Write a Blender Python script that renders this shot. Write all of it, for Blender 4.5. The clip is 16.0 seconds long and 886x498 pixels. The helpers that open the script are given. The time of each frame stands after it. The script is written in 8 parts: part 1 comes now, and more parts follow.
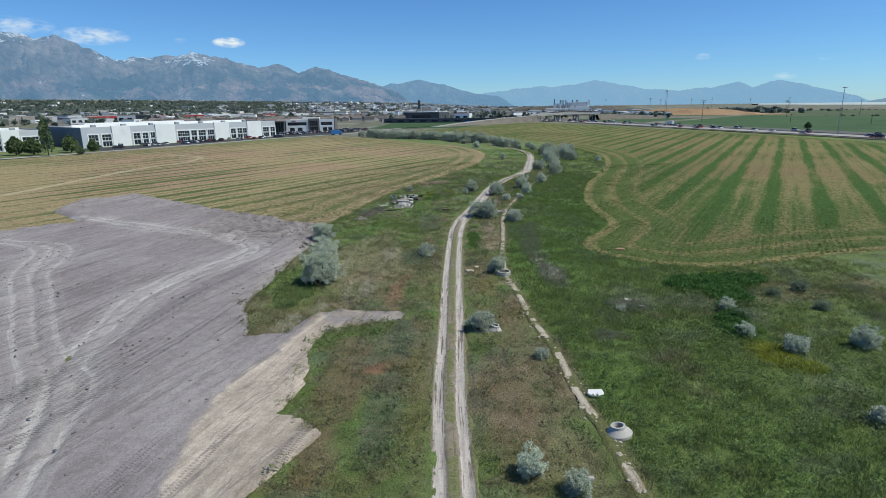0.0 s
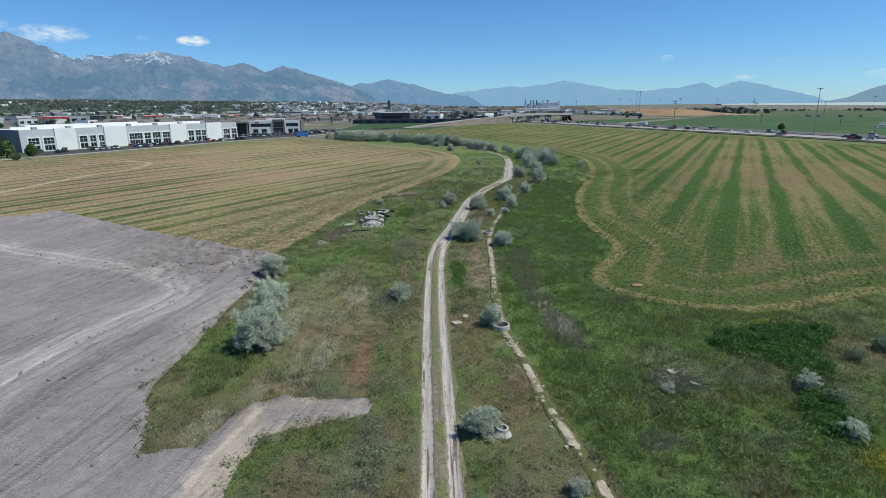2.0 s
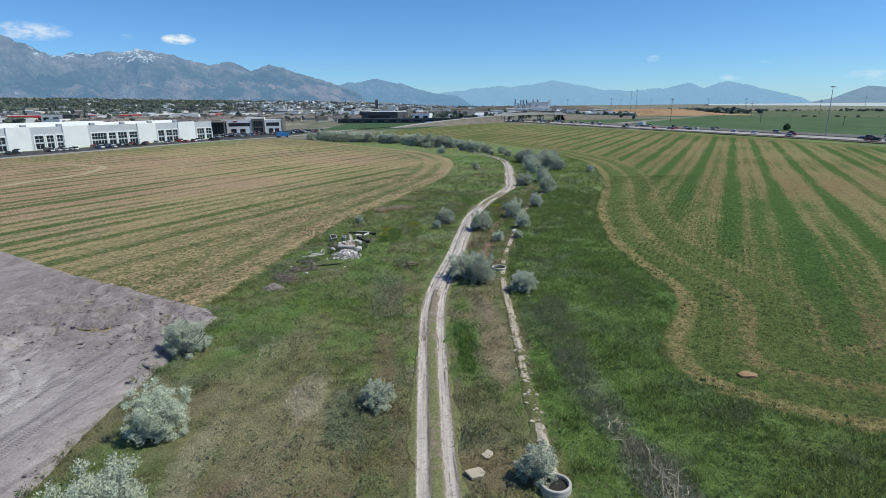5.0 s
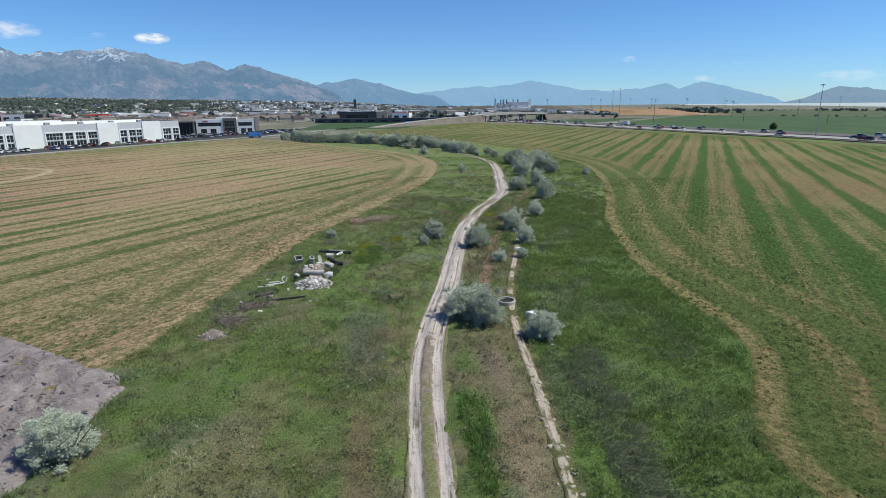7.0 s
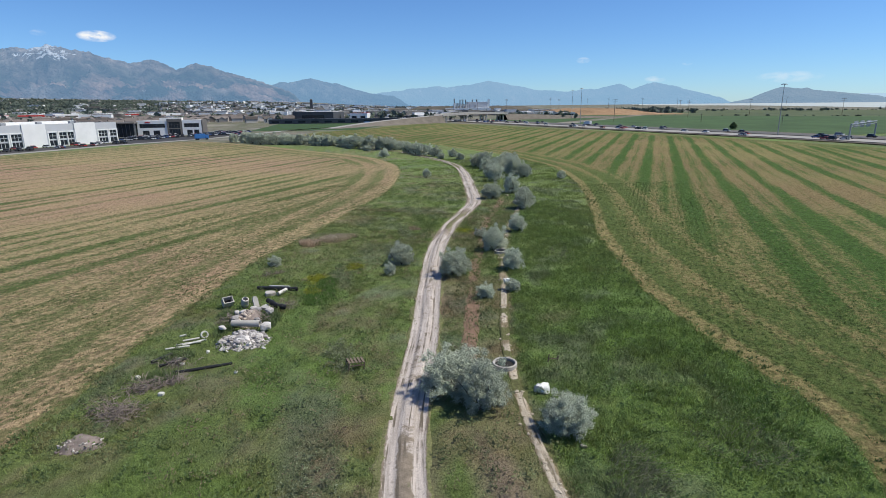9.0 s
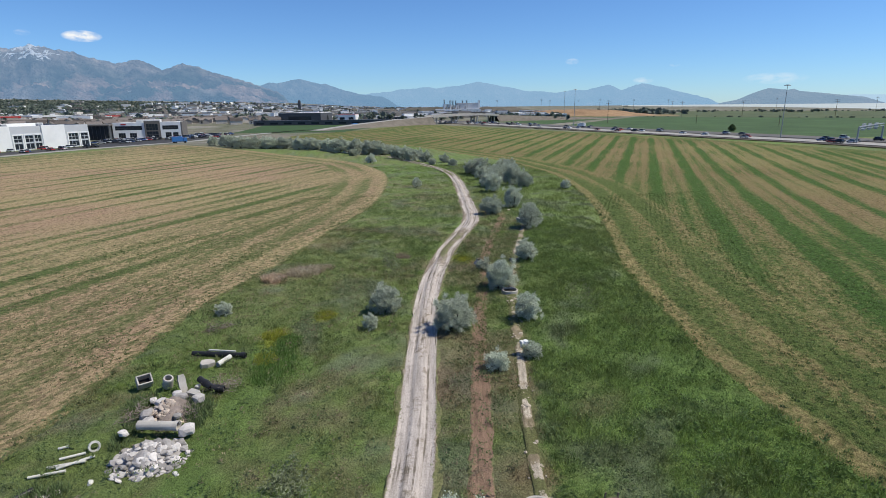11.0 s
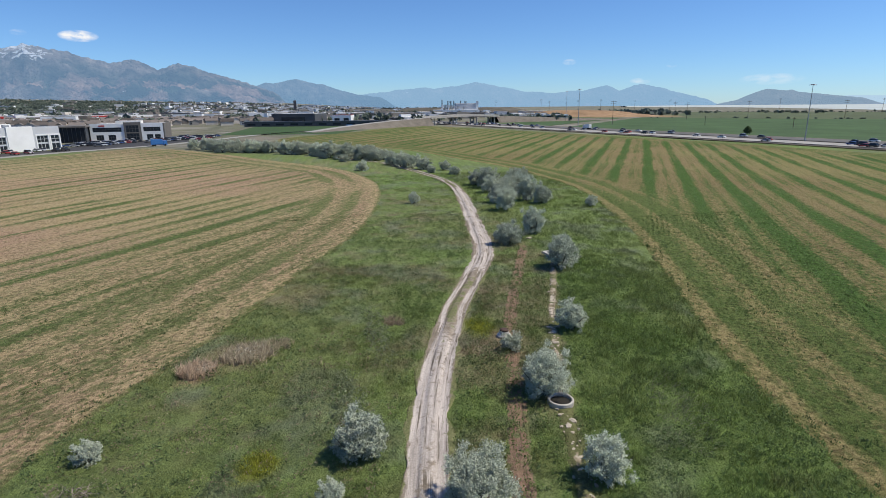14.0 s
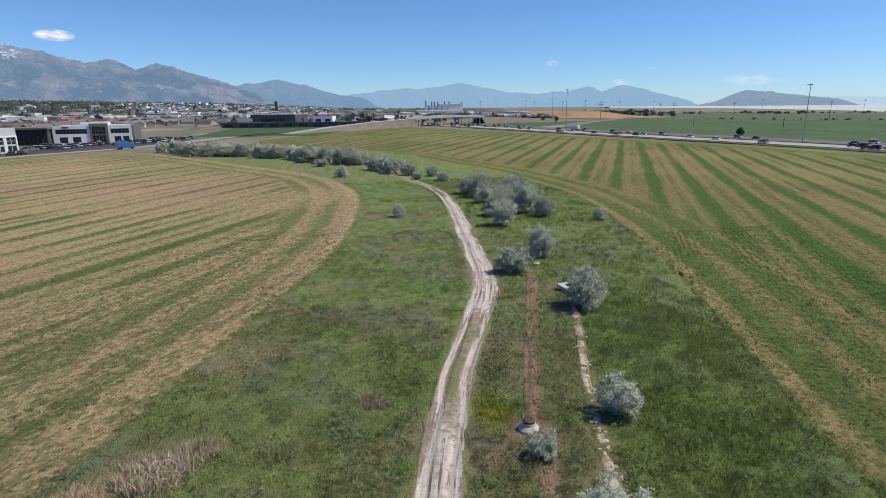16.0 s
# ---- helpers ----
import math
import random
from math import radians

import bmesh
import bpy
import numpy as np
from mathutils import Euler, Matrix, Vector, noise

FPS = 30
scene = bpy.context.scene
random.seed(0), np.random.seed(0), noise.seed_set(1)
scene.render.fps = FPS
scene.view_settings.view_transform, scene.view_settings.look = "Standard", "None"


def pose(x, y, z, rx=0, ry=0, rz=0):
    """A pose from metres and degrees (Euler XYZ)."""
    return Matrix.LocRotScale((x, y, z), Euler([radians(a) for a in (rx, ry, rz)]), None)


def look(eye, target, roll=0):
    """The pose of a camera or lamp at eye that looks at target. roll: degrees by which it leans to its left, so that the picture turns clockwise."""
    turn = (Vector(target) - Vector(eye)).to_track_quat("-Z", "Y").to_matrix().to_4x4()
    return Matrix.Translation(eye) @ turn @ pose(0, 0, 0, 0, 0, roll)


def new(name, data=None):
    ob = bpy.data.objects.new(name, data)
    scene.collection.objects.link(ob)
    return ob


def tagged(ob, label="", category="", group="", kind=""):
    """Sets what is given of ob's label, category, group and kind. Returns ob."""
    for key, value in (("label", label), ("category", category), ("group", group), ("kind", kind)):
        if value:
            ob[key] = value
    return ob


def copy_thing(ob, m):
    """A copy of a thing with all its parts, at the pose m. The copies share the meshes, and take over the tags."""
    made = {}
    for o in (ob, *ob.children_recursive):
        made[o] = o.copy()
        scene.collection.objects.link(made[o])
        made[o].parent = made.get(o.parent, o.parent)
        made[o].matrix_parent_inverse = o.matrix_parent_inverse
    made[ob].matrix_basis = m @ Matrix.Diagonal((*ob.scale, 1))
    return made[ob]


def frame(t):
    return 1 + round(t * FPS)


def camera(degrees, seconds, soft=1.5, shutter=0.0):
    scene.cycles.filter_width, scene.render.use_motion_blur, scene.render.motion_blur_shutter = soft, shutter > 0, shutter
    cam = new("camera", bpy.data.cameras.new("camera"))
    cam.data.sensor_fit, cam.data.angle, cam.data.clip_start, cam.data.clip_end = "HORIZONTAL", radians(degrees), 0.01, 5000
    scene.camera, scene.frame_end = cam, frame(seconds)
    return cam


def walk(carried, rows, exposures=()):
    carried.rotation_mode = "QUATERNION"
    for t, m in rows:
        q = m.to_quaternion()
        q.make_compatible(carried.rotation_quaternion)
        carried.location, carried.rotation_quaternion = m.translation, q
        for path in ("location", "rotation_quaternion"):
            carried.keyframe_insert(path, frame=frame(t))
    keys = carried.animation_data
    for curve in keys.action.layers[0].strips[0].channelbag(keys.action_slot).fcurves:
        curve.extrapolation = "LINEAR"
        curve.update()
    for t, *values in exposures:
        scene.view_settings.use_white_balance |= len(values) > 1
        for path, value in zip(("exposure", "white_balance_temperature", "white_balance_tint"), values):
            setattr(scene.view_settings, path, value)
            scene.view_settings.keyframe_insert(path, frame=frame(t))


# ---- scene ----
cam = camera(77.2, 16.0, soft=0.5)
METRES, EYE, TILT, LEAN, TURN = 118.0, 18.5, 0.0, 0.0, 0.0
ROWS = [
    (0.0, 0.0, 0.0, 0.0, -0.21, -14.55, 0.8),
    (0.5, -0.0021, 0.0321, 0.0015, -1.05, -14.56, 0.8),
    (1.0, -0.0039, 0.0646, 0.0025, -2.11, -14.57, 0.79),
    (1.5, -0.0048, 0.0975, 0.0036, -2.82, -14.59, 0.77),
    (2.0, -0.0051, 0.131, 0.0043, -3.21, -14.6, 0.75),
    (2.5, -0.005, 0.1645, 0.0044, -3.52, -14.63, 0.74),
    (3.0, -0.0048, 0.1974, 0.0026, -3.7, -14.63, 0.72),
    (3.5, -0.0041, 0.2299, 0.0009, -3.78, -14.62, 0.69),
    (4.0, -0.0033, 0.2628, -0.0002, -3.88, -14.63, 0.68),
    (6.5, -0.0023, 0.4205, -0.0079, -5.82, -14.63, 0.56),
    (7.0, -0.0026, 0.4509, -0.0104, -6.49, -14.64, 0.6),
    (7.5, -0.0023, 0.4815, -0.0116, -7.49, -14.65, 0.61),
    (8.0, -0.0014, 0.5118, -0.0121, -8.69, -14.66, 0.62),
    (8.5, 0.0004, 0.5421, -0.0129, -9.78, -14.66, 0.67),
    (9.0, 0.003, 0.5723, -0.0128, -10.66, -14.66, 0.63),
    (11.5, 0.0272, 0.7235, -0.0099, -11.74, -14.58, 0.58),
    (12.0, 0.0324, 0.754, -0.01, -11.8, -14.57, 0.55),
    (12.5, 0.0376, 0.7844, -0.0099, -11.85, -14.55, 0.55),
    (13.0, 0.0426, 0.8147, -0.0095, -11.9, -14.56, 0.55),
    (13.5, 0.047, 0.8449, -0.0093, -11.94, -14.56, 0.55),
    (14.0, 0.0512, 0.8751, -0.0095, -11.96, -14.55, 0.54),
    (14.5, 0.0553, 0.9047, -0.0103, -12.06, -14.53, 0.53),
    (15.0, 0.0594, 0.9344, -0.0107, -12.41, -14.51, 0.49),
    (15.5, 0.064, 0.9642, -0.0108, -13.15, -14.51, 0.49),
    (16.0, 0.0692, 0.9939, -0.0108, -13.62, -14.49, 0.51),
]
walk(cam, [(t, pose(0, 0, EYE, TILT, LEAN, TURN) @ pose(METRES * x, METRES * y, METRES * z, 90 + pitch, roll, yaw)) for t, x, y, z, yaw, pitch, roll in ROWS],
     exposures=[(0.0, 0.0, 6180, 0), (3.5, 0.04, 6180, 0), (6.5, 0.1, 6300, 3), (9.0, 0.11, 6470, 7), (12.5, 0.11, 6500, 7), (16.0, 0.14, 6640, 10)])

# ---- world, sun ----
SUN_EL, SUN_AZ = 56.0, 101.0
world = bpy.data.worlds.new("sky")
scene.world = world
world.use_nodes = True
wt = world.node_tree
wt.nodes.clear()


def wnode(kind):
    return wt.nodes.new(kind)


def wmath(op, a, b=None, clamp=False):
    n = wt.nodes.new("ShaderNodeMath")
    n.operation, n.use_clamp = op, clamp
    for i, v in enumerate((a, b)):
        if v is None:
            continue
        if isinstance(v, (int, float)):
            n.inputs[i].default_value = v
        else:
            wt.links.new(v, n.inputs[i])
    return n.outputs[0]


sky = wnode("ShaderNodeTexSky")
sky.sky_type, sky.sun_disc = "NISHITA", False
sky.sun_elevation, sky.sun_rotation = radians(SUN_EL), radians(SUN_AZ)
sky.air_density, sky.dust_density, sky.ozone_density, sky.altitude = 1.0, 0.2, 3.0, 1400
coord = wnode("ShaderNodeTexCoord")
sep = wnode("ShaderNodeSeparateXYZ")
wt.links.new(coord.outputs["Generated"], sep.inputs[0])
azim = wmath("ARCTAN2", sep.outputs[0], sep.outputs[1])
elev = wmath("ARCSINE", sep.outputs[2])
wisp = wnode("ShaderNodeTexNoise")
wisp.inputs["Scale"].default_value, wisp.inputs["Detail"].default_value = 55.0, 6.0
wmap = wnode("ShaderNodeMapping")
wmap.inputs["Scale"].default_value = (1.0, 1.0, 2.6)
wt.links.new(coord.outputs["Generated"], wmap.inputs[0])
wt.links.new(wmap.outputs[0], wisp.inputs["Vector"])
cover = None
# small fair-weather clouds: azimuth, height, half width, half height in degrees, density
for caz, cel, cw, ch, dens in ((-30.4, 5.95, 2.9, 0.75, 0.62), (-19.7, 5.78, 1.5, 0.48, 1.0), (-35.8, 6.5, 3.0, 0.7, 0.55),
                               (-23.7, 5.85, 0.6, 0.25, 0.3), (24.2, 3.85, 0.7, 0.3, 0.38), (41.5, 1.9, 2.6, 0.5, 0.3), (30.8, 2.0, 1.0, 0.3, 0.35),
                               (33.4, 3.3, 0.5, 0.2, 0.22)):
    dx = wmath("DIVIDE", wmath("SUBTRACT", azim, radians(caz)), radians(cw))
    dy = wmath("DIVIDE", wmath("SUBTRACT", elev, radians(cel)), radians(ch))
    r2 = wmath("ADD", wmath("MULTIPLY", dx, dx), wmath("MULTIPLY", dy, dy))
    core = wmath("SUBTRACT", 1.0, r2, True)
    tex = wmath("MULTIPLY", wmath("SUBTRACT", wisp.outputs["Fac"], 0.36), 4.2)
    one = wmath("MULTIPLY", wmath("MULTIPLY", wmath("POWER", core, 0.8), tex, True), dens)
    cover = one if cover is None else wmath("MAXIMUM", cover, one)
cmix = wnode("ShaderNodeMix")
cmix.data_type = "RGBA"
wt.links.new(cover, cmix.inputs["Factor"])
tint = wnode("ShaderNodeMix")
tint.data_type, tint.blend_type = "RGBA", "MULTIPLY"
tint.inputs["Factor"].default_value = 1.0
tint.inputs["B"].default_value = (0.66, 0.925, 1.285, 1)
wt.links.new(sky.outputs[0], tint.inputs["A"])
wt.links.new(tint.outputs["Result"], cmix.inputs["A"])
cmix.inputs["B"].default_value = (9.3, 9.3, 9.6, 1)
wbg = wnode("ShaderNodeBackground")
wbg.inputs["Strength"].default_value = 0.092
wt.links.new(cmix.outputs["Result"], wbg.inputs["Color"])
wout = wnode("ShaderNodeOutputWorld")
wt.links.new(wbg.outputs[0], wout.inputs[0])

sun = new("sun", bpy.data.lights.new("sun", "SUN"))
sun.data.energy, sun.data.angle, sun.data.color = 4.3, radians(0.53), (1.0, 0.92, 0.79)
_sv = Vector((math.sin(radians(SUN_AZ)) * math.cos(radians(SUN_EL)), math.cos(radians(SUN_AZ)) * math.cos(radians(SUN_EL)), math.sin(radians(SUN_EL))))
sun.matrix_world = look(_sv * 400, (0, 0, 0))

# ---- numbers: ground, noise, lines ----


def lattice(ix, iy, seed):
    h = (ix * 374761393 + iy * 668265263 + seed * 1442695041) & 0x7FFFFFFF
    h = ((h ^ (h >> 13)) * 1274126177) & 0x7FFFFFFF
    return ((h ^ (h >> 16)) & 0xFFFF) / 65535.0


def vnoise(x, y, seed=0):
    x, y = np.asarray(x, float), np.asarray(y, float)
    ix, iy = np.floor(x).astype(np.int64), np.floor(y).astype(np.int64)
    fx, fy = x - ix, y - iy
    fx, fy = fx * fx * (3 - 2 * fx), fy * fy * (3 - 2 * fy)
    a, b = lattice(ix, iy, seed), lattice(ix + 1, iy, seed)
    c, d = lattice(ix, iy + 1, seed), lattice(ix + 1, iy + 1, seed)
    return (a * (1 - fx) + b * fx) * (1 - fy) + (c * (1 - fx) + d * fx) * fy


def fbm(x, y, size, seed=0, octaves=4):
    total, amp, norm = 0.0, 1.0, 0.0
    for k in range(octaves):
        total = total + amp * vnoise(np.asarray(x) * 2 ** k / size, np.asarray(y) * 2 ** k / size, seed + 17 * k)
        norm += amp
        amp *= 0.55
    return total / norm


def smooth(a, b, x):
    t = np.clip((np.asarray(x, float) - a) / (b - a), 0, 1)
    return t * t * (3 - 2 * t)


def zg(x, y):
    """Height of the plain: it falls gently ahead, and climbs to the bench under the mountains."""
    x, y = np.asarray(x, float), np.asarray(y, float)
    base = -0.55 - 0.0068 * np.clip(y, 0, 213)
    r, az = np.hypot(x, y), np.degrees(np.arctan2(x, y))
    climb = 0.0145 * smooth(6, -40, az) * np.clip(r - 620, 0, None) * np.where(y > 0, 1, 0)
    climb = climb + 0.017 * smooth(9, -8, az) * np.clip(r - 1500, 0, None) * np.where(y > 0, 1, 0)
    return base + climb


def spline(points, step):
    """Catmull-Rom through a few plan points, at even steps."""
    p = np.array(points, float)
    p = np.vstack([2 * p[0] - p[1], p, 2 * p[-1] - p[-2]])
    out = []
    for i in range(1, len(p) - 2):
        n = max(2, int(np.hypot(*(p[i + 1] - p[i])) / step))
        t = np.linspace(0, 1, n, endpoint=False)[:, None]
        out.append(0.5 * (2 * p[i] + (p[i + 1] - p[i - 1]) * t + (2 * p[i - 1] - 5 * p[i] + 4 * p[i + 1] - p[i + 2]) * t ** 2
                          + (3 * p[i] - p[i - 1] - 3 * p[i + 1] + p[i + 2]) * t ** 3))
    return np.vstack(out + [p[-2:-1]])


def line_dist(x, y, line):
    """Unsigned distance to an open polyline."""
    x, y = np.asarray(x, float).ravel(), np.asarray(y, float).ravel()
    x, y = x.astype(np.float32), y.astype(np.float32)
    best = np.full(x.shape, 1e12, np.float32)
    for (ax, ay), (bx, by) in zip(np.asarray(line[:-1], np.float32), np.asarray(line[1:], np.float32)):
        ex, ey = bx - ax, by - ay
        px, py = x - ax, y - ay
        t = px * ex
        t += py * ey
        t *= 1 / (ex * ex + ey * ey + np.float32(1e-9))
        np.maximum(t, 0, out=t)
        np.minimum(t, 1, out=t)
        px -= t * ex
        py -= t * ey
        px *= px
        py *= py
        px += py
        np.minimum(best, px, out=best)
    return np.sqrt(best).astype(float)


def poly_dist(x, y, poly):
    """Signed distance to a closed polygon, positive inside."""
    x, y = np.asarray(x, float).ravel(), np.asarray(y, float).ravel()
    ring = np.vstack([poly, poly[:1]])
    best = line_dist(x, y, ring)
    odd = np.zeros(x.shape, bool)
    for (ax, ay), (bx, by) in zip(ring[:-1], ring[1:]):
        hit = ((ay > y) != (by > y)) & (x < (bx - ax) * (y - ay) / (by - ay + 1e-12) + ax)
        odd ^= hit
    return np.where(odd, best, -best)


ROAD = spline([(0.3, -30), (0.35, 5), (0.4, 24), (0.3, 34.3), (0.6, 44), (1.0, 60), (1.6, 76), (2.3, 88), (3.6, 97), (6.5, 109.5), (9.0, 122), (12.2, 136.5),
               (16.4, 149.6), (20.4, 159), (25.0, 169.5), (27.4, 178), (28.8, 185.5), (32.2, 204), (35.2, 222), (37.0, 238), (36.7, 248), (35.1, 260), (31.2, 279),
               (26, 298), (16, 316), (-4, 338)], 1.0)
TRENCH = spline([(10.2, 14), (9.9, 24), (9.7, 29), (9.1, 34), (9.0, 41), (8.1, 49), (7.8, 57), (7.3, 62), (8.0, 72), (9.0, 81), (10.0, 90), (10.6, 96), (12.4, 106),
                 (14.8, 114.5), (17.0, 122), (19.2, 130), (22.4, 139.5), (26.0, 149), (29.3, 156.5), (33.2, 166)], 1.0)
REDSTRIP = spline([(8.6, 103), (11.5, 113.5), (14.3, 124.3), (17.1, 133.4), (21.6, 148), (25.6, 158), (31.0, 171), (33.6, 177)], 1.0)


def ragged(poly, x0, y1, size=1.7, by=0.55, step=0.7):
    """Breaks up the part of an outline east of x0 and south of y1 with small bays and tongues."""
    ring, out = np.vstack([poly, poly[:1]]), []
    for a, b in zip(ring[:-1], ring[1:]):
        near_side = min(a[0], b[0]) > x0 and max(a[1], b[1]) < y1
        k = max(1, int(np.hypot(*(b - a)) / step)) if near_side else 1
        t = np.linspace(0, 1, k, endpoint=False)[:, None]
        p = a * (1 - t) + b * t
        if near_side:
            nrm = np.array((b[1] - a[1], a[0] - b[0])) / np.hypot(*(b - a))
            p = p + nrm * ((fbm(p[:, 0], p[:, 1], size, 15) - 0.5) * 2.4 * by)[:, None]
        out.append(p)
    return np.vstack(out)


LOT = ragged(np.array([(-6, -6), (-8, 14), (-10.1, 24.2), (-9.4, 25.8), (-8.1, 28.6), (-7.5, 30.1), (-8.8, 31.3), (-11.0, 32.3), (-10.4, 34.5), (-10.1, 36.5), (-10.6, 40), (-11.0, 44.2), (-10.4, 46.1),
                       (-9.5, 46.9), (-6.5, 47.9), (-3.9, 48.8), (-3.6, 50.6), (-5.0, 51.3), (-7.4, 50.9), (-10.3, 51.4), (-12.4, 50.9), (-13.4, 48.5), (-14.3, 46.1), (-17.2, 45.4), (-18.3, 48.6),
                       (-20.0, 52.5), (-20.1, 57), (-19.9, 62), (-19.9, 68), (-19.3, 77), (-18.9, 82), (-18.6, 86.8), (-18.2, 89.6), (-19.4, 91.8), (-23, 94.2), (-30, 98.9), (-38, 104.2), (-58, 120), (-73, 132.6), (-82, 124),
                       (-79, 111), (-66, 99), (-76, 91), (-130, 62), (-130, -6)], float), -26, 96)
TAN_SOIL = np.array([(-12.6, 51.0), (-9.4, 47.0), (-9.4, 36.2), (-10.2, 32.4), (-6.8, 30.4), (-9.0, 22), (-13.8, 20), (-14.6, 24.3), (-15.2, 28.2), (-15.7, 34.8), (-14.2, 40.1), (-12.8, 45.7)], float)
TONGUE = np.array([(-11.0, 52), (-3.2, 52), (-3.2, 48), (-9.6, 46.2), (-10.6, 48)], float)
FIELD_L = spline([(-128, 46), (-90, 56), (-52, 68), (-30, 80), (-23.5, 89.5), (-19.6, 94.5), (-17.2, 104), (-14.2, 119), (-9.6, 137), (-4.2, 149), (2.2, 167), (9.0, 184.5), (14.2, 204),
                  (17.6, 224), (18.9, 240), (18.2, 254), (13.5, 276), (4, 295), (-12, 318), (-32, 350), (-60, 388), (-84, 404), (-108, 366), (-150, 312),
                  (-190, 244), (-226, 200), (-205, 120), (-160, 66)], 3.0)
FIELD_R = spline([(110, 78), (59.7, 71), (36, 64.3), (27.0, 65.6), (20.6, 70.6), (19.2, 76), (21.6, 82), (26.2, 88.6), (27.8, 95), (28.0, 104), (29.4, 116), (32.2, 127),
                  (36, 140), (42, 155), (50, 175), (58, 199.5), (63.6, 225), (64.2, 246), (61.5, 278), (54, 308), (43, 352), (26, 385), (2, 420), (-22, 454), (-8, 492), (28, 540), (56, 590),
                  (92, 634), (112, 618), (150, 516), (184, 408), (203, 333), (214, 262), (226, 190), (226, 100), (170, 82)], 3.0)
U, ACROSS = np.array((0.5195, 0.8545)), np.array((0.8545, -0.5195))
HIGHWAY = spline([(285, 80), (266, 190), (247, 300), (219, 410), (186, 540), (154, 660), (122, 780), (92, 900), (40, 1090)], 12.0)

# ---- mesh helpers ----


def mesh_data(name, verts, faces, mat=None, smooth_shade=False):
    me = bpy.data.meshes.new(name)
    verts = np.asarray(verts, np.float32)
    if isinstance(faces, np.ndarray):
        k = faces.shape[1]
        me.vertices.add(len(verts))
        me.vertices.foreach_set("co", verts.ravel())
        me.loops.add(faces.size)
        me.loops.foreach_set("vertex_index", faces.astype(np.int32).ravel())
        me.polygons.add(len(faces))
        me.polygons.foreach_set("loop_start", np.arange(0, faces.size, k, dtype=np.int32))
        me.update(calc_edges=True)
    else:
        me.from_pydata(verts.tolist(), [], faces)
    if smooth_shade:
        me.polygons.foreach_set("use_smooth", np.ones(len(me.polygons), bool))
    if mat:
        me.materials.append(mat)
    return me


def part(name, geo, mat, parent=None, label="", smooth_shade=False):
    """One mesh object, under a thing or a part."""
    ob = new(name, mesh_data(name, geo[0], geo[1], mat, smooth_shade))
    if parent is not None:
        ob.parent = parent
    if label:
        tagged(ob, label)
    return ob


def thing(name, m, label, category, group="", kind=""):
    ob = new(name)
    ob.empty_display_size = 0.2
    ob.matrix_world = m
    return tagged(ob, label, category, group, kind)


def point_attr(ob, name, values, kind="FLOAT"):
    a = ob.data.attributes.new(name, kind, "POINT")
    if kind == "FLOAT":
        a.data.foreach_set("value", np.asarray(values, np.float32).ravel())
    else:
        v = np.asarray(values, np.float32)
        a.data.foreach_set("color", np.hstack([v, np.ones((len(v), 1), np.float32)]).ravel())


def merge(*geos):
    vs, fs, n = [], [], 0
    for v, f in geos:
        v = np.asarray(v, float)
        vs.append(v)
        fs += [tuple(int(i) + n for i in q) for q in f]
        n += len(v)
    return np.vstack(vs), fs


def moved(geo, m):
    v = np.asarray(geo[0], float)
    a = np.array(m)
    return v @ a[:3, :3].T + a[:3, 3], geo[1]


def box(cx, cy, z0, sx, sy, sz, bev=0.0):
    """A box on z0, its upright and top edges chamfered."""
    x, y = sx / 2, sy / 2
    if bev <= 0:
        v = [(cx + i * x, cy + j * y, z0 + k * sz) for k in (0, 1) for i, j in ((-1, -1), (1, -1), (1, 1), (-1, 1))]
        return np.array(v), [(3, 2, 1, 0), (4, 5, 6, 7), (0, 1, 5, 4), (1, 2, 6, 5), (2, 3, 7, 6), (3, 0, 4, 7)]
    b = min(bev, x * 0.9, y * 0.9, sz * 0.45)
    ring = [(-x + b, -y), (x - b, -y), (x, -y + b), (x, y - b), (x - b, y), (-x + b, y), (-x, y - b), (-x, -y + b)]
    rx, ry = (x - b) / x, (y - b) / y
    v = [(cx + p, cy + q, z0) for p, q in ring] + [(cx + p, cy + q, z0 + sz - b) for p, q in ring] + [(cx + p * rx, cy + q * ry, z0 + sz) for p, q in ring]
    f = [tuple(range(7, -1, -1)), tuple(range(16, 24))]
    for k in (0, 8):
        f += [(k + i, k + (i + 1) % 8, k + 8 + (i + 1) % 8, k + 8 + i) for i in range(8)]
    return np.array(v), f


def tube(p0, p1, r0, r1, n=8, cap=True):
    p0, p1 = np.array(p0, float), np.array(p1, float)
    d = p1 - p0
    d = d / (np.linalg.norm(d) + 1e-9)
    a = np.cross(d, (0, 0, 1) if abs(d[2]) < 0.9 else (1, 0, 0))
    a /= np.linalg.norm(a)
    b = np.cross(d, a)
    t = np.linspace(0, 2 * np.pi, n, endpoint=False)[:, None]
    ring = np.cos(t) * a + np.sin(t) * b
    v = np.vstack([p0 + ring * r0, p1 + ring * r1])
    f = [(i, i + n, (i + 1) % n + n, (i + 1) % n) for i in range(n)]
    if cap:
        f += [tuple(range(n)), tuple(range(2 * n - 1, n - 1, -1))]
    return v, f


def lathe(profile, n=24, closed=False):
    """Turns (r, z) pairs round z."""
    t = np.linspace(0, 2 * np.pi, n, endpoint=False)
    v = np.vstack([np.c_[r * np.cos(t), r * np.sin(t), np.full(n, z)] for r, z in profile])
    f, m = [], len(profile)
    for k in range(m if closed else m - 1):
        a, b = k * n, (k + 1) % m * n
        f += [(a + i, a + (i + 1) % n, b + (i + 1) % n, b + i) for i in range(n)]
    return v, f


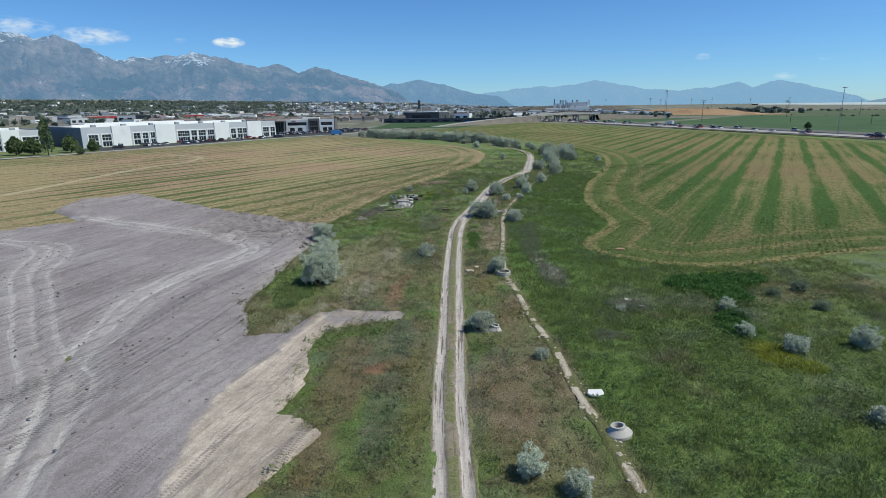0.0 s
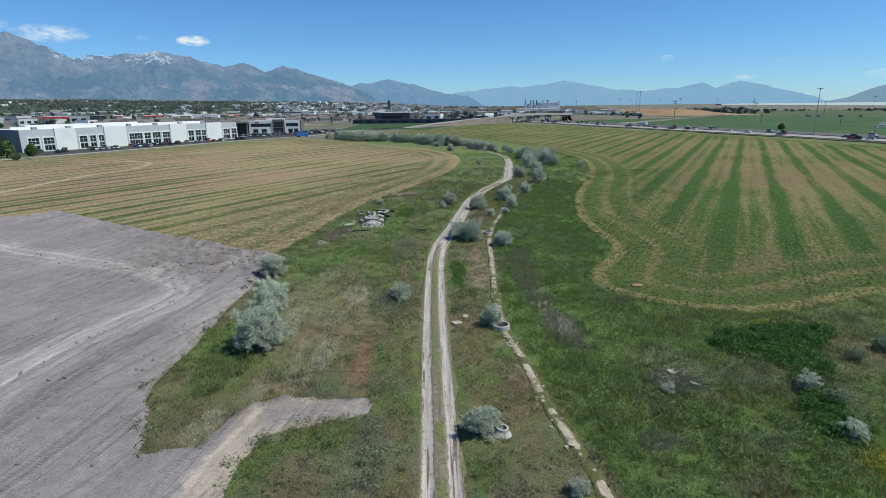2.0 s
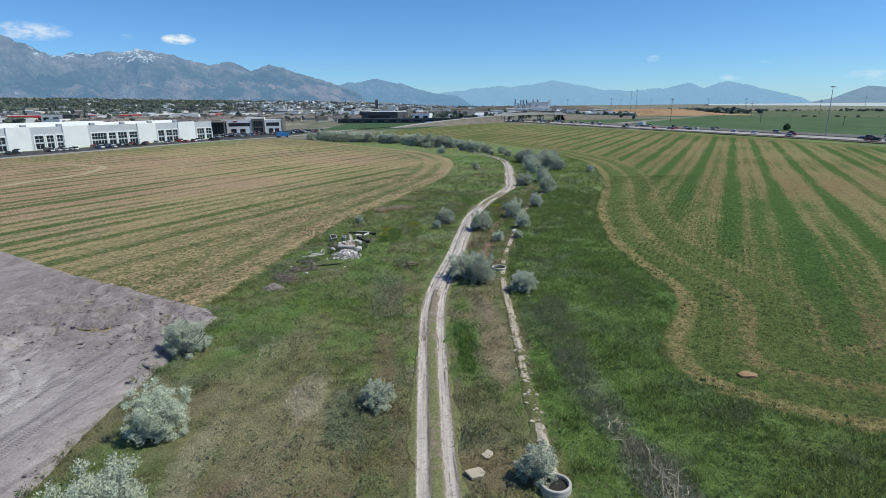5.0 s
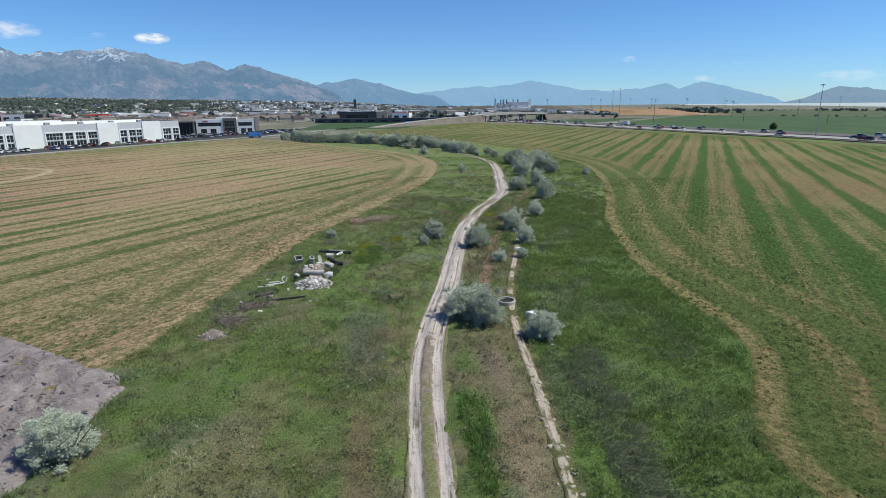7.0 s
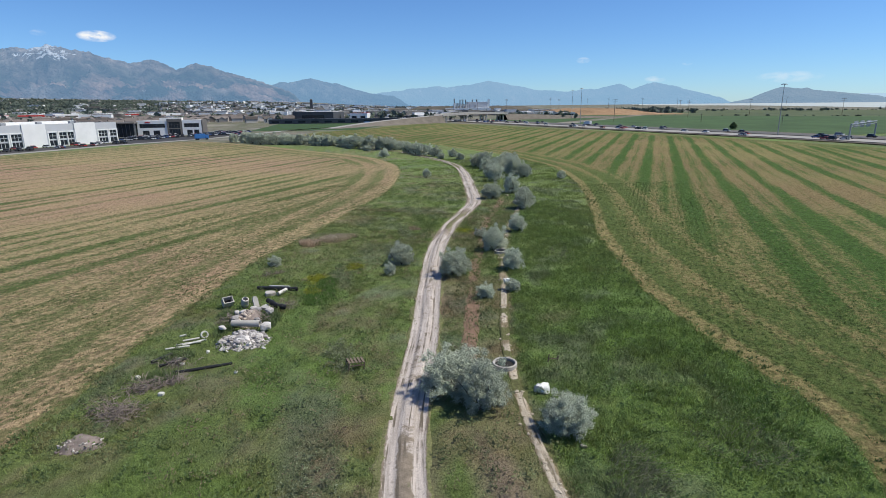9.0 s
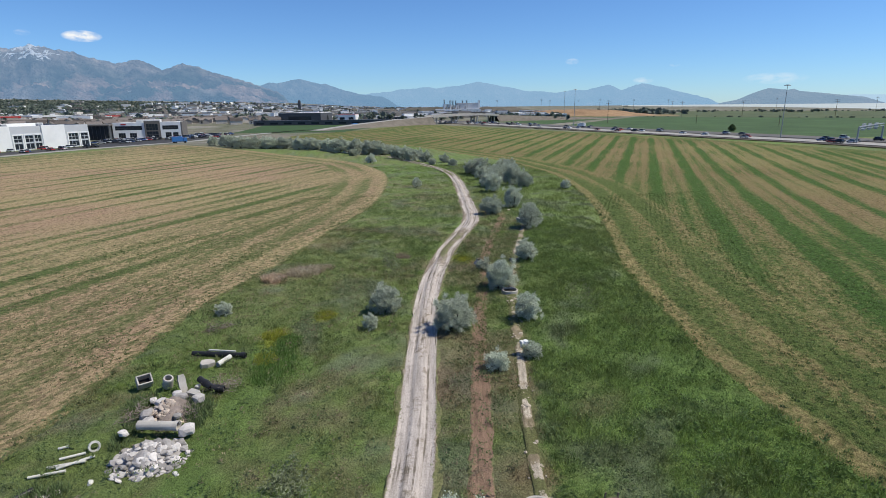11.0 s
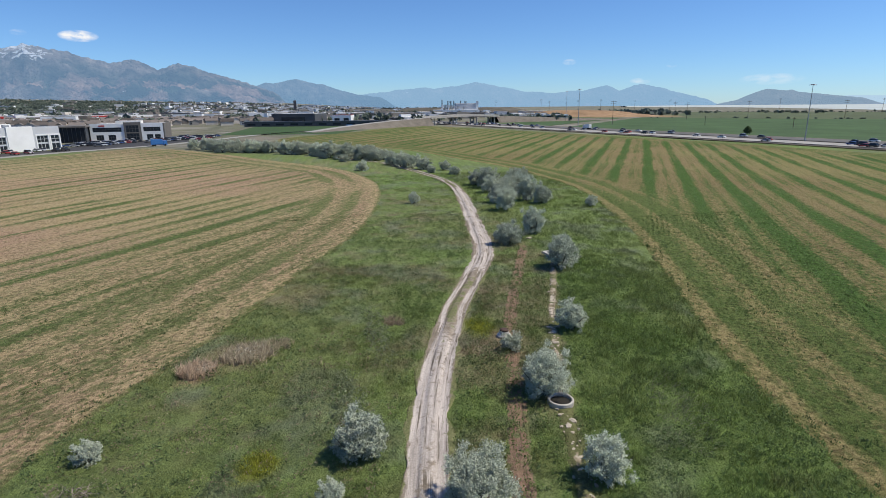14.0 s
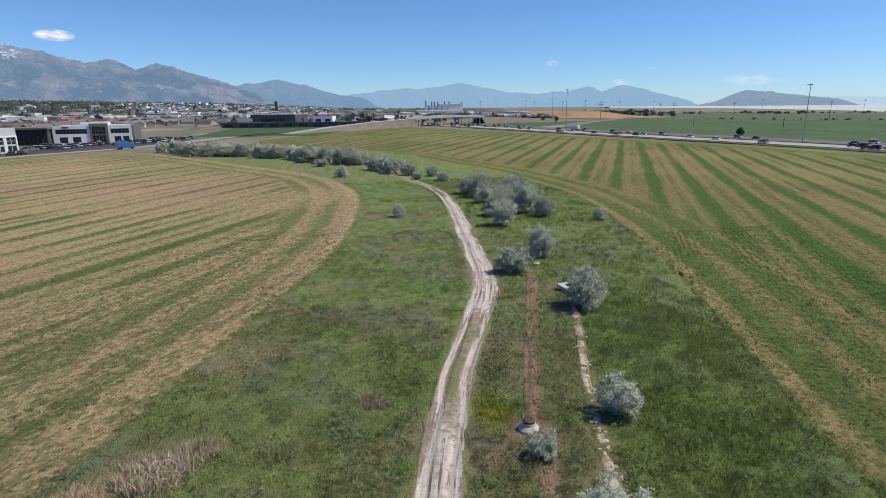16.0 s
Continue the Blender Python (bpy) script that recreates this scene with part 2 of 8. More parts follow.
def rock(seed, sx, sy, sz, rough=0.25, sub=2):
    bm = bmesh.new()
    bmesh.ops.create_icosphere(bm, subdivisions=sub, radius=1.0)
    off = Vector((seed * 3.7, seed * 1.3, seed * 2.1))
    for v in bm.verts:
        k = 1 + rough * 2 * noise.noise(v.co * 1.1 + off) + rough * noise.noise(v.co * 2.7 + off)
        c = v.co * k
        v.co = Vector((max(-0.8, min(0.8, c.x)) * sx, max(-0.8, min(0.8, c.y)) * sy, max(-0.6, min(0.75, c.z)) * sz))
    bm.verts.ensure_lookup_table()
    geo = np.array([v.co[:] for v in bm.verts]), [tuple(v.index for v in f.verts) for f in bm.faces]
    bm.free()
    return geo


def on_ground(x, y, dz=0.0, turn=0.0, s=1.0):
    return Matrix.Translation((x, y, float(zg(x, y)) + dz)) @ Matrix.Rotation(radians(turn), 4, "Z") @ Matrix.Scale(s, 4)


# ---- materials ----


class Mat:
    """A node material with short ways to add nodes."""

    def __init__(self, name, rough=0.9, metal=0.0, spec=0.3):
        self.m = bpy.data.materials.new(name)
        self.m.use_nodes = True
        self.t = self.m.node_tree
        self.b = self.t.nodes["Principled BSDF"]
        self.b.inputs["Roughness"].default_value = rough
        self.b.inputs["Metallic"].default_value = metal
        self.b.inputs["Specular IOR Level"].default_value = spec
        self.pos = self.t.nodes.new("ShaderNodeNewGeometry").outputs["Position"]

    def put(self, socket, v):
        if isinstance(v, (int, float)):
            socket.default_value = v
        elif isinstance(v, (tuple, list)):
            socket.default_value = (*v, 1) if len(v) == 3 and len(socket.default_value) == 4 else v
        else:
            self.t.links.new(v, socket)

    def math(self, op, a, b=0.0, clamp=False):
        n = self.t.nodes.new("ShaderNodeMath")
        n.operation, n.use_clamp = op, clamp
        self.put(n.inputs[0], a)
        self.put(n.inputs[1], b)
        return n.outputs[0]

    def noise(self, scale, detail=4.0, vec=None, rough=0.55, distort=0.0):
        n = self.t.nodes.new("ShaderNodeTexNoise")
        n.inputs["Scale"].default_value, n.inputs["Detail"].default_value = scale, detail
        n.inputs["Roughness"].default_value, n.inputs["Distortion"].default_value = rough, distort
        self.t.links.new(vec or self.pos, n.inputs["Vector"])
        return n.outputs["Fac"]

    def voronoi(self, scale, vec=None, feature="F1", out="Distance"):
        n = self.t.nodes.new("ShaderNodeTexVoronoi")
        n.feature = feature
        n.inputs["Scale"].default_value = scale
        self.t.links.new(vec or self.pos, n.inputs["Vector"])
        return n.outputs[out]

    def mapped(self, scale=(1, 1, 1), turn=0.0, vec=None):
        n = self.t.nodes.new("ShaderNodeMapping")
        n.vector_type = "TEXTURE"
        n.inputs["Scale"].default_value = tuple(1 / v for v in scale)
        n.inputs["Rotation"].default_value = (0, 0, radians(turn))
        self.t.links.new(vec or self.pos, n.inputs[0])
        return n.outputs[0]

    def ramp(self, fac, stops):
        n = self.t.nodes.new("ShaderNodeValToRGB")
        el = n.color_ramp.elements
        while len(el) < len(stops):
            el.new(0.5)
        for e, (p, c) in zip(el, stops):
            e.position, e.color = p, (*(c if isinstance(c, tuple) else (c, c, c)), 1)
        self.t.links.new(fac, n.inputs[0])
        return n.outputs[0]

    def step(self, fac, lo, hi):
        n = self.t.nodes.new("ShaderNodeMapRange")
        n.interpolation_type = "SMOOTHSTEP"
        n.inputs["From Min"].default_value, n.inputs["From Max"].default_value = lo, hi
        self.put(n.inputs["Value"], fac)
        return n.outputs[0]

    def mix(self, fac, a, b, how="MIX"):
        n = self.t.nodes.new("ShaderNodeMix")
        n.data_type, n.blend_type = "RGBA", how
        self.put(n.inputs["Factor"], fac)
        self.put(n.inputs["A"], a)
        self.put(n.inputs["B"], b)
        return n.outputs["Result"]

    def attr(self, name, out="Fac"):
        n = self.t.nodes.new("ShaderNodeAttribute")
        n.attribute_name = name
        return n.outputs[out]

    def random(self):
        return self.t.nodes.new("ShaderNodeObjectInfo").outputs["Random"]

    def vary(self, colour, fac, amount):
        """Lightens and darkens a colour by a 0..1 factor."""
        k = self.math("MULTIPLY_ADD", self.math("SUBTRACT", fac, 0.5), 3.6 * amount)
        k.node.inputs[2].default_value = 1.0
        k = self.math("MAXIMUM", k, 0.2)
        n = self.t.nodes.new("ShaderNodeVectorMath")
        n.operation = "SCALE"
        self.put(n.inputs[0], colour if not isinstance(colour, tuple) else colour[:3])
        self.put(n.inputs["Scale"], k)
        return n.outputs[0]

    def bump(self, height, strength=0.5, dist=0.05):
        n = self.t.nodes.new("ShaderNodeBump")
        n.inputs["Strength"].default_value, n.inputs["Distance"].default_value = strength, dist
        self.t.links.new(height, n.inputs["Height"])
        self.t.links.new(n.outputs[0], self.b.inputs["Normal"])

    def done(self, colour):
        self.put(self.b.inputs["Base Color"], colour)
        return self.m


def plain(name, base, rough=0.85, var=0.18, scale=2.0, metal=0.0, grime=0.12, spec=0.3, bump=0.15, each=0.0):
    """Paint, concrete, metal and the like: grain, stains and fine relief."""
    k = Mat(name, rough, metal, spec)
    c = k.vary(base, k.noise(scale, 5), var)
    c = k.vary(c, k.noise(scale * 11, 3), var * 0.6)
    if grime:
        c = k.mix(k.math("MULTIPLY", k.step(k.noise(scale * 0.35, 6), 0.5, 0.75), grime * 3), c, tuple(v * 0.45 for v in base))
    if each:
        c = k.vary(c, k.random(), each)
    if bump:
        k.bump(k.noise(scale * 9, 4), bump, 0.02)
    return k.done(c)


LUSH, GREEN, OLIVE, TAN, RUST, SAGE = (np.array(c) for c in ((0.122, 0.200, 0.045), (0.152, 0.188, 0.062), (0.178, 0.178, 0.084), (0.29, 0.235, 0.145),
                                                            (0.20, 0.11, 0.065), (0.15, 0.172, 0.115)))
BRN = np.array((0.225, 0.158, 0.098))
PATCHES = ((28.6, 57.2, 4.6, 3.4, LUSH, 0.9), (32.0, 59.0, 2.6, 2.6, LUSH, 0.8), (25.6, 44.6, 2.6, 3.2, LUSH, 0.9), (31.2, 60.9, 1.2, 1.0, np.array((0.26, 0.25, 0.02)), 0.85),
           (25.8, 39.8, 1.9, 2.4, np.array((0.27, 0.26, 0.02)), 0.9), (27.0, 37.4, 1.5, 1.3, np.array((0.16, 0.2, 0.02)), 0.8), (30.9, 45.5, 1.1, 0.7, np.array((0.15, 0.17, 0.03)), 0.6),
           (4.6, 82, 1.5, 4.0, LUSH, 0.9), (4.2, 77, 1.2, 2.5, LUSH, 0.8), (5.5, 90, 0.9, 2.5, LUSH, 0.7), (28.0, 82, 3.0, 6.0, LUSH, 0.5), (25.5, 93, 2.5, 7.0, LUSH, 0.8),
           (-3.6, 103, 3.0, 6.0, LUSH, 0.5), (-2.0, 122, 2.6, 5.0, LUSH, 0.75), (-2.5, 127, 1.3, 2.2, np.array((0.18, 0.2, 0.02)), 0.8), (1.5, 131, 1.1, 1.5, np.array((0.18, 0.2, 0.02)), 0.8),
           (-10.6, 58, 0.5, 4.5, np.array((0.33, 0.29, 0.20)), 0.6), (-12.4, 53, 0.6, 2.6, np.array((0.33, 0.29, 0.20)), 0.6), (-8.6, 64, 0.45, 4.0, np.array((0.33, 0.29, 0.20)), 0.5), (-9.8, 51.5, 0.5, 2.2, np.array((0.32, 0.28, 0.19)), 0.6), (4.0, 64.5, 1.6, 2.4, np.array((0.25, 0.2, 0.12)), 0.7), (5.2, 70, 1.2, 5, OLIVE, 0.6), (6.8, 27, 1.6, 3, TAN, 0.5), (8.0, 86, 0.8, 7, TAN, 0.6), (-5.0, 56, 0.8, 5.5, np.array((0.30, 0.185, 0.115)), 0.9), (-4.4, 62, 1.0, 1.4, np.array((0.25, 0.17, 0.11)), 0.7), (-15.6, 56, 2.2, 5.5, GREEN, 0.8), (-16.8, 67, 1.6, 5.0, LUSH, 0.6), (-6.0, 42, 1.6, 5, SAGE, 0.5), (-6.8, 45.5, 1.6, 1.6, LUSH, 0.6), (2.6, 42, 0.7, 4, LUSH, 0.6), (2.4, 52, 0.6, 5, LUSH, 0.6), (4.6, 58, 1.2, 3.5, np.array((0.19, 0.155, 0.06)), 0.7), (18.4, 147.5, 1.4, 2.6, np.array((0.17, 0.19, 0.02)), 0.8),
           (-1.6, 146, 3.2, 3.0, TAN, 0.55), (-4.0, 143, 1.3, 1.6, np.array((0.30, 0.21, 0.13)), 0.8), (4.5, 138, 2.5, 5, SAGE, 0.4), (12.8, 62, 1.6, 4.5, SAGE, 0.9),
           (12.5, 73, 1.5, 7, SAGE, 0.6), (11.8, 85, 1.6, 6, SAGE, 0.5), (18.2, 51, 2.2, 1.6, SAGE, 0.8), (2.0, 160, 4, 4, TAN, 0.4),
           (-9.5, 74, 4.6, 9.0, np.array((0.27, 0.235, 0.135)), 0.55), (-6.0, 66, 3.0, 6.0, np.array((0.27, 0.23, 0.13)), 0.5), (-7.2, 73.5, 1.0, 4.0, np.array((0.42, 0.37, 0.28)), 0.6), (-12.5, 66, 1.0, 5.0, np.array((0.40, 0.36, 0.26)), 0.5),
           (-2.0, 79, 1.0, 6.0, BRN, 0.6), (-13.0, 88, 4.2, 4.0, LUSH, 0.6), (-9.0, 95, 3.6, 6.0, LUSH, 0.6), (-8.5, 85, 2.0, 5.0, np.array((0.25, 0.225, 0.12)), 0.5), (-14.6, 47.6, 0.8, 2.6, np.array((0.36, 0.33, 0.22)), 0.6),
           (20.5, 80, 5.0, 12.0, LUSH, 0.5), (25.0, 108, 2.0, 8.0, LUSH, 0.4), (31.5, 142, 3.0, 8.0, LUSH, 0.5),
           (-7.6, 36, 1.9, 9.0, BRN, 0.6), (-7.4, 27.5, 1.2, 3.0, BRN, 0.6), (-3.6, 44.0, 1.0, 4.6, SAGE * 0.85, 0.8), (-4.1, 33, 1.3, 6.0, SAGE * 0.9, 0.6), (-5.2, 38.6, 0.7, 1.1, np.array((0.30, 0.16, 0.10)), 0.8),
           (-1.8, 36, 0.7, 16, np.array((0.185, 0.18, 0.07)), 0.6), (-1.9, 62, 0.9, 10, np.array((0.18, 0.175, 0.07)), 0.5), (-4.3, 70.5, 1.3, 4.0, SAGE, 0.8), (-8.4, 58, 0.8, 3.5, np.array((0.45, 0.42, 0.34)), 0.5),
           (4.4, 32, 1.7, 8.0, BRN, 0.55), (6.0, 48, 1.2, 5.0, BRN, 0.45), (-1.4, 93.0, 0.9, 1.3, np.array((0.27, 0.16, 0.11)), 0.7), (-2.2, 96, 2.0, 6.5, SAGE * 0.85, 0.6), (-5.5, 105, 1.6, 9.0, LUSH, 0.6),
           (-3.5, 116, 1.6, 7.0, LUSH, 0.6), (6.6, 78, 0.8, 5, np.array((0.33, 0.26, 0.17)), 0.7), (7.3, 90, 0.9, 5, np.array((0.24, 0.18, 0.145)), 0.6))


def weeds_colour(x, y):
    """Colour of the wild growth: green, dried, reddish and sage patches, zone by zone."""
    x, y = np.asarray(x, float).ravel(), np.asarray(y, float).ravel()
    xr = np.interp(y, ROAD[:, 1], ROAD[:, 0])
    xt = np.interp(y, TRENCH[:, 1], TRENCH[:, 0])
    left, right = x < xr, x > xt + 0.8
    n1, n2, n3 = fbm(x, y, 9, 3), fbm(x, y, 2.2, 5), fbm(x, y, 24, 8)
    dry = np.where(left, 0.42 - 0.2 * smooth(78, 104, y), np.where(right, 0.07 + 0.2 * smooth(20, 30, x) * (1 - smooth(58, 66, y)), 0.62 - 0.3 * smooth(150, 200, y)))
    dry = dry * (1 - 0.4 * smooth(180, 240, y)) + 0.1 * smooth(180, 240, y)
    dry = np.clip(dry + (n1 - 0.5) * 1.1 + (n2 - 0.5) * 0.8, 0, 1)[:, None]
    lush = np.clip(np.where(right, 0.48 - 0.3 * smooth(20, 30, x) * (1 - smooth(58, 66, y)), 0.25 + 0.15 * smooth(95, 125, y)) + (n3 - 0.5) * 1.5, 0, 1)[:, None]
    c = GREEN * (1 - lush) + LUSH * lush
    c = c * (1 - smooth(0.25, 0.6, dry)) + OLIVE * smooth(0.25, 0.6, dry)
    c = c * (1 - smooth(0.6, 0.85, dry)) + TAN * 0.8 * smooth(0.6, 0.85, dry)
    red = (smooth(0.58, 0.75, fbm(x, y, 5, 21)) * np.where(left & (y < 100), 0.3, np.where(~right & ~left, 0.35, 0.05)) * (1 - 0.6 * smooth(100, 140, y)))[:, None]
    c = c * (1 - red) + RUST * red
    sg = (smooth(0.56, 0.72, fbm(x, y, 4, 31)) * 0.55)[:, None]
    c = c * (1 - sg) + SAGE * sg
    n4 = fbm(x, y, 0.9, 57)
    c = c * (0.55 + 0.9 * n4)[:, None]
    brown = (smooth(0.56, 0.72, fbm(x, y, 1.2, 59)) * np.where(right, 0.12, 0.5) * (1 - 0.6 * smooth(96, 125, y)))[:, None]
    c = c * (1 - brown) + np.array((0.215, 0.165, 0.105)) * brown
    for px, py, rx, ry, col, k in PATCHES:
        wgt = (smooth(1.15, 0.75, np.hypot((x - px) / rx, (y - py) / ry) + (n2 - 0.5) * 0.9) * k)[:, None]
        c = c * (1 - wgt) + col * wgt
    return c


def m_ground():
    k = Mat("wild_grass_ground", 0.95)
    c = k.attr("col", "Color")
    c = k.vary(c, k.noise(1.3, 6), 0.25)
    c = k.vary(c, k.noise(6.0, 6, rough=0.8), 0.5)
    far = k.ramp(k.noise(0.012, 5), [(0.35, (0.20, 0.18, 0.14)), (0.5, (0.13, 0.135, 0.085)), (0.62, (0.25, 0.23, 0.195))])
    far = k.vary(far, k.noise(0.08, 5), 0.4)
    c = k.mix(k.attr("town"), c, far)
    k.bump(k.noise(7.0, 6, rough=0.7), 1.0, 0.25)
    return k.done(c)


def m_field(name, period, phase, head, head_period, head_phase, tan, green, brown, bias, fading, straws, rim_by, front, mid):
    """Mown field: swath stripes along the rows, headland rows along the edge, stubble and dry patches."""
    k = Mat(name, 0.95, spec=0.1)
    s = k.t.nodes.new("ShaderNodeSeparateXYZ")
    k.t.links.new(k.pos, s.inputs[0])
    wob = k.math("MULTIPLY", k.math("SUBTRACT", k.noise(0.05, 4), 0.5), 1.3)
    wob2 = k.math("MULTIPLY", k.math("SUBTRACT", k.noise(0.9, 5, rough=0.7), 0.5), 1.5)
    v = k.math("ADD", k.math("MULTIPLY", s.outputs[0], ACROSS[0]), k.math("MULTIPLY", s.outputs[1], ACROSS[1]))
    v = k.math("ADD", k.math("ADD", v, wob), wob2)
    e = k.attr("edge")
    ew = k.math("ADD", k.math("ADD", e, k.math("MULTIPLY", wob, 0.6)), wob2)
    s1 = k.math("FRACT", k.math("ADD", k.math("DIVIDE", v, period), phase))
    s2 = k.math("FRACT", k.math("ADD", k.math("DIVIDE", ew, head_period), head_phase))
    inner = k.step(ew, head - 1.5, head + 1.5)
    g1 = k.ramp(s1, [(0.0, 1.0), (0.09, 0.95), (0.21, 0.33), (0.33, 0.12), (0.46, mid), (0.54, mid), (0.67, 0.10), (0.79, 0.3), (0.91, 0.95), (1.0, 1.0)])
    g2 = k.ramp(s2, [(0.0, 0.55), (0.14, 0.2), (0.30, 0.1), (0.42, 0.9), (0.66, 1.1), (0.8, 0.75), (1.0, 0.55)])
    green_f = k.mix(inner, g2, g1)
    rows = k.noise(1.0, 3, k.mapped((1.1, 0.04, 1), -31.3))
    broad = k.noise(1.0, 3, k.mapped((0.10, 0.012, 1), -31.3))
    fade = k.math("ADD", k.math("MULTIPLY", k.step(k.noise(0.018, 3), 0.4, 0.6), fading), 1 - fading)
    gf = k.math("ADD", k.math("MULTIPLY", k.math("MULTIPLY", green_f, fade), 0.95), k.math("MULTIPLY", k.math("SUBTRACT", k.noise(0.022, 4), 0.5), 1.3))
    gf = k.math("ADD", gf, k.math("MULTIPLY", k.math("SUBTRACT", broad, 0.5), 1.2))
    gf = k.math("ADD", gf, k.math("MULTIPLY", k.math("SUBTRACT", rows, 0.5), 1.2))
    gf = k.math("ADD", gf, k.math("MULTIPLY", k.math("SUBTRACT", k.noise(1.7, 7, rough=0.8), 0.5), 2.6))
    gf = k.math("ADD", gf, k.math("MULTIPLY", k.step(e, 60.0, 6.0), 0.07))
    gf = k.math("ADD", gf, k.math("MULTIPLY", k.step(s.outputs[1], 175.0, 95.0), front))
    gf = k.step(k.math("ADD", gf, bias), 0.20, 0.90)
    t = k.mix(k.step(k.noise(0.014, 3), 0.42, 0.62), tan, brown)
    t = k.mix(k.step(k.noise(1.2, 7, rough=0.8), 0.58, 0.7), t, tuple(min(1, c * 1.45) for c in tan))
    olive = tuple(a * 0.55 + b * 0.45 for a, b in zip(green, tan))
    c = k.mix(gf, t, k.mix(k.math("MULTIPLY", k.step(e, head + 6.0, head - 4.0), 0.55), green, olive))
    ee = k.math("ADD", e, wob2)
    rim = k.math("MULTIPLY", k.math("MULTIPLY", k.step(ee, 0.5, 1.0), k.step(ee, 2.7, 2.0)), rim_by)
    c = k.mix(k.math("MULTIPLY", rim, k.math("ADD", k.noise(0.5, 6, rough=0.7), 0.3), True), c, k.mix(k.noise(3.0, 4), brown, tuple(min(1, v2 * 1.45) for v2 in tan)))
    clump = k.step(k.math("ADD", k.voronoi(2.4), k.math("MULTIPLY", k.math("SUBTRACT", k.noise(1.1, 4), 0.5), 1.4)), 0.22, 0.55)
    c = k.vary(c, clump, 0.13)
    c = k.vary(c, k.noise(2.3, 8, rough=0.85), 0.62)
    c = k.vary(c, k.noise(9.0, 5, rough=0.8), 0.55)
    speck = k.step(k.noise(1.0, 6, k.mapped((1.5, 0.7, 1), -31.3), rough=0.7), 0.49, 0.55)
    c = k.mix(k.math("MULTIPLY", k.math("MULTIPLY", speck, k.step(e, 48.0, 14.0)), straws * 0.9, True), c, k.vary(green, k.noise(5.0, 4), 0.4))
    straw = k.step(k.noise(1.0, 6, k.mapped((2.6, 0.5, 1), -31.3), rough=0.8), 0.57, 0.64)
    c = k.mix(k.math("MULTIPLY", k.math("MULTIPLY", straw, k.step(k.noise(0.03, 4), 0.38, 0.6)), straws), c, tuple(min(1, v2 * 1.55) for v2 in tan))
    k.bump(k.noise(4.0, 7, rough=0.75), 1.0, 0.25)
    return k.done(c)


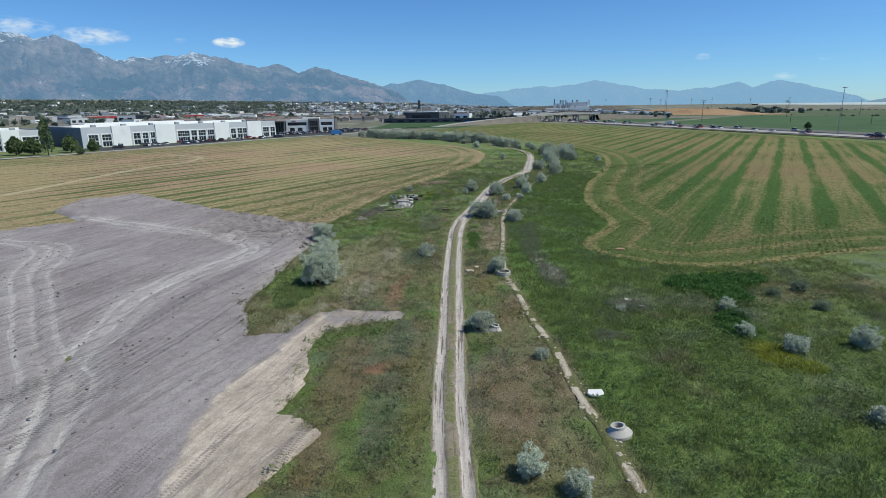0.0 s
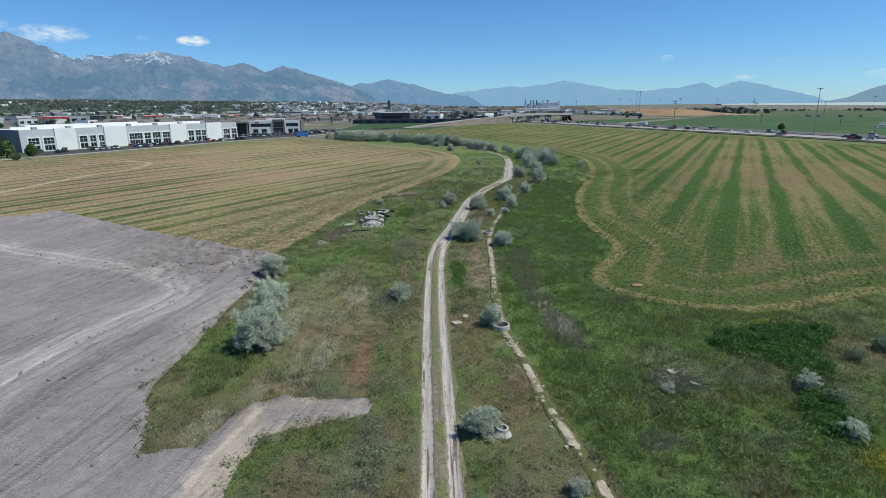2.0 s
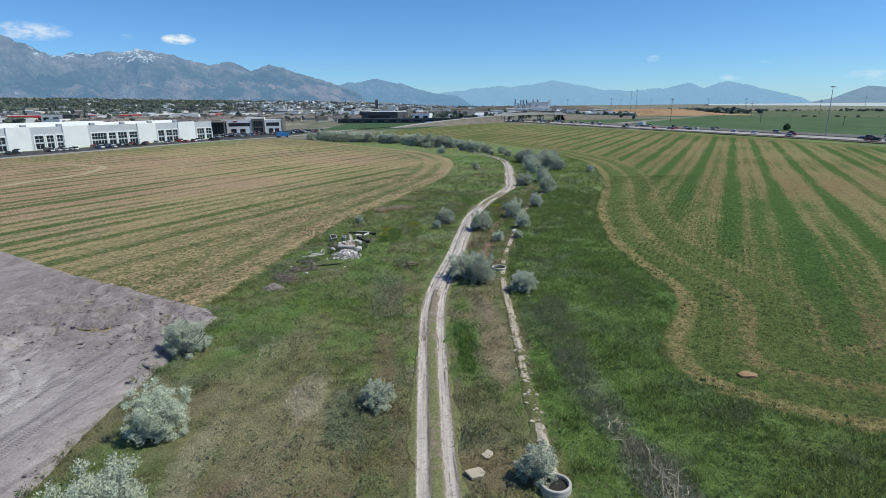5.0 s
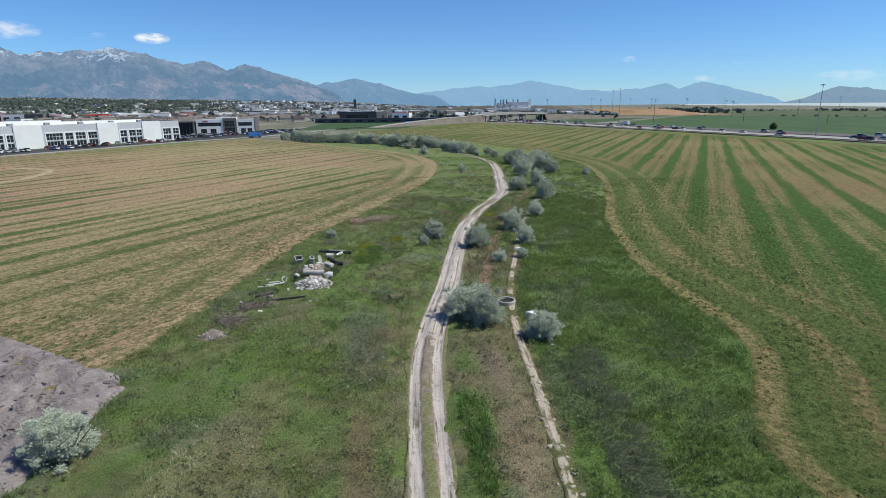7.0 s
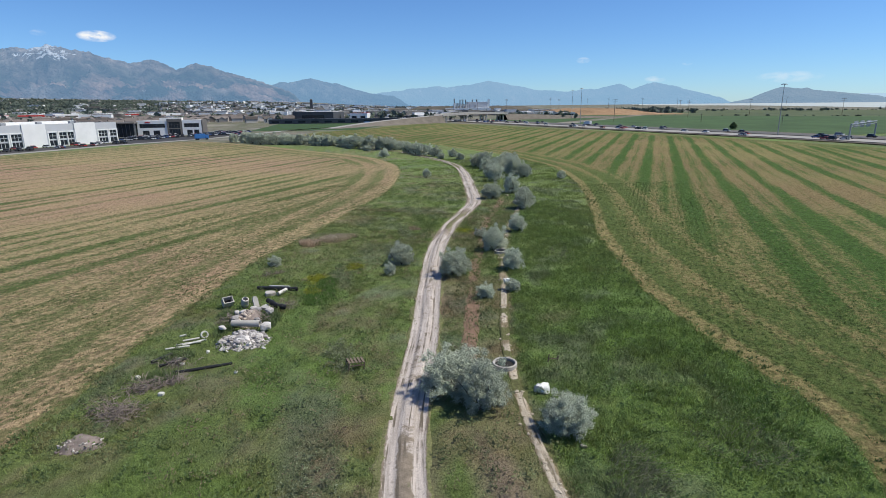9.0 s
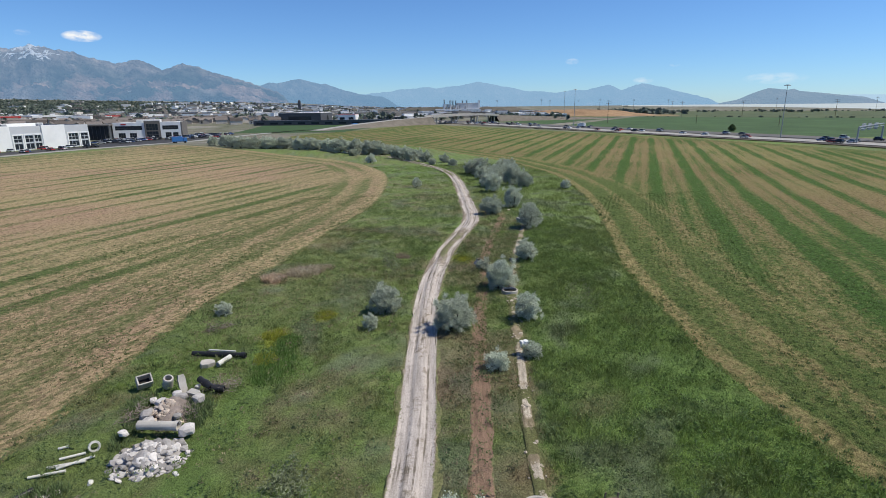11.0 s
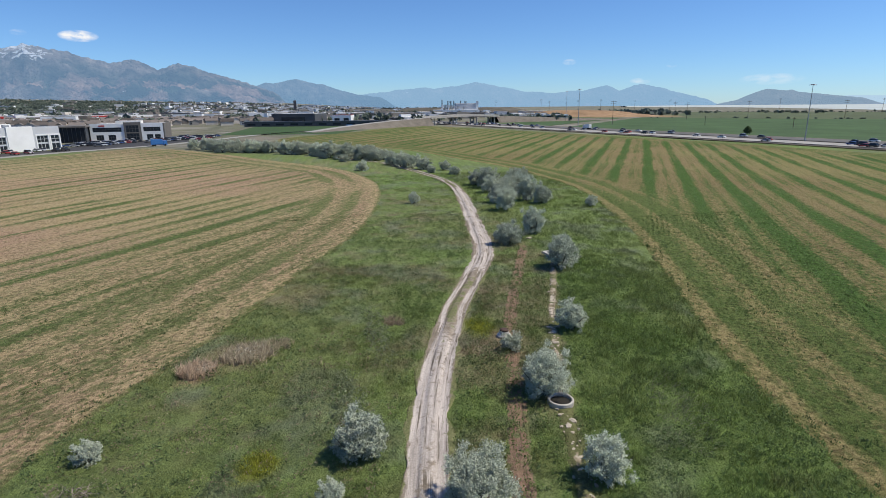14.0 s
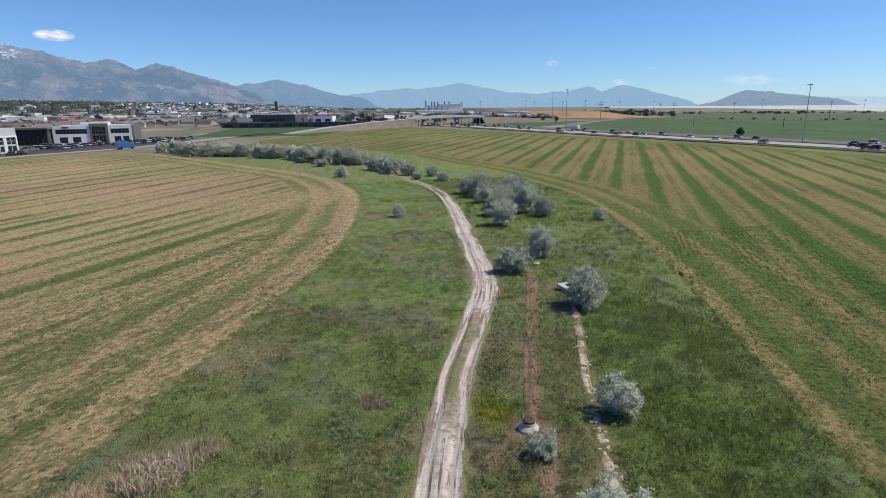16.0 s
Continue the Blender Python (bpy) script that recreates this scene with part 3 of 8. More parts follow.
def m_lot():
    k = Mat("graded_grey_soil", 0.95, spec=0.1)
    grey = k.ramp(k.noise(0.09, 6, distort=0.6), [(0.3, (0.245, 0.214, 0.213)), (0.55, (0.292, 0.260, 0.257)), (0.75, (0.335, 0.302, 0.296))])
    streak = k.noise(1.0, 5, k.mapped((0.75, 0.035, 1), -15), rough=0.65)
    grey = k.vary(grey, streak, 0.24)
    grey = k.vary(grey, k.noise(1.1, 7, rough=0.75), 0.22)
    buff = k.ramp(k.noise(0.7, 6, rough=0.7), [(0.3, (0.325, 0.27, 0.22)), (0.7, (0.485, 0.41, 0.345))])
    buff = k.vary(buff, k.noise(1.0, 4, k.mapped((0.9, 0.05, 1), -15)), 0.5)
    tn = k.step(k.math("ADD", k.attr("tan"), k.math("MULTIPLY", k.math("SUBTRACT", k.noise(0.35, 7, rough=0.7), 0.5), 1.6)), 0.35, 0.8)
    c = k.mix(tn, grey, buff)
    lane_v = k.t.nodes.new("ShaderNodeCombineXYZ")
    k.put(lane_v.inputs[0], k.math("MULTIPLY", k.attr("off"), 2.6))
    k.put(lane_v.inputs[1], k.noise(0.05, 2))
    lines = k.step(k.noise(1.0, 5, lane_v.outputs[0], rough=0.7), 0.40, 0.56)
    off = k.math("ADD", k.attr("off"), k.math("MULTIPLY", k.math("SUBTRACT", k.noise(0.4, 5), 0.5), 0.9))
    lane = k.math("MAXIMUM", k.step(k.math("ABSOLUTE", k.math("SUBTRACT", off, 0.85)), 0.42, 0.12), k.math("MULTIPLY", k.step(k.math("ABSOLUTE", k.math("SUBTRACT", off, 1.9)), 0.24, 0.06), 0.7))
    lane = k.math("MAXIMUM", lane, k.math("MULTIPLY", k.step(off, 2.6, 1.4), 0.4))
    wear = k.math("MULTIPLY", k.math("MULTIPLY", k.attr("track"), lane), k.math("ADD", k.math("MULTIPLY", lines, 0.45), k.math("MULTIPLY_ADD", k.noise(0.9, 6, rough=0.7), 0.6)), True)
    c = k.mix(wear, c, (0.475, 0.44, 0.425))
    fresh = k.math("MULTIPLY", k.attr("fresh"), k.step(k.noise(0.8, 6, rough=0.75), 0.4, 0.62))
    c = k.mix(k.math("MULTIPLY", fresh, 0.7), c, (0.19, 0.163, 0.158))
    fine = k.step(k.noise(1.0, 6, k.mapped((1.5, 0.16, 1), -22), rough=0.75), 0.54, 0.60)
    c = k.mix(k.math("MULTIPLY", fine, 0.5), c, (0.17, 0.145, 0.14))
    c = k.vary(c, k.noise(2.6, 7, rough=0.8), 0.2)
    c = k.vary(c, k.noise(7.0, 6, rough=0.8), 0.28)
    lugs = None
    for turn, sc, seed in ((-11, 1.3, 0.0), (-19, 1.6, 7.0)):
        wave = k.t.nodes.new("ShaderNodeTexWave")
        wave.bands_direction = "Y"
        wave.inputs["Scale"].default_value, wave.inputs["Distortion"].default_value, wave.inputs["Detail"].default_value = sc, 2.6, 3.0
        k.t.links.new(k.mapped((1, 1, 1), turn), wave.inputs["Vector"])
        lane = k.step(k.noise(1.0, 2, k.mapped((1.1, 0.02, 1), turn + seed)), 0.60, 0.65)
        one = k.math("MULTIPLY", wave.outputs["Fac"], lane)
        lugs = one if lugs is None else k.math("ADD", lugs, one)
    c = k.mix(k.math("MULTIPLY", lugs, 0.34, True), c, (0.12, 0.11, 0.105))
    k.bump(k.math("ADD", k.math("ADD", k.math("MULTIPLY", lugs, 0.7), k.math("MULTIPLY", streak, 0.9)), k.math("MULTIPLY", k.noise(3.0, 7, rough=0.75), 1.6)), 0.85, 0.10)
    return k.done(c)


def m_track(name, pale, dirt, growth):
    """Earth of a farm track: pale worn ruts (attribute 'rut'), loose dirt, growth in between."""
    k = Mat(name, 0.95, spec=0.15)
    n = k.math("ADD", k.math("MULTIPLY", k.math("SUBTRACT", k.noise(1.2, 7, rough=0.8), 0.5), 2.3), k.math("MULTIPLY", k.math("SUBTRACT", k.noise(0.3, 3), 0.5), 1.1))
    r = k.step(k.math("ADD", k.attr("rut"), n), 0.30, 0.66)
    d = k.vary(dirt, k.noise(2.0, 6), 0.35)
    run = k.t.nodes.new("ShaderNodeCombineXYZ")
    k.t.links.new(k.attr("across"), run.inputs[0])
    k.t.links.new(k.attr("along"), run.inputs[1])
    sv = k.t.nodes.new("ShaderNodeMapping")
    sv.inputs["Scale"].default_value = (3.2, 0.16, 1)
    k.t.links.new(run.outputs[0], sv.inputs[0])
    w = k.vary(pale, k.noise(1.0, 6, sv.outputs[0], rough=0.65), 0.5)
    w = k.mix(k.step(k.noise(2.6, 5), 0.56, 0.7), w, tuple(c * 0.72 for c in pale))
    c = k.mix(r, d, w)
    s2 = k.t.nodes.new("ShaderNodeMapping")
    s2.inputs["Scale"].default_value = (4.2, 0.10, 1)
    k.t.links.new(run.outputs[0], s2.inputs[0])
    groove = k.step(k.noise(1.0, 5, s2.outputs[0], rough=0.6), 0.54, 0.60)
    c = k.mix(k.math("MULTIPLY", groove, k.step(k.noise(0.5, 4), 0.35, 0.6)), c, tuple(v * 0.62 for v in dirt))
    g = k.step(k.math("ADD", k.attr("grow"), n), 0.45, 0.7)
    c = k.mix(g, c, k.vary(growth, k.noise(6.0, 5), 0.5))
    c = k.vary(c, k.noise(13.0, 4, rough=0.7), 0.28)
    k.bump(k.noise(6.0, 6, rough=0.7), 0.8, 0.07)
    return k.done(c)


def m_blade():
    k = Mat("weed_leaves", 0.8, spec=0.12)
    return soft_leaf(k, k.attr("col", "Color"), 0.5, 0.75, 0.38)


def soft_leaf(k, c, own, up_by, through_by):
    """Leaf shading: normals eased upwards, some light passing through."""
    g = k.t.nodes.new("ShaderNodeNewGeometry")
    up = k.t.nodes.new("ShaderNodeVectorMath")
    up.operation = "MULTIPLY_ADD"
    k.t.links.new(g.outputs["Normal"], up.inputs[0])
    up.inputs[1].default_value, up.inputs[2].default_value = (own, own, own), (0, 0, up_by)
    nm = k.t.nodes.new("ShaderNodeVectorMath")
    nm.operation = "NORMALIZE"
    k.t.links.new(up.outputs[0], nm.inputs[0])
    k.t.links.new(nm.outputs[0], k.b.inputs["Normal"])
    k.put(k.b.inputs["Base Color"], c)
    tr = k.t.nodes.new("ShaderNodeBsdfTranslucent")
    k.t.links.new(c, tr.inputs["Color"])
    ms = k.t.nodes.new("ShaderNodeMixShader")
    ms.inputs[0].default_value = through_by
    k.t.links.new(k.b.outputs[0], ms.inputs[1])
    k.t.links.new(tr.outputs[0], ms.inputs[2])
    k.t.links.new(ms.outputs[0], k.t.nodes["Material Output"].inputs["Surface"])
    return k.m


def m_leaf(name, a, b):
    k = Mat(name, 0.75, spec=0.1)
    g = k.t.nodes.new("ShaderNodeNewGeometry")
    c = k.mix(g.outputs["Random Per Island"], a, b)
    c = k.vary(c, k.random(), 0.10)
    return soft_leaf(k, c, 0.7, 0.45, 0.15)


def m_mountain(name, haze, amount, snow, low, rocky):
    """Far range: scrub below, rock and old snow above; distance haze is mixed in as an even blue glow."""
    k = Mat(name, 1.0, spec=0.0)
    h = k.attr("up")
    n = k.noise(0.004, 8, rough=0.65)
    c = k.mix(k.step(k.math("ADD", h, k.math("MULTIPLY", k.math("SUBTRACT", n, 0.5), 0.9)), 0.25, 0.62), low, rocky)
    c = k.mix(k.step(k.noise(0.0022, 6), 0.52, 0.66), c, tuple(v * 1.22 for v in rocky))
    scree = k.math("MULTIPLY", k.step(h, 0.55, 0.25), k.step(k.noise(0.0034, 7, rough=0.65), 0.50, 0.58))
    c = k.mix(scree, c, (rocky[0] * 1.15, rocky[1] * 0.95, rocky[2] * 0.85))
    c = k.vary(c, k.noise(0.006, 9, rough=0.7), 0.95)
    c = k.vary(c, k.noise(1.0, 5, k.mapped((0.012, 0.0026, 0.004), 22), rough=0.65), 0.7)
    c = k.vary(c, k.noise(0.03, 5, rough=0.6), 0.25)
    k.bump(k.noise(0.009, 9, rough=0.65), 1.0, 130.0)
    sn = k.math("MULTIPLY", k.step(k.math("ADD", k.attr("snow"), k.math("MULTIPLY", k.math("SUBTRACT", k.noise(0.014, 7, rough=0.7, distort=0.8), 0.5), 3.6)), 0.66, 0.74), snow)
    c = k.mix(sn, c, (0.95, 0.95, 0.97))
    k.put(k.b.inputs["Base Color"], c)
    # painted haze: one flat blue emission over the whole range
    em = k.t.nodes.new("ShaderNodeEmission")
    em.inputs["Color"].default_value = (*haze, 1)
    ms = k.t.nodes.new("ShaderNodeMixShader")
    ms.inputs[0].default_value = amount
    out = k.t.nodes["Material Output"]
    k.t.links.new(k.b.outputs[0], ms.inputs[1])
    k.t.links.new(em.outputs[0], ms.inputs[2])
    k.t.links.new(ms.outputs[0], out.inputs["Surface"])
    return k.m


M_GROUND = m_ground()
M_FIELD_L = m_field("mown_hay_field", 8.8, 0.06, 14.0, 5.8, 0.6, (0.298, 0.234, 0.130), (0.080, 0.112, 0.036), (0.305, 0.206, 0.138), -0.07, 0.36, 0.65, 0.7, 0.0, 0.62)
M_FIELD_R = m_field("mown_green_field", 9.0, 0.10, 13.0, 5.6, 0.0, (0.192, 0.166, 0.072), (0.054, 0.098, 0.022), (0.188, 0.142, 0.070), 0.05, 0.12, 0.45, 0.85, 0.24, 0.42)
M_LOT = m_lot()
M_ROAD = m_track("pale_track_earth", (0.43, 0.382, 0.347), (0.23, 0.192, 0.15), (0.155, 0.16, 0.075))
M_TRENCH = m_track("buff_trench_spoil", (0.43, 0.375, 0.305), (0.22, 0.18, 0.12), (0.11, 0.115, 0.05))
M_RED = m_track("reddish_trench_earth", (0.225, 0.148, 0.105), (0.17, 0.122, 0.085), (0.13, 0.14, 0.065))
M_BLADE = m_blade()
M_OLIVE = m_leaf("silver_leaves", (0.33, 0.372, 0.285), (0.50, 0.54, 0.43))
M_SHRUB = m_leaf("green_shrub_leaves", (0.14, 0.18, 0.11), (0.24, 0.285, 0.185))
M_DARKLEAF = m_leaf("dark_leaves", (0.035, 0.06, 0.022), (0.075, 0.11, 0.04))
# far leaves lightened and blued: distance haze put into their base colour
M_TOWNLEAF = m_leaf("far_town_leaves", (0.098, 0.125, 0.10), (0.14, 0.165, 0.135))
M_BARK = plain("grey_brown_bark", (0.10, 0.085, 0.07), 0.95, 0.3, 6, bump=0.5)
M_CONC = plain("weathered_concrete", (0.43, 0.405, 0.37), 0.9, 0.16, 1.5, grime=0.2)
M_CONC2 = plain("pale_concrete_rubble", (0.41, 0.38, 0.35), 0.95, 0.25, 2.0, each=0.3)
M_TANSTONE = plain("tan_stone", (0.43, 0.375, 0.29), 0.95, 0.2, 2.0)
M_WHITE = plain("white_painted_panel", (0.78, 0.78, 0.77), 0.7, 0.05, 0.25, grime=0.05, bump=0)
M_GREYP = plain("grey_painted_panel", (0.50, 0.515, 0.54), 0.7, 0.06, 0.25, grime=0.05, bump=0)
M_DARKP = plain("charcoal_panel", (0.075, 0.078, 0.085), 0.6, 0.1, 0.3, grime=0, bump=0)
M_STONEP = plain("taupe_stone_panel", (0.16, 0.145, 0.13), 0.8, 0.15, 0.5, bump=0)
M_ROOFW = plain("white_roof_membrane", (0.62, 0.61, 0.59), 0.85, 0.12, 0.1, bump=0)
M_ROOFB = plain("brown_shingle_roof", (0.15, 0.13, 0.118), 0.9, 0.2, 0.8, bump=0, each=0.3)
M_TAUPE = plain("tan_siding", (0.42, 0.385, 0.34), 0.85, 0.1, 0.5, bump=0, each=0.35)
M_RED_P = plain("red_metal_cladding", (0.42, 0.045, 0.04), 0.6, 0.1, 0.2, bump=0)
M_GLASSD = plain("dark_window_glass", (0.024, 0.030, 0.038), 0.16, 0.15, 0.4, grime=0, spec=0.35, bump=0)
M_ASPHALT = plain("asphalt", (0.055, 0.055, 0.057), 0.9, 0.15, 0.6, bump=0)
M_HWAY = plain("pale_concrete_carriageway", (0.34, 0.325, 0.30), 0.9, 0.1, 0.15, bump=0)
M_HWAY2 = plain("worn_grey_carriageway", (0.13, 0.125, 0.12), 0.9, 0.1, 0.15, bump=0)
M_SLATE = plain("slate_grey_panel", (0.17, 0.19, 0.225), 0.7, 0.08, 0.25, grime=0.05, bump=0)
M_VERGE = plain("dry_gravel_verge", (0.17, 0.15, 0.125), 0.95, 0.25, 0.3, bump=0)
M_STEEL = plain("galvanised_steel", (0.33, 0.34, 0.35), 0.5, 0.1, 3, metal=0.6, bump=0)
M_WOOD = plain("weathered_wood", (0.16, 0.125, 0.095), 0.9, 0.25, 3, bump=0.3)
M_BLACKP = plain("black_plastic_pipe", (0.022, 0.022, 0.024), 0.45, 0.2, 3, grime=0)
M_PVC = plain("white_plastic_pipe", (0.78, 0.77, 0.74), 0.5, 0.06, 3)
M_RUBBER = plain("tyre_rubber", (0.02, 0.02, 0.02), 0.9, 0.2, 5, grime=0, bump=0)
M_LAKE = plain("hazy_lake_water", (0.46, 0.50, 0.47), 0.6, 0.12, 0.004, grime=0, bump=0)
M_FARM = plain("green_farmland", (0.056, 0.100, 0.032), 0.95, 0.3, 0.03, grime=0.1, bump=0)
M_FARM2 = plain("olive_pasture", (0.085, 0.105, 0.045), 0.95, 0.3, 0.02, grime=0.1, bump=0)
M_TURF = plain("mown_turf", (0.045, 0.085, 0.026), 0.95, 0.15, 0.1, grime=0, bump=0)
M_DARKHILL = plain("dark_scrubby_earth", (0.115, 0.105, 0.085), 0.95, 0.35, 0.03, grime=0.1, bump=0)
M_HILL = plain("dry_orange_hill_earth", (0.34, 0.22, 0.125), 0.95, 0.35, 0.025, grime=0.15, bump=0)

# ---- the ground sheet ----


def axis(lo, hi, fine_lo, fine_hi, step, grow=1.16):
    a, b, s = [fine_lo], [], step
    xs = list(np.arange(fine_lo, fine_hi + 1e-6, step))
    s = step
    while xs[-1] < hi:
        s *= grow
        xs.append(min(hi, xs[-1] + s))
    s = step
    while xs[0] > lo:
        s *= grow
        xs.insert(0, max(lo, xs[0] - s))
    return np.array(xs)


def grid_faces(nx, ny):
    i = np.arange(nx - 1)[None, :] + np.arange(ny - 1)[:, None] * nx
    return np.stack([i, i + 1, i + nx + 1, i + nx], -1).reshape(-1, 4)


gx, gy = axis(-4900, 4900, -36, 66, 0.8), axis(-1500, 4900, 14, 250, 0.8)
GX, GY = [a.ravel() for a in np.meshgrid(gx, gy)]
gz = zg(GX, GY)
near = smooth(300, 180, np.hypot(GX - 10, GY - 110))
droad, dtrench, dred = line_dist(GX, GY, ROAD), line_dist(GX, GY, TRENCH), line_dist(GX, GY, REDSTRIP)
dfl, dfr, dlot = poly_dist(GX, GY, FIELD_L), poly_dist(GX, GY, FIELD_R), poly_dist(GX, GY, LOT)
covered = np.maximum.reduce([smooth(1.35, 0.8, droad), smooth(-0.3, 1.5, dfl), smooth(-0.3, 1.5, dfr), smooth(-0.3, 1.5, dlot)])
level = np.maximum(smooth(2.0, 0.8, dtrench), smooth(2.0, 0.9, dred))
gz = gz + near * (1 - covered) * (1 - 0.9 * level) * ((fbm(GX, GY, 7, 41) - 0.5) * 0.35 + (fbm(GX, GY, 1.7, 43) - 0.5) * 0.22) - 0.25 * covered
ground = part("ground", (np.c_[GX, GY, gz], grid_faces(len(gx), len(gy))), M_GROUND, None, smooth_shade=True)
tagged(ground, "wild grass and weed covered flat ground reaching to the horizon", "ground", kind="structure")
point_attr(ground, "col", weeds_colour(GX, GY), "FLOAT_COLOR")
point_attr(ground, "town", smooth(0, 30, GY - 0.55 * np.abs(GX) - 330) * (1 - smooth(-6, 6, dfr)))


def sheet(name, poly, step, mat, label, category, lift=0.03, relief=None, kind="structure", dips=0.14):
    """A patch of ground with its own surface, cut to an outline; its rim goes under the grass."""
    lo, hi = poly.min(0) - step, poly.max(0) + step
    xs, ys = np.arange(lo[0], hi[0] + step, step), np.arange(lo[1], hi[1] + step, step)
    X, Y = [a.ravel() for a in np.meshgrid(xs, ys)]
    d = poly_dist(X, Y, poly)
    f = grid_faces(len(xs), len(ys))
    keep = (d[f] > 0).any(1)
    f = f[keep]
    used = np.unique(f)
    remap = np.full(len(X), -1)
    remap[used] = np.arange(len(used))
    X, Y, d, f = X[used], Y[used], d[used], remap[f]
    out = d < 0
    e = 0.02
    gxd = (poly_dist(X[out] + e, Y[out], poly) - d[out]) / e
    gyd = (poly_dist(X[out], Y[out] + e, poly) - d[out]) / e
    X[out] -= gxd * d[out]
    Y[out] -= gyd * d[out]
    d = np.where(out, 0.0, d)
    Z = zg(X, Y) + lift + (relief(X, Y, d) if relief else 0) - dips * (d <= 0)
    ob = part(name, (np.c_[X, Y, Z], f), mat, None, smooth_shade=True)
    point_attr(ob, "edge", d)
    return tagged(ob, label, category, kind=kind), X, Y, d


field_left = sheet("hay_field", FIELD_L, 1.5, M_FIELD_L, "mown hay field with tan and green swath stripes", "field",
                   relief=lambda x, y, d: (fbm(x, y, 5, 51) - 0.5) * 0.10)[0]
field_right = sheet("green_field", FIELD_R, 2.0, M_FIELD_R, "mown green field with tan stripes and curved headland rows", "field",
                    relief=lambda x, y, d: (fbm(x, y, 6, 53) - 0.5) * 0.10)[0]

LOT_TRACKS = [spline(p, 1.0) for p in (
    [(-20.5, 14), (-23.5, 23), (-26.5, 29.1), (-29.6, 36), (-31.6, 38.9), (-38, 46.6), (-44, 55), (-49.8, 62.3), (-53, 68), (-56, 75), (-60.5, 79.6), (-68.9, 83.6), (-80, 86)],
    [(-19, 14), (-22.9, 24.4), (-24.8, 30.8), (-28.0, 36.8), (-35, 45.2), (-44.1, 57.9), (-48.9, 64.5), (-50.8, 70), (-54.5, 77.6), (-61.5, 81.4), (-78, 84)],
    [(-19.5, 14), (-23.1, 25.4), (-25.6, 32), (-28.8, 38.6), (-30.9, 46.3), (-32.3, 55.6), (-31.1, 61.4), (-28.2, 68.4), (-26.6, 74), (-28.7, 79.1), (-35.9, 84.8), (-48.4, 92.2), (-59.3, 98), (-70, 102)],
    [(-29.8, 39.6), (-29.6, 46), (-30.6, 55), (-28.8, 64), (-25.4, 71), (-25.6, 77), (-31, 82.6), (-42, 87.6), (-58, 95)],
    [(-23.6, 28), (-24.6, 30.8), (-25.2, 33.5), (-26.0, 35.9), (-27.2, 37.8), (-30.4, 40.6), (-34, 43)])]


def lot_relief(x, y, d):
    z = (fbm(x, y, 14, 61) - 0.5) * 0.35 + (fbm(x, y, 2.0, 63) - 0.5) * 0.16
    z += 0.3 * smooth(9, 0, d) * smooth(84, 100, y) * smooth(0.25, 0.6, fbm(x, y, 3.5, 65)) * smooth(0, 1.5, d)
    z += 0.5 * (fbm(x, y, 1.1, 69) - 0.45) * smooth(12, 3, d) * smooth(74, 88, y)
    cor = smooth(76, 86, y) * smooth(-46, -34, x) * smooth(0.3, 1.6, d)
    z += cor * (0.75 * (1 - 2 * np.abs(fbm(x * 0.32 + y * 0.05, y, 1.5, 64) - 0.5)) ** 3 - 0.35 + 0.3 * (fbm(x, y, 0.8, 66) - 0.5))
    ridge = np.abs(fbm(x * 0.5 + y * 0.9, y * 0.5 - x * 0.9, 2.4, 67) - 0.5)
    z -= 0.55 * smooth(0.05, 0.0, ridge) * smooth(80, 88, y) * smooth(-44, -28, x) * smooth(0.4, 2, d)
    for ln in LOT_TRACKS:
        dd = line_dist(x, y, ln)
        z -= 0.09 * (smooth(0.5, 0.2, np.abs(dd - 0.9)))
    return z * smooth(0, 0.8, d) + 0.34 * smooth(0, 1.4, d) * smooth(52, 62, y - 0.2 * x)


lot, lx, ly, ld = sheet("dirt_lot", LOT, 0.4, M_LOT, "graded bare grey soil lot with vehicle tracks", "dirt lot", lift=0.05, relief=lot_relief)
wear, track_off = np.zeros(len(lx)), np.full(len(lx), 9.0)
for w, ln in zip((0.65, 0.55, 0.9, 0.4, 0.5), LOT_TRACKS):
    dd = line_dist(lx, ly, ln)
    wear = np.maximum(wear, w * smooth(2.6, 0.9, dd))
    track_off = np.minimum(track_off, dd)
point_attr(lot, "off", track_off)
point_attr(lot, "fresh", smooth(74, 86, ly) * smooth(-52, -34, lx) * smooth(22, 8, ld))
point_attr(lot, "track", wear)
point_attr(lot, "tan", np.maximum(smooth(-1.6, 1.2, poly_dist(lx, ly, TAN_SOIL)), 0.55 * smooth(-0.6, 0.6, poly_dist(lx, ly, TONGUE))))


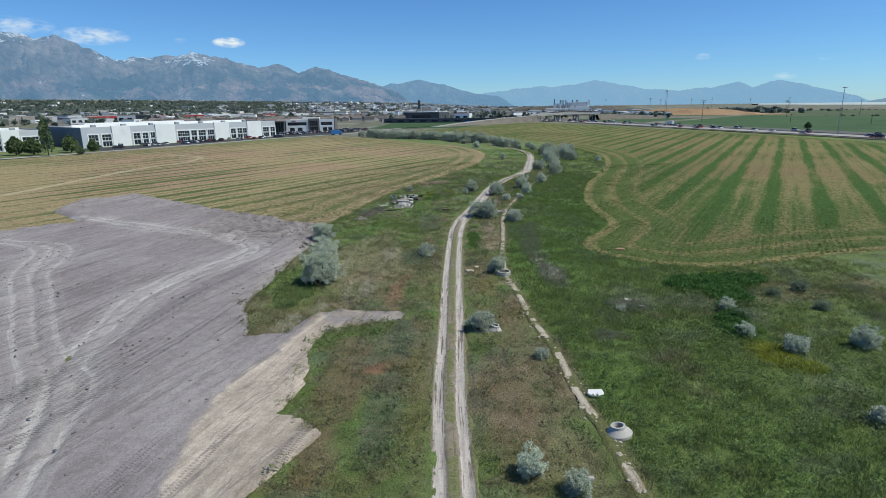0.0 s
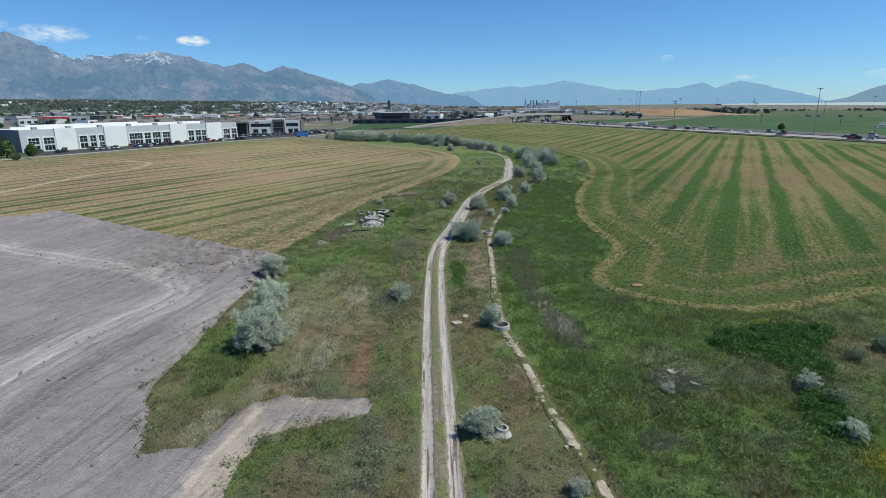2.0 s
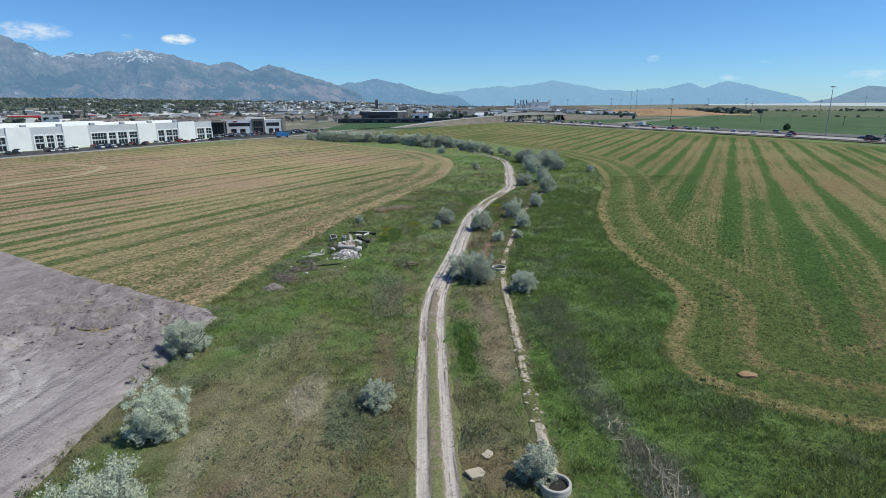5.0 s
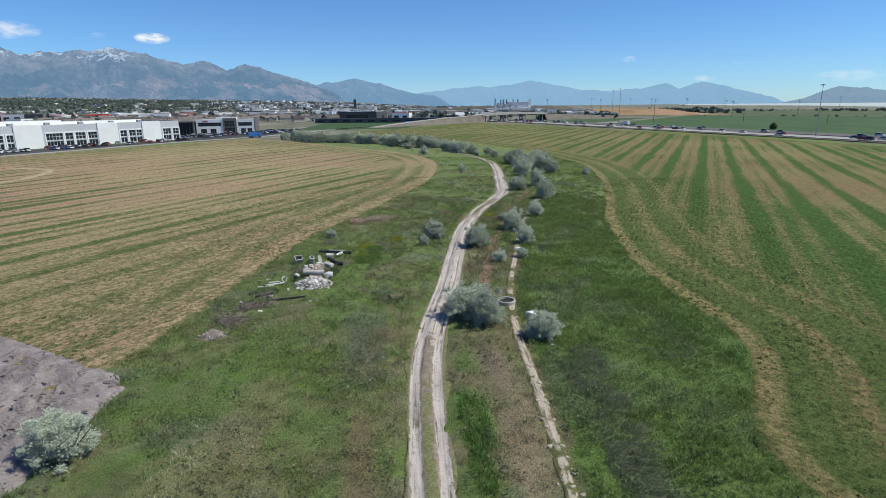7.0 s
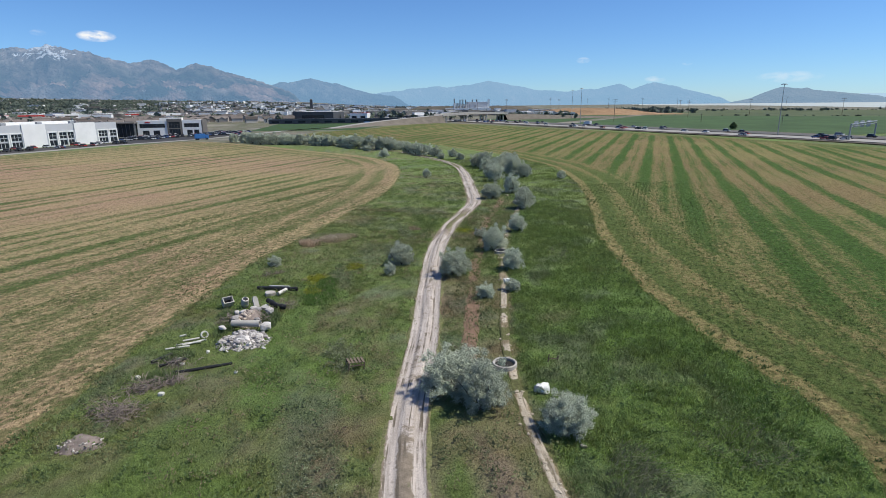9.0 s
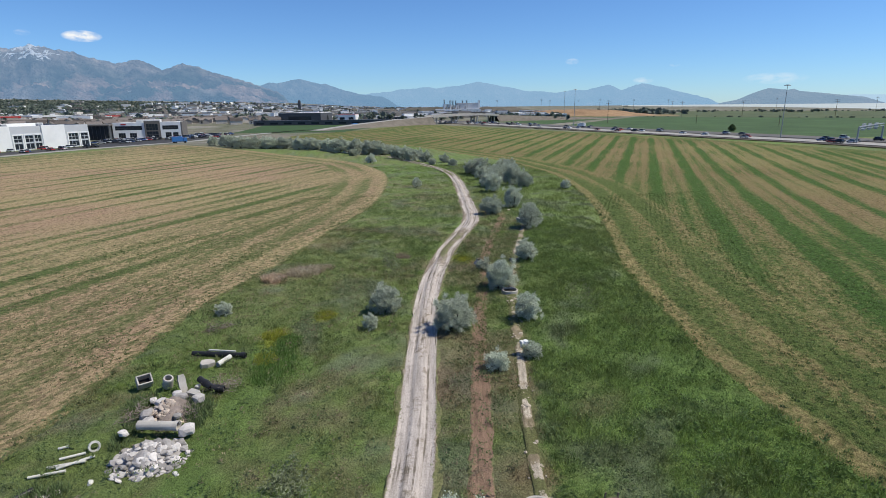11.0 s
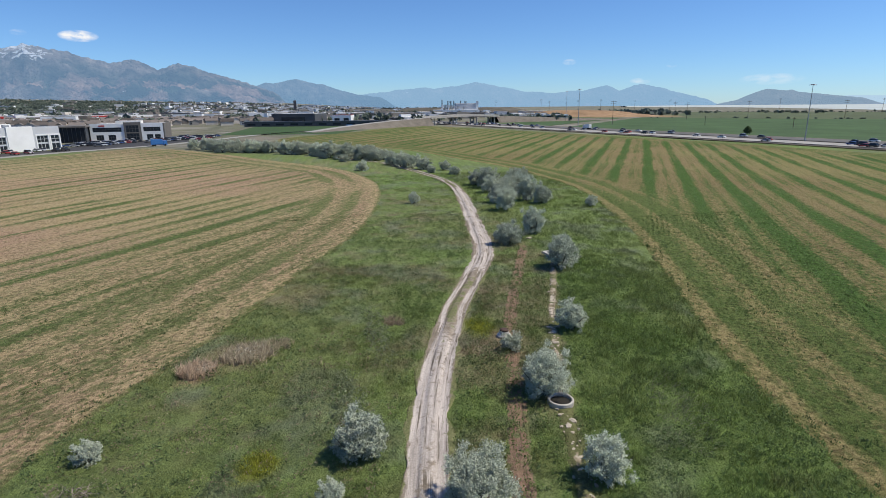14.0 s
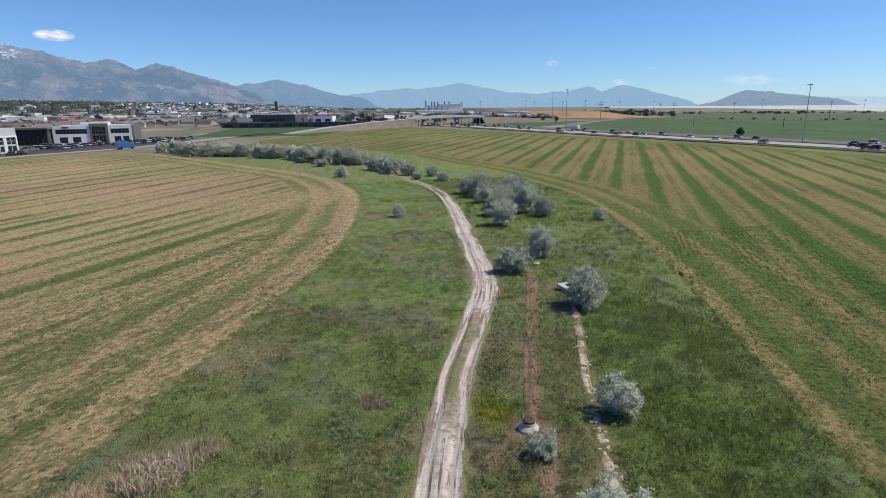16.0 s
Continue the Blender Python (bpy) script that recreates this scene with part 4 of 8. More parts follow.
def ribbon(name, line, half, across, height, attrs, mat, label, category, step=0.3, ragged=0.25, seed=1):
    """A strip along a line; height(u, s) and attrs(u, s) work on metres across and along."""
    fine = spline(line[::4], step)
    tang = np.gradient(fine, axis=0)
    tang /= np.linalg.norm(tang, axis=1)[:, None]
    nrm = np.c_[tang[:, 1], -tang[:, 0]]
    s = np.r_[0, np.cumsum(np.hypot(*np.diff(fine, axis=0).T))]
    us = np.linspace(-1, 1, across)
    Ug, Sg = np.meshgrid(us, s)
    hw = np.array([half(a) for a in s])[:, None] * np.ones_like(Ug)
    rag = 1 + ragged * (fbm(Sg + np.sign(Ug) * 100, Sg * 0 + seed, 2.5, 71 + seed) - 0.5) * 2 * np.abs(Ug)
    off = Ug * hw * rag
    X = fine[:, 0:1] + nrm[:, 0:1] * off
    Y = fine[:, 1:2] + nrm[:, 1:2] * off
    Z = zg(X, Y) + height(off, Sg) - 0.16 * (np.abs(Ug) > 0.99)
    ob = part(name, (np.c_[X.ravel(), Y.ravel(), Z.ravel()], grid_faces(across, len(s))), mat, None, smooth_shade=True)
    point_attr(ob, "across", off)
    point_attr(ob, "along", Sg)
    for k, fn in attrs.items():
        point_attr(ob, k, fn(off, Sg, X, Y))
    return tagged(ob, label, category, kind="structure")


WIDE = (168, 230)


def weave(u, s, Y):
    """Beyond the middle of the walk the ruts wander within the track."""
    return u + smooth(136, 152, Y) * (0.26 * np.sin(s * 0.17) + 0.16 * np.sin(s * 0.41 + 1.0) + 0.5 * (fbm(s, s * 0, 4.0, 74) - 0.5))


def road_rut(u, s, X, Y):
    """Worn wheel ruts; a wide bare stretch in the middle of the walk, thin double ruts beyond."""
    late = smooth(136, 152, Y)
    u = weave(u, s, Y)
    wid = 0.34 - 0.12 * late
    one = smooth(wid + 0.12, wid - 0.14, np.abs(np.abs(u) - 0.76))
    flat = np.maximum(smooth(90, 100, Y) * smooth(162, 138, Y), smooth(WIDE[0] - 8, WIDE[0], Y) * smooth(WIDE[1] + 8, WIDE[1], Y)) * smooth(1.45, 1.0, np.abs(u)) * 0.75
    two = late * smooth(0.22, 0.06, np.abs(u - 0.12 - 0.1 * np.sin(s * 0.25))) * 0.42 + late * smooth(0.25, 0.05, np.abs(u - 1.25)) * 0.6
    return np.maximum.reduce([one, flat, two])


def road_grow(u, s, X, Y):
    rim, u = np.abs(u), weave(u, s, Y)
    gap = smooth(0.48, 0.2, np.abs(u)) * smooth(95, 84, Y) + 0.85 * smooth(0.62, 0.36, np.abs(u)) * smooth(136, 152, Y) * (1 - 0.8 * smooth(WIDE[0] - 8, WIDE[0], Y) * smooth(WIDE[1] + 8, WIDE[1], Y))
    return np.maximum(gap * (0.3 + 0.9 * fbm(s, u * 0, 3.0, 75)), smooth(0.95, 1.32, rim - 0.35 * smooth(WIDE[0] - 8, WIDE[0], Y) * smooth(WIDE[1], WIDE[1] - 15, Y)) * 0.95)


road = ribbon("dirt_road", ROAD, lambda s: 1.5 + 0.4 * float(smooth(188, 204, s) * smooth(262, 240, s)), 31,
              lambda u, s: 0.05 - 0.11 * smooth(0.45, 0.2, np.abs(np.abs(u) - 0.76)) + 0.06 * (fbm(s, u, 0.7, 77) - 0.5) + 0.03 * smooth(0.4, 0.1, np.abs(u)) - 0.08 * smooth(1.0, 1.4, np.abs(u)),
              {"rut": road_rut, "grow": road_grow}, M_ROAD, "pale two-rut dirt farm track with weeds between the ruts", "dirt road", ragged=0.5)
trench = ribbon("trench_line", TRENCH, lambda s: 0.40 + 0.5 * float(fbm(s, 0, 3, 79)), 15,
                lambda u, s: 0.07 + 0.2 * (fbm(s * 0.7 + u, u - s * 0.7, 0.7, 81) - 0.38) - 0.14 * smooth(0.15, 0.7, np.abs(u)),
                {"rut": lambda u, s, X, Y: smooth(0.5, 0.1, np.abs(u)) * (0.2 + 1.1 * fbm(s, u, 2.2, 83)) * (1 - 0.4 * smooth(105, 132, Y)),
                 "grow": lambda u, s, X, Y: smooth(0.12, 0.45, np.abs(u)) * 0.9 + 1.0 * smooth(0.46, 0.64, fbm(s, u, 2.2, 85))},
                M_TRENCH, "line of cracked pale spoil along a backfilled trench", "trench spoil", ragged=0.9, seed=2)
strip = ribbon("earth_strip", REDSTRIP, lambda s: 1.0, 13,
               lambda u, s: 0.03 + 0.12 * (fbm(s, u, 0.8, 87) - 0.5) - 0.09 * smooth(0.5, 0.95, np.abs(u)),
               {"rut": lambda u, s, X, Y: smooth(1.0, 0.4, np.abs(u)) * (0.5 + 0.6 * fbm(s, u, 1.6, 89)),
                "grow": lambda u, s, X, Y: 0.18 + smooth(0.35, 0.95, np.abs(u)) * 0.8 + 0.45 * smooth(0.45, 0.66, fbm(X, Y, 1.8, 91)) - 0.15 * smooth(140, 120, Y)},
               M_RED, "strip of reddish disturbed earth with sparse weeds", "bare earth", ragged=0.7, seed=3)

path = ribbon("field_path", spline([(-109, 118), (-107.5, 135), (-107.5, 168), (-107, 196), (-102.5, 214), (-101, 226), (-104, 242), (-112, 250), (-126, 256)], 1.0), lambda s: 1.5, 7,
              lambda u, s: 0.09 + 0.0 * u, {"rut": lambda u, s, X, Y: smooth(2.4, 0.8, np.abs(u)) * (0.5 + 0.6 * fbm(s, u, 8, 73)), "grow": lambda u, s, X, Y: 0.05 + 0.5 * smooth(1.2, 2.4, np.abs(u))},
              m_track("worn_tan_path", (0.39, 0.33, 0.21), (0.30, 0.245, 0.145), (0.14, 0.15, 0.06)), "worn tan wheel path curving across the hay field", "field path", step=1.5, seed=4)

# ---- distance: mountains, lake, farmland ----


def ridge_height(az, peaks):
    """Elevation in degrees of a skyline made of a few peaks (azimuth, elevation, left slope, right slope)."""
    e = np.full(az.shape, -9.0)
    for pa, pe, sl, sr in peaks:
        d = az - pa
        e = np.maximum(e, pe - np.where(d < 0, -d * sl, d * sr) * (0.55 + 0.45 * np.tanh(np.abs(d) / 1.2)))
    return e


def mountain(name, peaks, az0, az1, r0, r1, mat, label, seed, rough, snow_at=(), floor=-0.4):
    na, nr = 520, 52
    az = np.linspace(az0, az1, na)
    jag = (fbm(az * 3.0, az * 0, 1.0, seed, 6) - 0.5) * rough * 1.2
    top = ridge_height(az, peaks) + jag
    fade = smooth(az0, az0 + 2.5, az) * smooth(az1, az1 - 2.5, az)
    top = floor + (np.maximum(top, floor) - floor) * fade
    A, Fr = np.meshgrid(az, np.linspace(0, 1, nr))
    T = np.tile(top, (nr, 1))
    across, deep = A * 75.0, Fr * (r1 - r0) * 1.6
    warp = (fbm(across, deep, 500, seed + 3) - 0.5) * 420
    spur = 1 - np.abs(2 * fbm(across + warp + deep * 0.35, deep * 0.55, 520, seed + 5, 5) - 1) * 1.6
    spur2 = 1 - np.abs(2 * fbm(across - warp * 0.6 - deep * 0.3, deep * 0.6, 190, seed + 9, 5) - 1) * 1.5
    h = floor + (T - floor) * (Fr ** 1.15)
    h = h + (T - floor) * np.sin(np.pi * Fr) * ((spur - 0.6) * 0.58 + (spur2 - 0.6) * 0.28)
    R = r0 + (r1 - r0) * Fr + (spur - 0.7) * (r1 - r0) * 0.22 * np.sin(np.pi * Fr)
    h = np.minimum(h, T)
    ex, ey = 4.0, 60.0
    X, Y = ex + R * np.sin(np.radians(A)), ey + R * np.cos(np.radians(A))
    Z = 17.5 + R * np.tan(np.radians(h))
    ob = part(name, (np.c_[X.ravel(), Y.ravel(), Z.ravel()], grid_faces(na, nr)), mat, None, smooth_shade=True)
    point_attr(ob, "up", (np.clip((h - floor) / (max(p[1] for p in peaks) - floor), 0, 1)).ravel())
    sn = np.zeros_like(A)
    for sa, sw, lo in snow_at:
        sn = np.maximum(sn, smooth(sw, sw * 0.3, np.abs(A - sa)) * smooth(lo, lo + 0.9, h))
    point_attr(ob, "snow", sn * 0.62)
    return tagged(ob, label, "mountain", kind="structure")


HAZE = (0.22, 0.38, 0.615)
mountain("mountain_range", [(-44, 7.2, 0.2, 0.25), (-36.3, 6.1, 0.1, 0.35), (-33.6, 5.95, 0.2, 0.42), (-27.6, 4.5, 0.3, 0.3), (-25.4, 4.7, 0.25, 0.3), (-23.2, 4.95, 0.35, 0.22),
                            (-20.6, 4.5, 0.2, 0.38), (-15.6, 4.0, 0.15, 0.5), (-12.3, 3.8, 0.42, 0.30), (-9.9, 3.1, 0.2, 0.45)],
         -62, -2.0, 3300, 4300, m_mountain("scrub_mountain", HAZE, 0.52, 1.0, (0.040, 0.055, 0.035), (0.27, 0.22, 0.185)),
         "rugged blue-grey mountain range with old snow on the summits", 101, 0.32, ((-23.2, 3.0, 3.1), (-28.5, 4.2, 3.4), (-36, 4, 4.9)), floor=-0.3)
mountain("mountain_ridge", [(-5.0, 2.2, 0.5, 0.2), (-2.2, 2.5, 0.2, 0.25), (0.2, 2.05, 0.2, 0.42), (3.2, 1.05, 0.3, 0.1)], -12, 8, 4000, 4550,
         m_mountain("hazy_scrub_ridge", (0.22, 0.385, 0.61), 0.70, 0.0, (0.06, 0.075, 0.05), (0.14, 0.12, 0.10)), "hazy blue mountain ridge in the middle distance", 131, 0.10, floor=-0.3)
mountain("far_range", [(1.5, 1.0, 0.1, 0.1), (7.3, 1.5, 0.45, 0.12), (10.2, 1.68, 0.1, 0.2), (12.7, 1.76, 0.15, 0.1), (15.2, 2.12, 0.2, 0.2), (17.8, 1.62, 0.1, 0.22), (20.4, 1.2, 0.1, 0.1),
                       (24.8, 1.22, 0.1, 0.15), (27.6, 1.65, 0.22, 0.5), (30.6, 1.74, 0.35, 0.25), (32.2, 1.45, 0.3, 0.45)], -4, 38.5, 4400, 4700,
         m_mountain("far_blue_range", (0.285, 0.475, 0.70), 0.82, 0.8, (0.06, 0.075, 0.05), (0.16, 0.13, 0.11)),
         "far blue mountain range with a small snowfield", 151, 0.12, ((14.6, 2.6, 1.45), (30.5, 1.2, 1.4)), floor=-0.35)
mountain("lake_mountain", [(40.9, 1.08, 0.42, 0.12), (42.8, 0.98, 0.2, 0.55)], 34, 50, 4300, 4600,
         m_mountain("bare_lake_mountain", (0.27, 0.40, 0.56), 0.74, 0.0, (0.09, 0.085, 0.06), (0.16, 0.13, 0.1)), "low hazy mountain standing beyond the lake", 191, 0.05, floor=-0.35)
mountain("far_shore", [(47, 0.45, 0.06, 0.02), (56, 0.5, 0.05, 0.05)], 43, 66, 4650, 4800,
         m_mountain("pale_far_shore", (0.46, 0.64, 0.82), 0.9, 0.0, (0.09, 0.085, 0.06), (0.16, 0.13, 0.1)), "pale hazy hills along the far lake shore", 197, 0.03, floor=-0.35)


def fan(az0, az1, r0, r1, lift, n=60):
    """A flat sheet between two distances, its near edge uneven."""
    az = np.radians(np.linspace(az0, az1, n))
    v = []
    for j, r in enumerate((r0, (r0 + r1) / 2, r1)):
        rr = np.interp(np.degrees(az), (28, 38, 49, 60, 80), (3400, 2500, 1330, 1120, 1000)) * (1 + 0.12 * (fbm(np.degrees(az), az * 0, 3, 205) - 0.5)) if j == 0 else r + az * 0
        x, y = rr * np.sin(az), rr * np.cos(az)
        v.append(np.c_[x, y, zg(x, y) + lift])
    return np.vstack(v), grid_faces(n, 3)


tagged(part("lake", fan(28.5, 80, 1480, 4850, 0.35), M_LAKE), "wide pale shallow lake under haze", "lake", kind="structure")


def plot(name, corners, mat, label, lift, category="field"):
    c = np.array(corners, float)
    n = 14
    t = np.linspace(0, 1, n)
    v = np.array([(c[0] * (1 - a) + c[1] * a) * (1 - b) + (c[3] * (1 - a) + c[2] * a) * b for b in t for a in t])
    wob = (fbm(v[:, 0], v[:, 1], 60, 211) - 0.5) * 6
    v = v + wob[:, None] * 0.5
    return tagged(part(name, (np.c_[v, zg(v[:, 0], v[:, 1]) + lift], grid_faces(n, n)), mat), label, category, kind="structure")


plot("farmland", [(270, 330), (212, 560), (420, 800), (760, 420)], M_FARM, "flat green farm field beyond the highway", 0.10)
plot("pasture", [(420, 800), (760, 420), (1250, 640), (780, 1180)], M_FARM2, "olive green pasture towards the lake", 0.16)
plot("farmland", [(300, 180), (275, 318), (760, 412), (900, 120)], M_FARM, "flat green farm field beyond the highway", 0.13)
plot("pasture", [(205, 585), (170, 720), (330, 960), (410, 815)], M_FARM, "green striped farm field beyond the highway", 0.12)
plot("sports_turf", [(-66, 530), (14, 512), (70, 672), (-60, 690)], M_TURF, "dark green mown turf ground", 0.10, "turf")


def hill(name, cx, cy, rx, ry, h, turn, mat, label, seed):
    n = 60
    t = np.linspace(-1, 1, n)
    A, B = [a.ravel() for a in np.meshgrid(t, t)]
    k = smooth(1.0, 0.25, np.hypot(A, B) + (fbm(A * 3, B * 3, 1, seed) - 0.5) * 0.4)
    c, s = math.cos(radians(turn)), math.sin(radians(turn))
    X, Y = cx + A * rx * c - B * ry * s, cy + A * rx * s + B * ry * c
    Z = zg(X, Y) - 0.5 + h * k * (0.8 + 0.4 * fbm(A * 4, B * 4, 1, seed + 2))
    return tagged(part(name, (np.c_[X, Y, Z], grid_faces(n, n)), mat, None, smooth_shade=True), label, "hill", kind="structure")


hill("spoil_hill", 400, 930, 150, 70, 9.5, -36, M_HILL, "broad bare orange-tan earth mound", 221)
hill("spoil_hill", 250, 1420, 130, 60, 13, -12, M_DARKHILL, "low dark brown earth mound behind the plant", 223)
hill("spoil_hill", 440, 1480, 110, 60, 12, -18, M_DARKHILL, "low dark brown earth mound behind the plant", 227)
hill("spoil_hill", 120, 1600, 120, 60, 10, -5, M_DARKHILL, "low dark brown earth mound", 225)


# ---- highway, overpass ----
def strip_along(line, o0, o1, lift, wave=0.0):
    tang = np.gradient(line, axis=0)
    tang /= np.linalg.norm(tang, axis=1)[:, None]
    nrm = np.c_[tang[:, 1], -tang[:, 0]]
    a, b = line + nrm * o0, line + nrm * o1
    v = np.vstack([np.c_[a, zg(a[:, 0], a[:, 1]) + lift], np.c_[b, zg(b[:, 0], b[:, 1]) + lift]])
    n = len(line)
    return v, [(i, i + 1, n + i + 1, n + i) for i in range(n - 1)]


tagged(part("highway_verge", strip_along(HIGHWAY, -26, 30, 0.35), M_VERGE), "dry gravel and grass highway verge", "verge", kind="structure")
tagged(part("road", strip_along(HIGHWAY, -19, -2.5, 0.55), M_HWAY), "pale concrete highway carriageway", "highway", kind="structure")
tagged(part("road", strip_along(HIGHWAY, 3.5, 20, 0.55), M_HWAY2), "grey asphalt highway carriageway", "highway", kind="structure")
for off in (-24.5, -20.4, -2.0, 3.0, 20.5):
    geo = strip_along(HIGHWAY, off, off + 1.4, 0.6)
    tagged(part("trim", geo, M_ASPHALT), "dark asphalt highway shoulder", "shoulder", kind="structure")

# ---- silver-leaved bushes ----


def bush_meshes(seed, leaves=10500, flat=1.0, leaf=0.08, n=84):
    """Stems and a crown of narrow leaves in clumps, about 1 m radius, standing on z = 0."""
    rng = np.random.default_rng(seed)
    stems, tips = [], []
    for i in range(7):
        a = rng.uniform(0, 6.28)
        lean = rng.uniform(0.15, 0.75)
        p = np.array((rng.uniform(-0.08, 0.08), rng.uniform(-0.08, 0.08), -0.1))
        r = rng.uniform(0.035, 0.055)
        for j in range(3):
            q = p + np.array((math.cos(a) * lean, math.sin(a) * lean, rng.uniform(0.75, 1.0))) * rng.uniform(0.38, 0.55)
            stems.append(tube(p, q, r, r * 0.65, 5, False))
            p, r = q, r * 0.65
            tips.append(q)
            a += rng.uniform(-0.6, 0.6)
            b = a + rng.choice((-1, 1)) * rng.uniform(0.6, 1.3)
            w = p + np.array((math.cos(b) * 0.4, math.sin(b) * 0.4, rng.uniform(0.1, 0.35)))
            stems.append(tube(p, w, r * 0.7, r * 0.3, 4, False))
            tips.append(w)
    # clumps over an uneven dome
    k = np.arange(n) + 0.5
    ph = np.arccos(1 - 1.8 * k / n)
    th = 2.399963 * k + rng.uniform(0, 6.28)
    d = np.c_[np.cos(th) * np.sin(ph), np.sin(th) * np.sin(ph), np.cos(ph)]
    lump = 0.72 + 0.55 * np.array([noise.noise(Vector(v) * 1.7 + Vector((seed * 5.1, 0, 0))) * 0.8 + 0.35 for v in d])
    lump *= rng.uniform(0.62, 1.12, n)
    c = d * lump[:, None] * np.array((0.92, 0.92, 1.0 * flat)) + np.array((0, 0, 0.84 * flat))
    c[:, 2] = np.maximum(c[:, 2], 0.1)
    inner = rng.random(n) < 0.25
    c[inner] = (c[inner] - (0, 0, 0.8)) * 0.65 + (0, 0, 0.8)
    w = np.repeat(np.arange(n), leaves // n)
    m = len(w)
    spread = rng.normal(0, 1, (m, 3)) * (0.075 if n > 100 else 0.092)
    base = c[w] + spread
    out = c[w] - (0, 0, 0.75)
    out /= np.linalg.norm(out, axis=1)[:, None] + 1e-6
    direc = out * 0.35 + rng.normal(0, 0.8, (m, 3)) + (0, 0, 0.2)
    direc /= np.linalg.norm(direc, axis=1)[:, None]
    side = np.cross(direc, rng.normal(0, 1, (m, 3)))
    side /= np.linalg.norm(side, axis=1)[:, None]
    ln = leaf * rng.uniform(0.7, 1.4, m)[:, None]
    wd = ln * 0.3
    v = np.stack([base + side * wd, base + direc * ln, base - side * wd], 1).reshape(-1, 3)
    v[:, 2] = np.maximum(v[:, 2], 0.02)
    f = np.arange(m * 3).reshape(-1, 3)
    return merge(*stems), (v, f)


def bush_kind(seed, mat, label, category="bush", name="silver_bush", **kw):
    st, cr = bush_meshes(seed, **kw)
    b = thing(name, Matrix.Translation((0, -400 - seed * 5, 0)), label, category)
    part("trunk", st, M_BARK, b)
    part("crown", cr, mat, b)
    return b


LABEL = "rounded silver-grey leaved bush growing from weedy ground"
KINDS = [bush_kind(s, M_OLIVE, LABEL, flat=fl) for s, fl in ((1, 1.0), (2, 1.15), (3, 0.9), (4, 1.05), (5, 1.25))]
BIG = [bush_kind(s, M_OLIVE, LABEL, flat=fl, leaves=25080, leaf=0.052, n=132) for s, fl in ((8, 1.0), (9, 1.1), (10, 0.95))]
FAR = [bush_kind(s, M_OLIVE, LABEL, flat=1.05, leaves=4800, leaf=0.13, n=60) for s in (12, 13, 14)]
GREENS = [bush_kind(15, M_SHRUB, "low grey-green leafy shrub in the weeds", "shrub", "green_shrub", flat=0.9, leaves=5600, leaf=0.10)]
SMALL = [bush_kind(s, M_OLIVE, LABEL, flat=0.95, leaves=5800, leaf=0.105) for s in (6, 7)]
# plan of the bushes: x, y, width, height
BUSHES = [(-13.9, 60.2, 4.3, 4.6), (-15.2, 69.4, 3.4, 3.2), (-18.0, 81.6, 3.6, 3.2), (-2.3, 71.6, 2.2, 1.9), (6.4, 63.4, 2.2, 1.9), (3.3, 46.0, 2.5, 2.0), (4.5, 25.7, 1.6, 1.7),
          (6.7, 24.3, 1.5, 1.3), (7.6, 39.9, 1.2, 1.0), (6.9, 99.6, 4.2, 3.3), (8.2, 97.2, 3.1, 3.3), (12.3, 93.8, 3.1, 2.6), (7.0, 130.6, 2.8, 2.9), (5.35, 127, 1.4, 1.5),
          (12.3, 125.2, 3.5, 3.4), (19.5, 134.8, 3.4, 3.2), (19.2, 125.7, 2.4, 2.4), (13.7, 117.0, 1.8, 1.6), (16.9, 118.4, 1.6, 1.4), (26.0, 144.8, 2.7, 2.8), (19.6, 141.9, 1.7, 1.6),
          (33.1, 163.2, 4.0, 3.9), (30.7, 176, 4.0, 3.6), (36.7, 182, 3.7, 4.2), (38.6, 201.4, 5.2, 4.2), (39.8, 210, 4.8, 4.2), (46.6, 211.6, 5.2, 5.0), (48.2, 207.3, 4.6, 4.5),
          (47.5, 219.5, 5.2, 5.0), (43.5, 216, 4.6, 4.4), (42.3, 224, 4.6, 4.0), (43.9, 231.4, 6.0, 4.8), (54, 236.5, 5.4, 4.4), (42.2, 236, 4.4, 4.0), (49.5, 228, 5, 4.6),
          (56.3, 202, 2.3, 2.2), (23.3, 214.5, 2.4, 2.3), (17.2, 276, 4.2, 3.8), (-7.7, 133.4, 1.6, 1.4), (26.8, 49.4, 1.6, 1.5), (25.5, 43.6, 1.6, 1.4), (27.6, 40.2, 1.9, 1.7),
          (26.8, 30.2, 1.5, 1.2), (33.7, 41.0, 2.1, 1.9), (17.0, 50.0, 1.0, 0.8)]
HEDGE = [(-48, 384, 5.5, 6), (-43, 374, 5.5, 5.5), (-38, 366, 6, 6), (-31, 361, 6, 5.6), (-24, 359, 6, 5.6), (-17.5, 356, 6, 5.6), (-10, 349, 6, 5.4), (-3.4, 344, 5.6, 5.4),
         (3, 337, 6.2, 5.4), (8, 324, 6.4, 6), (13.8, 318, 6.2, 6), (19.3, 312, 6, 5.8), (24, 308.5, 5.2, 4.8), (28.3, 291, 5.4, 4.6), (32, 280.5, 5, 4.6), (36, 275, 4.4, 3.6),
         (36.6, 265, 2.5, 2.1), (42.2, 258.5, 3, 2.6), (42, 271, 3.3, 2.8), (12.6, 307, 4, 2.6), (-55, 391, 5, 5), (30, 286, 4.6, 4.4), (21.6, 314, 5, 5.2), (5.6, 331, 5.6, 5.6),
         (-7, 345, 5, 5), (-20.5, 362, 5.5, 5), (-34, 369, 5.6, 5.2), (-28, 366, 5, 5)]
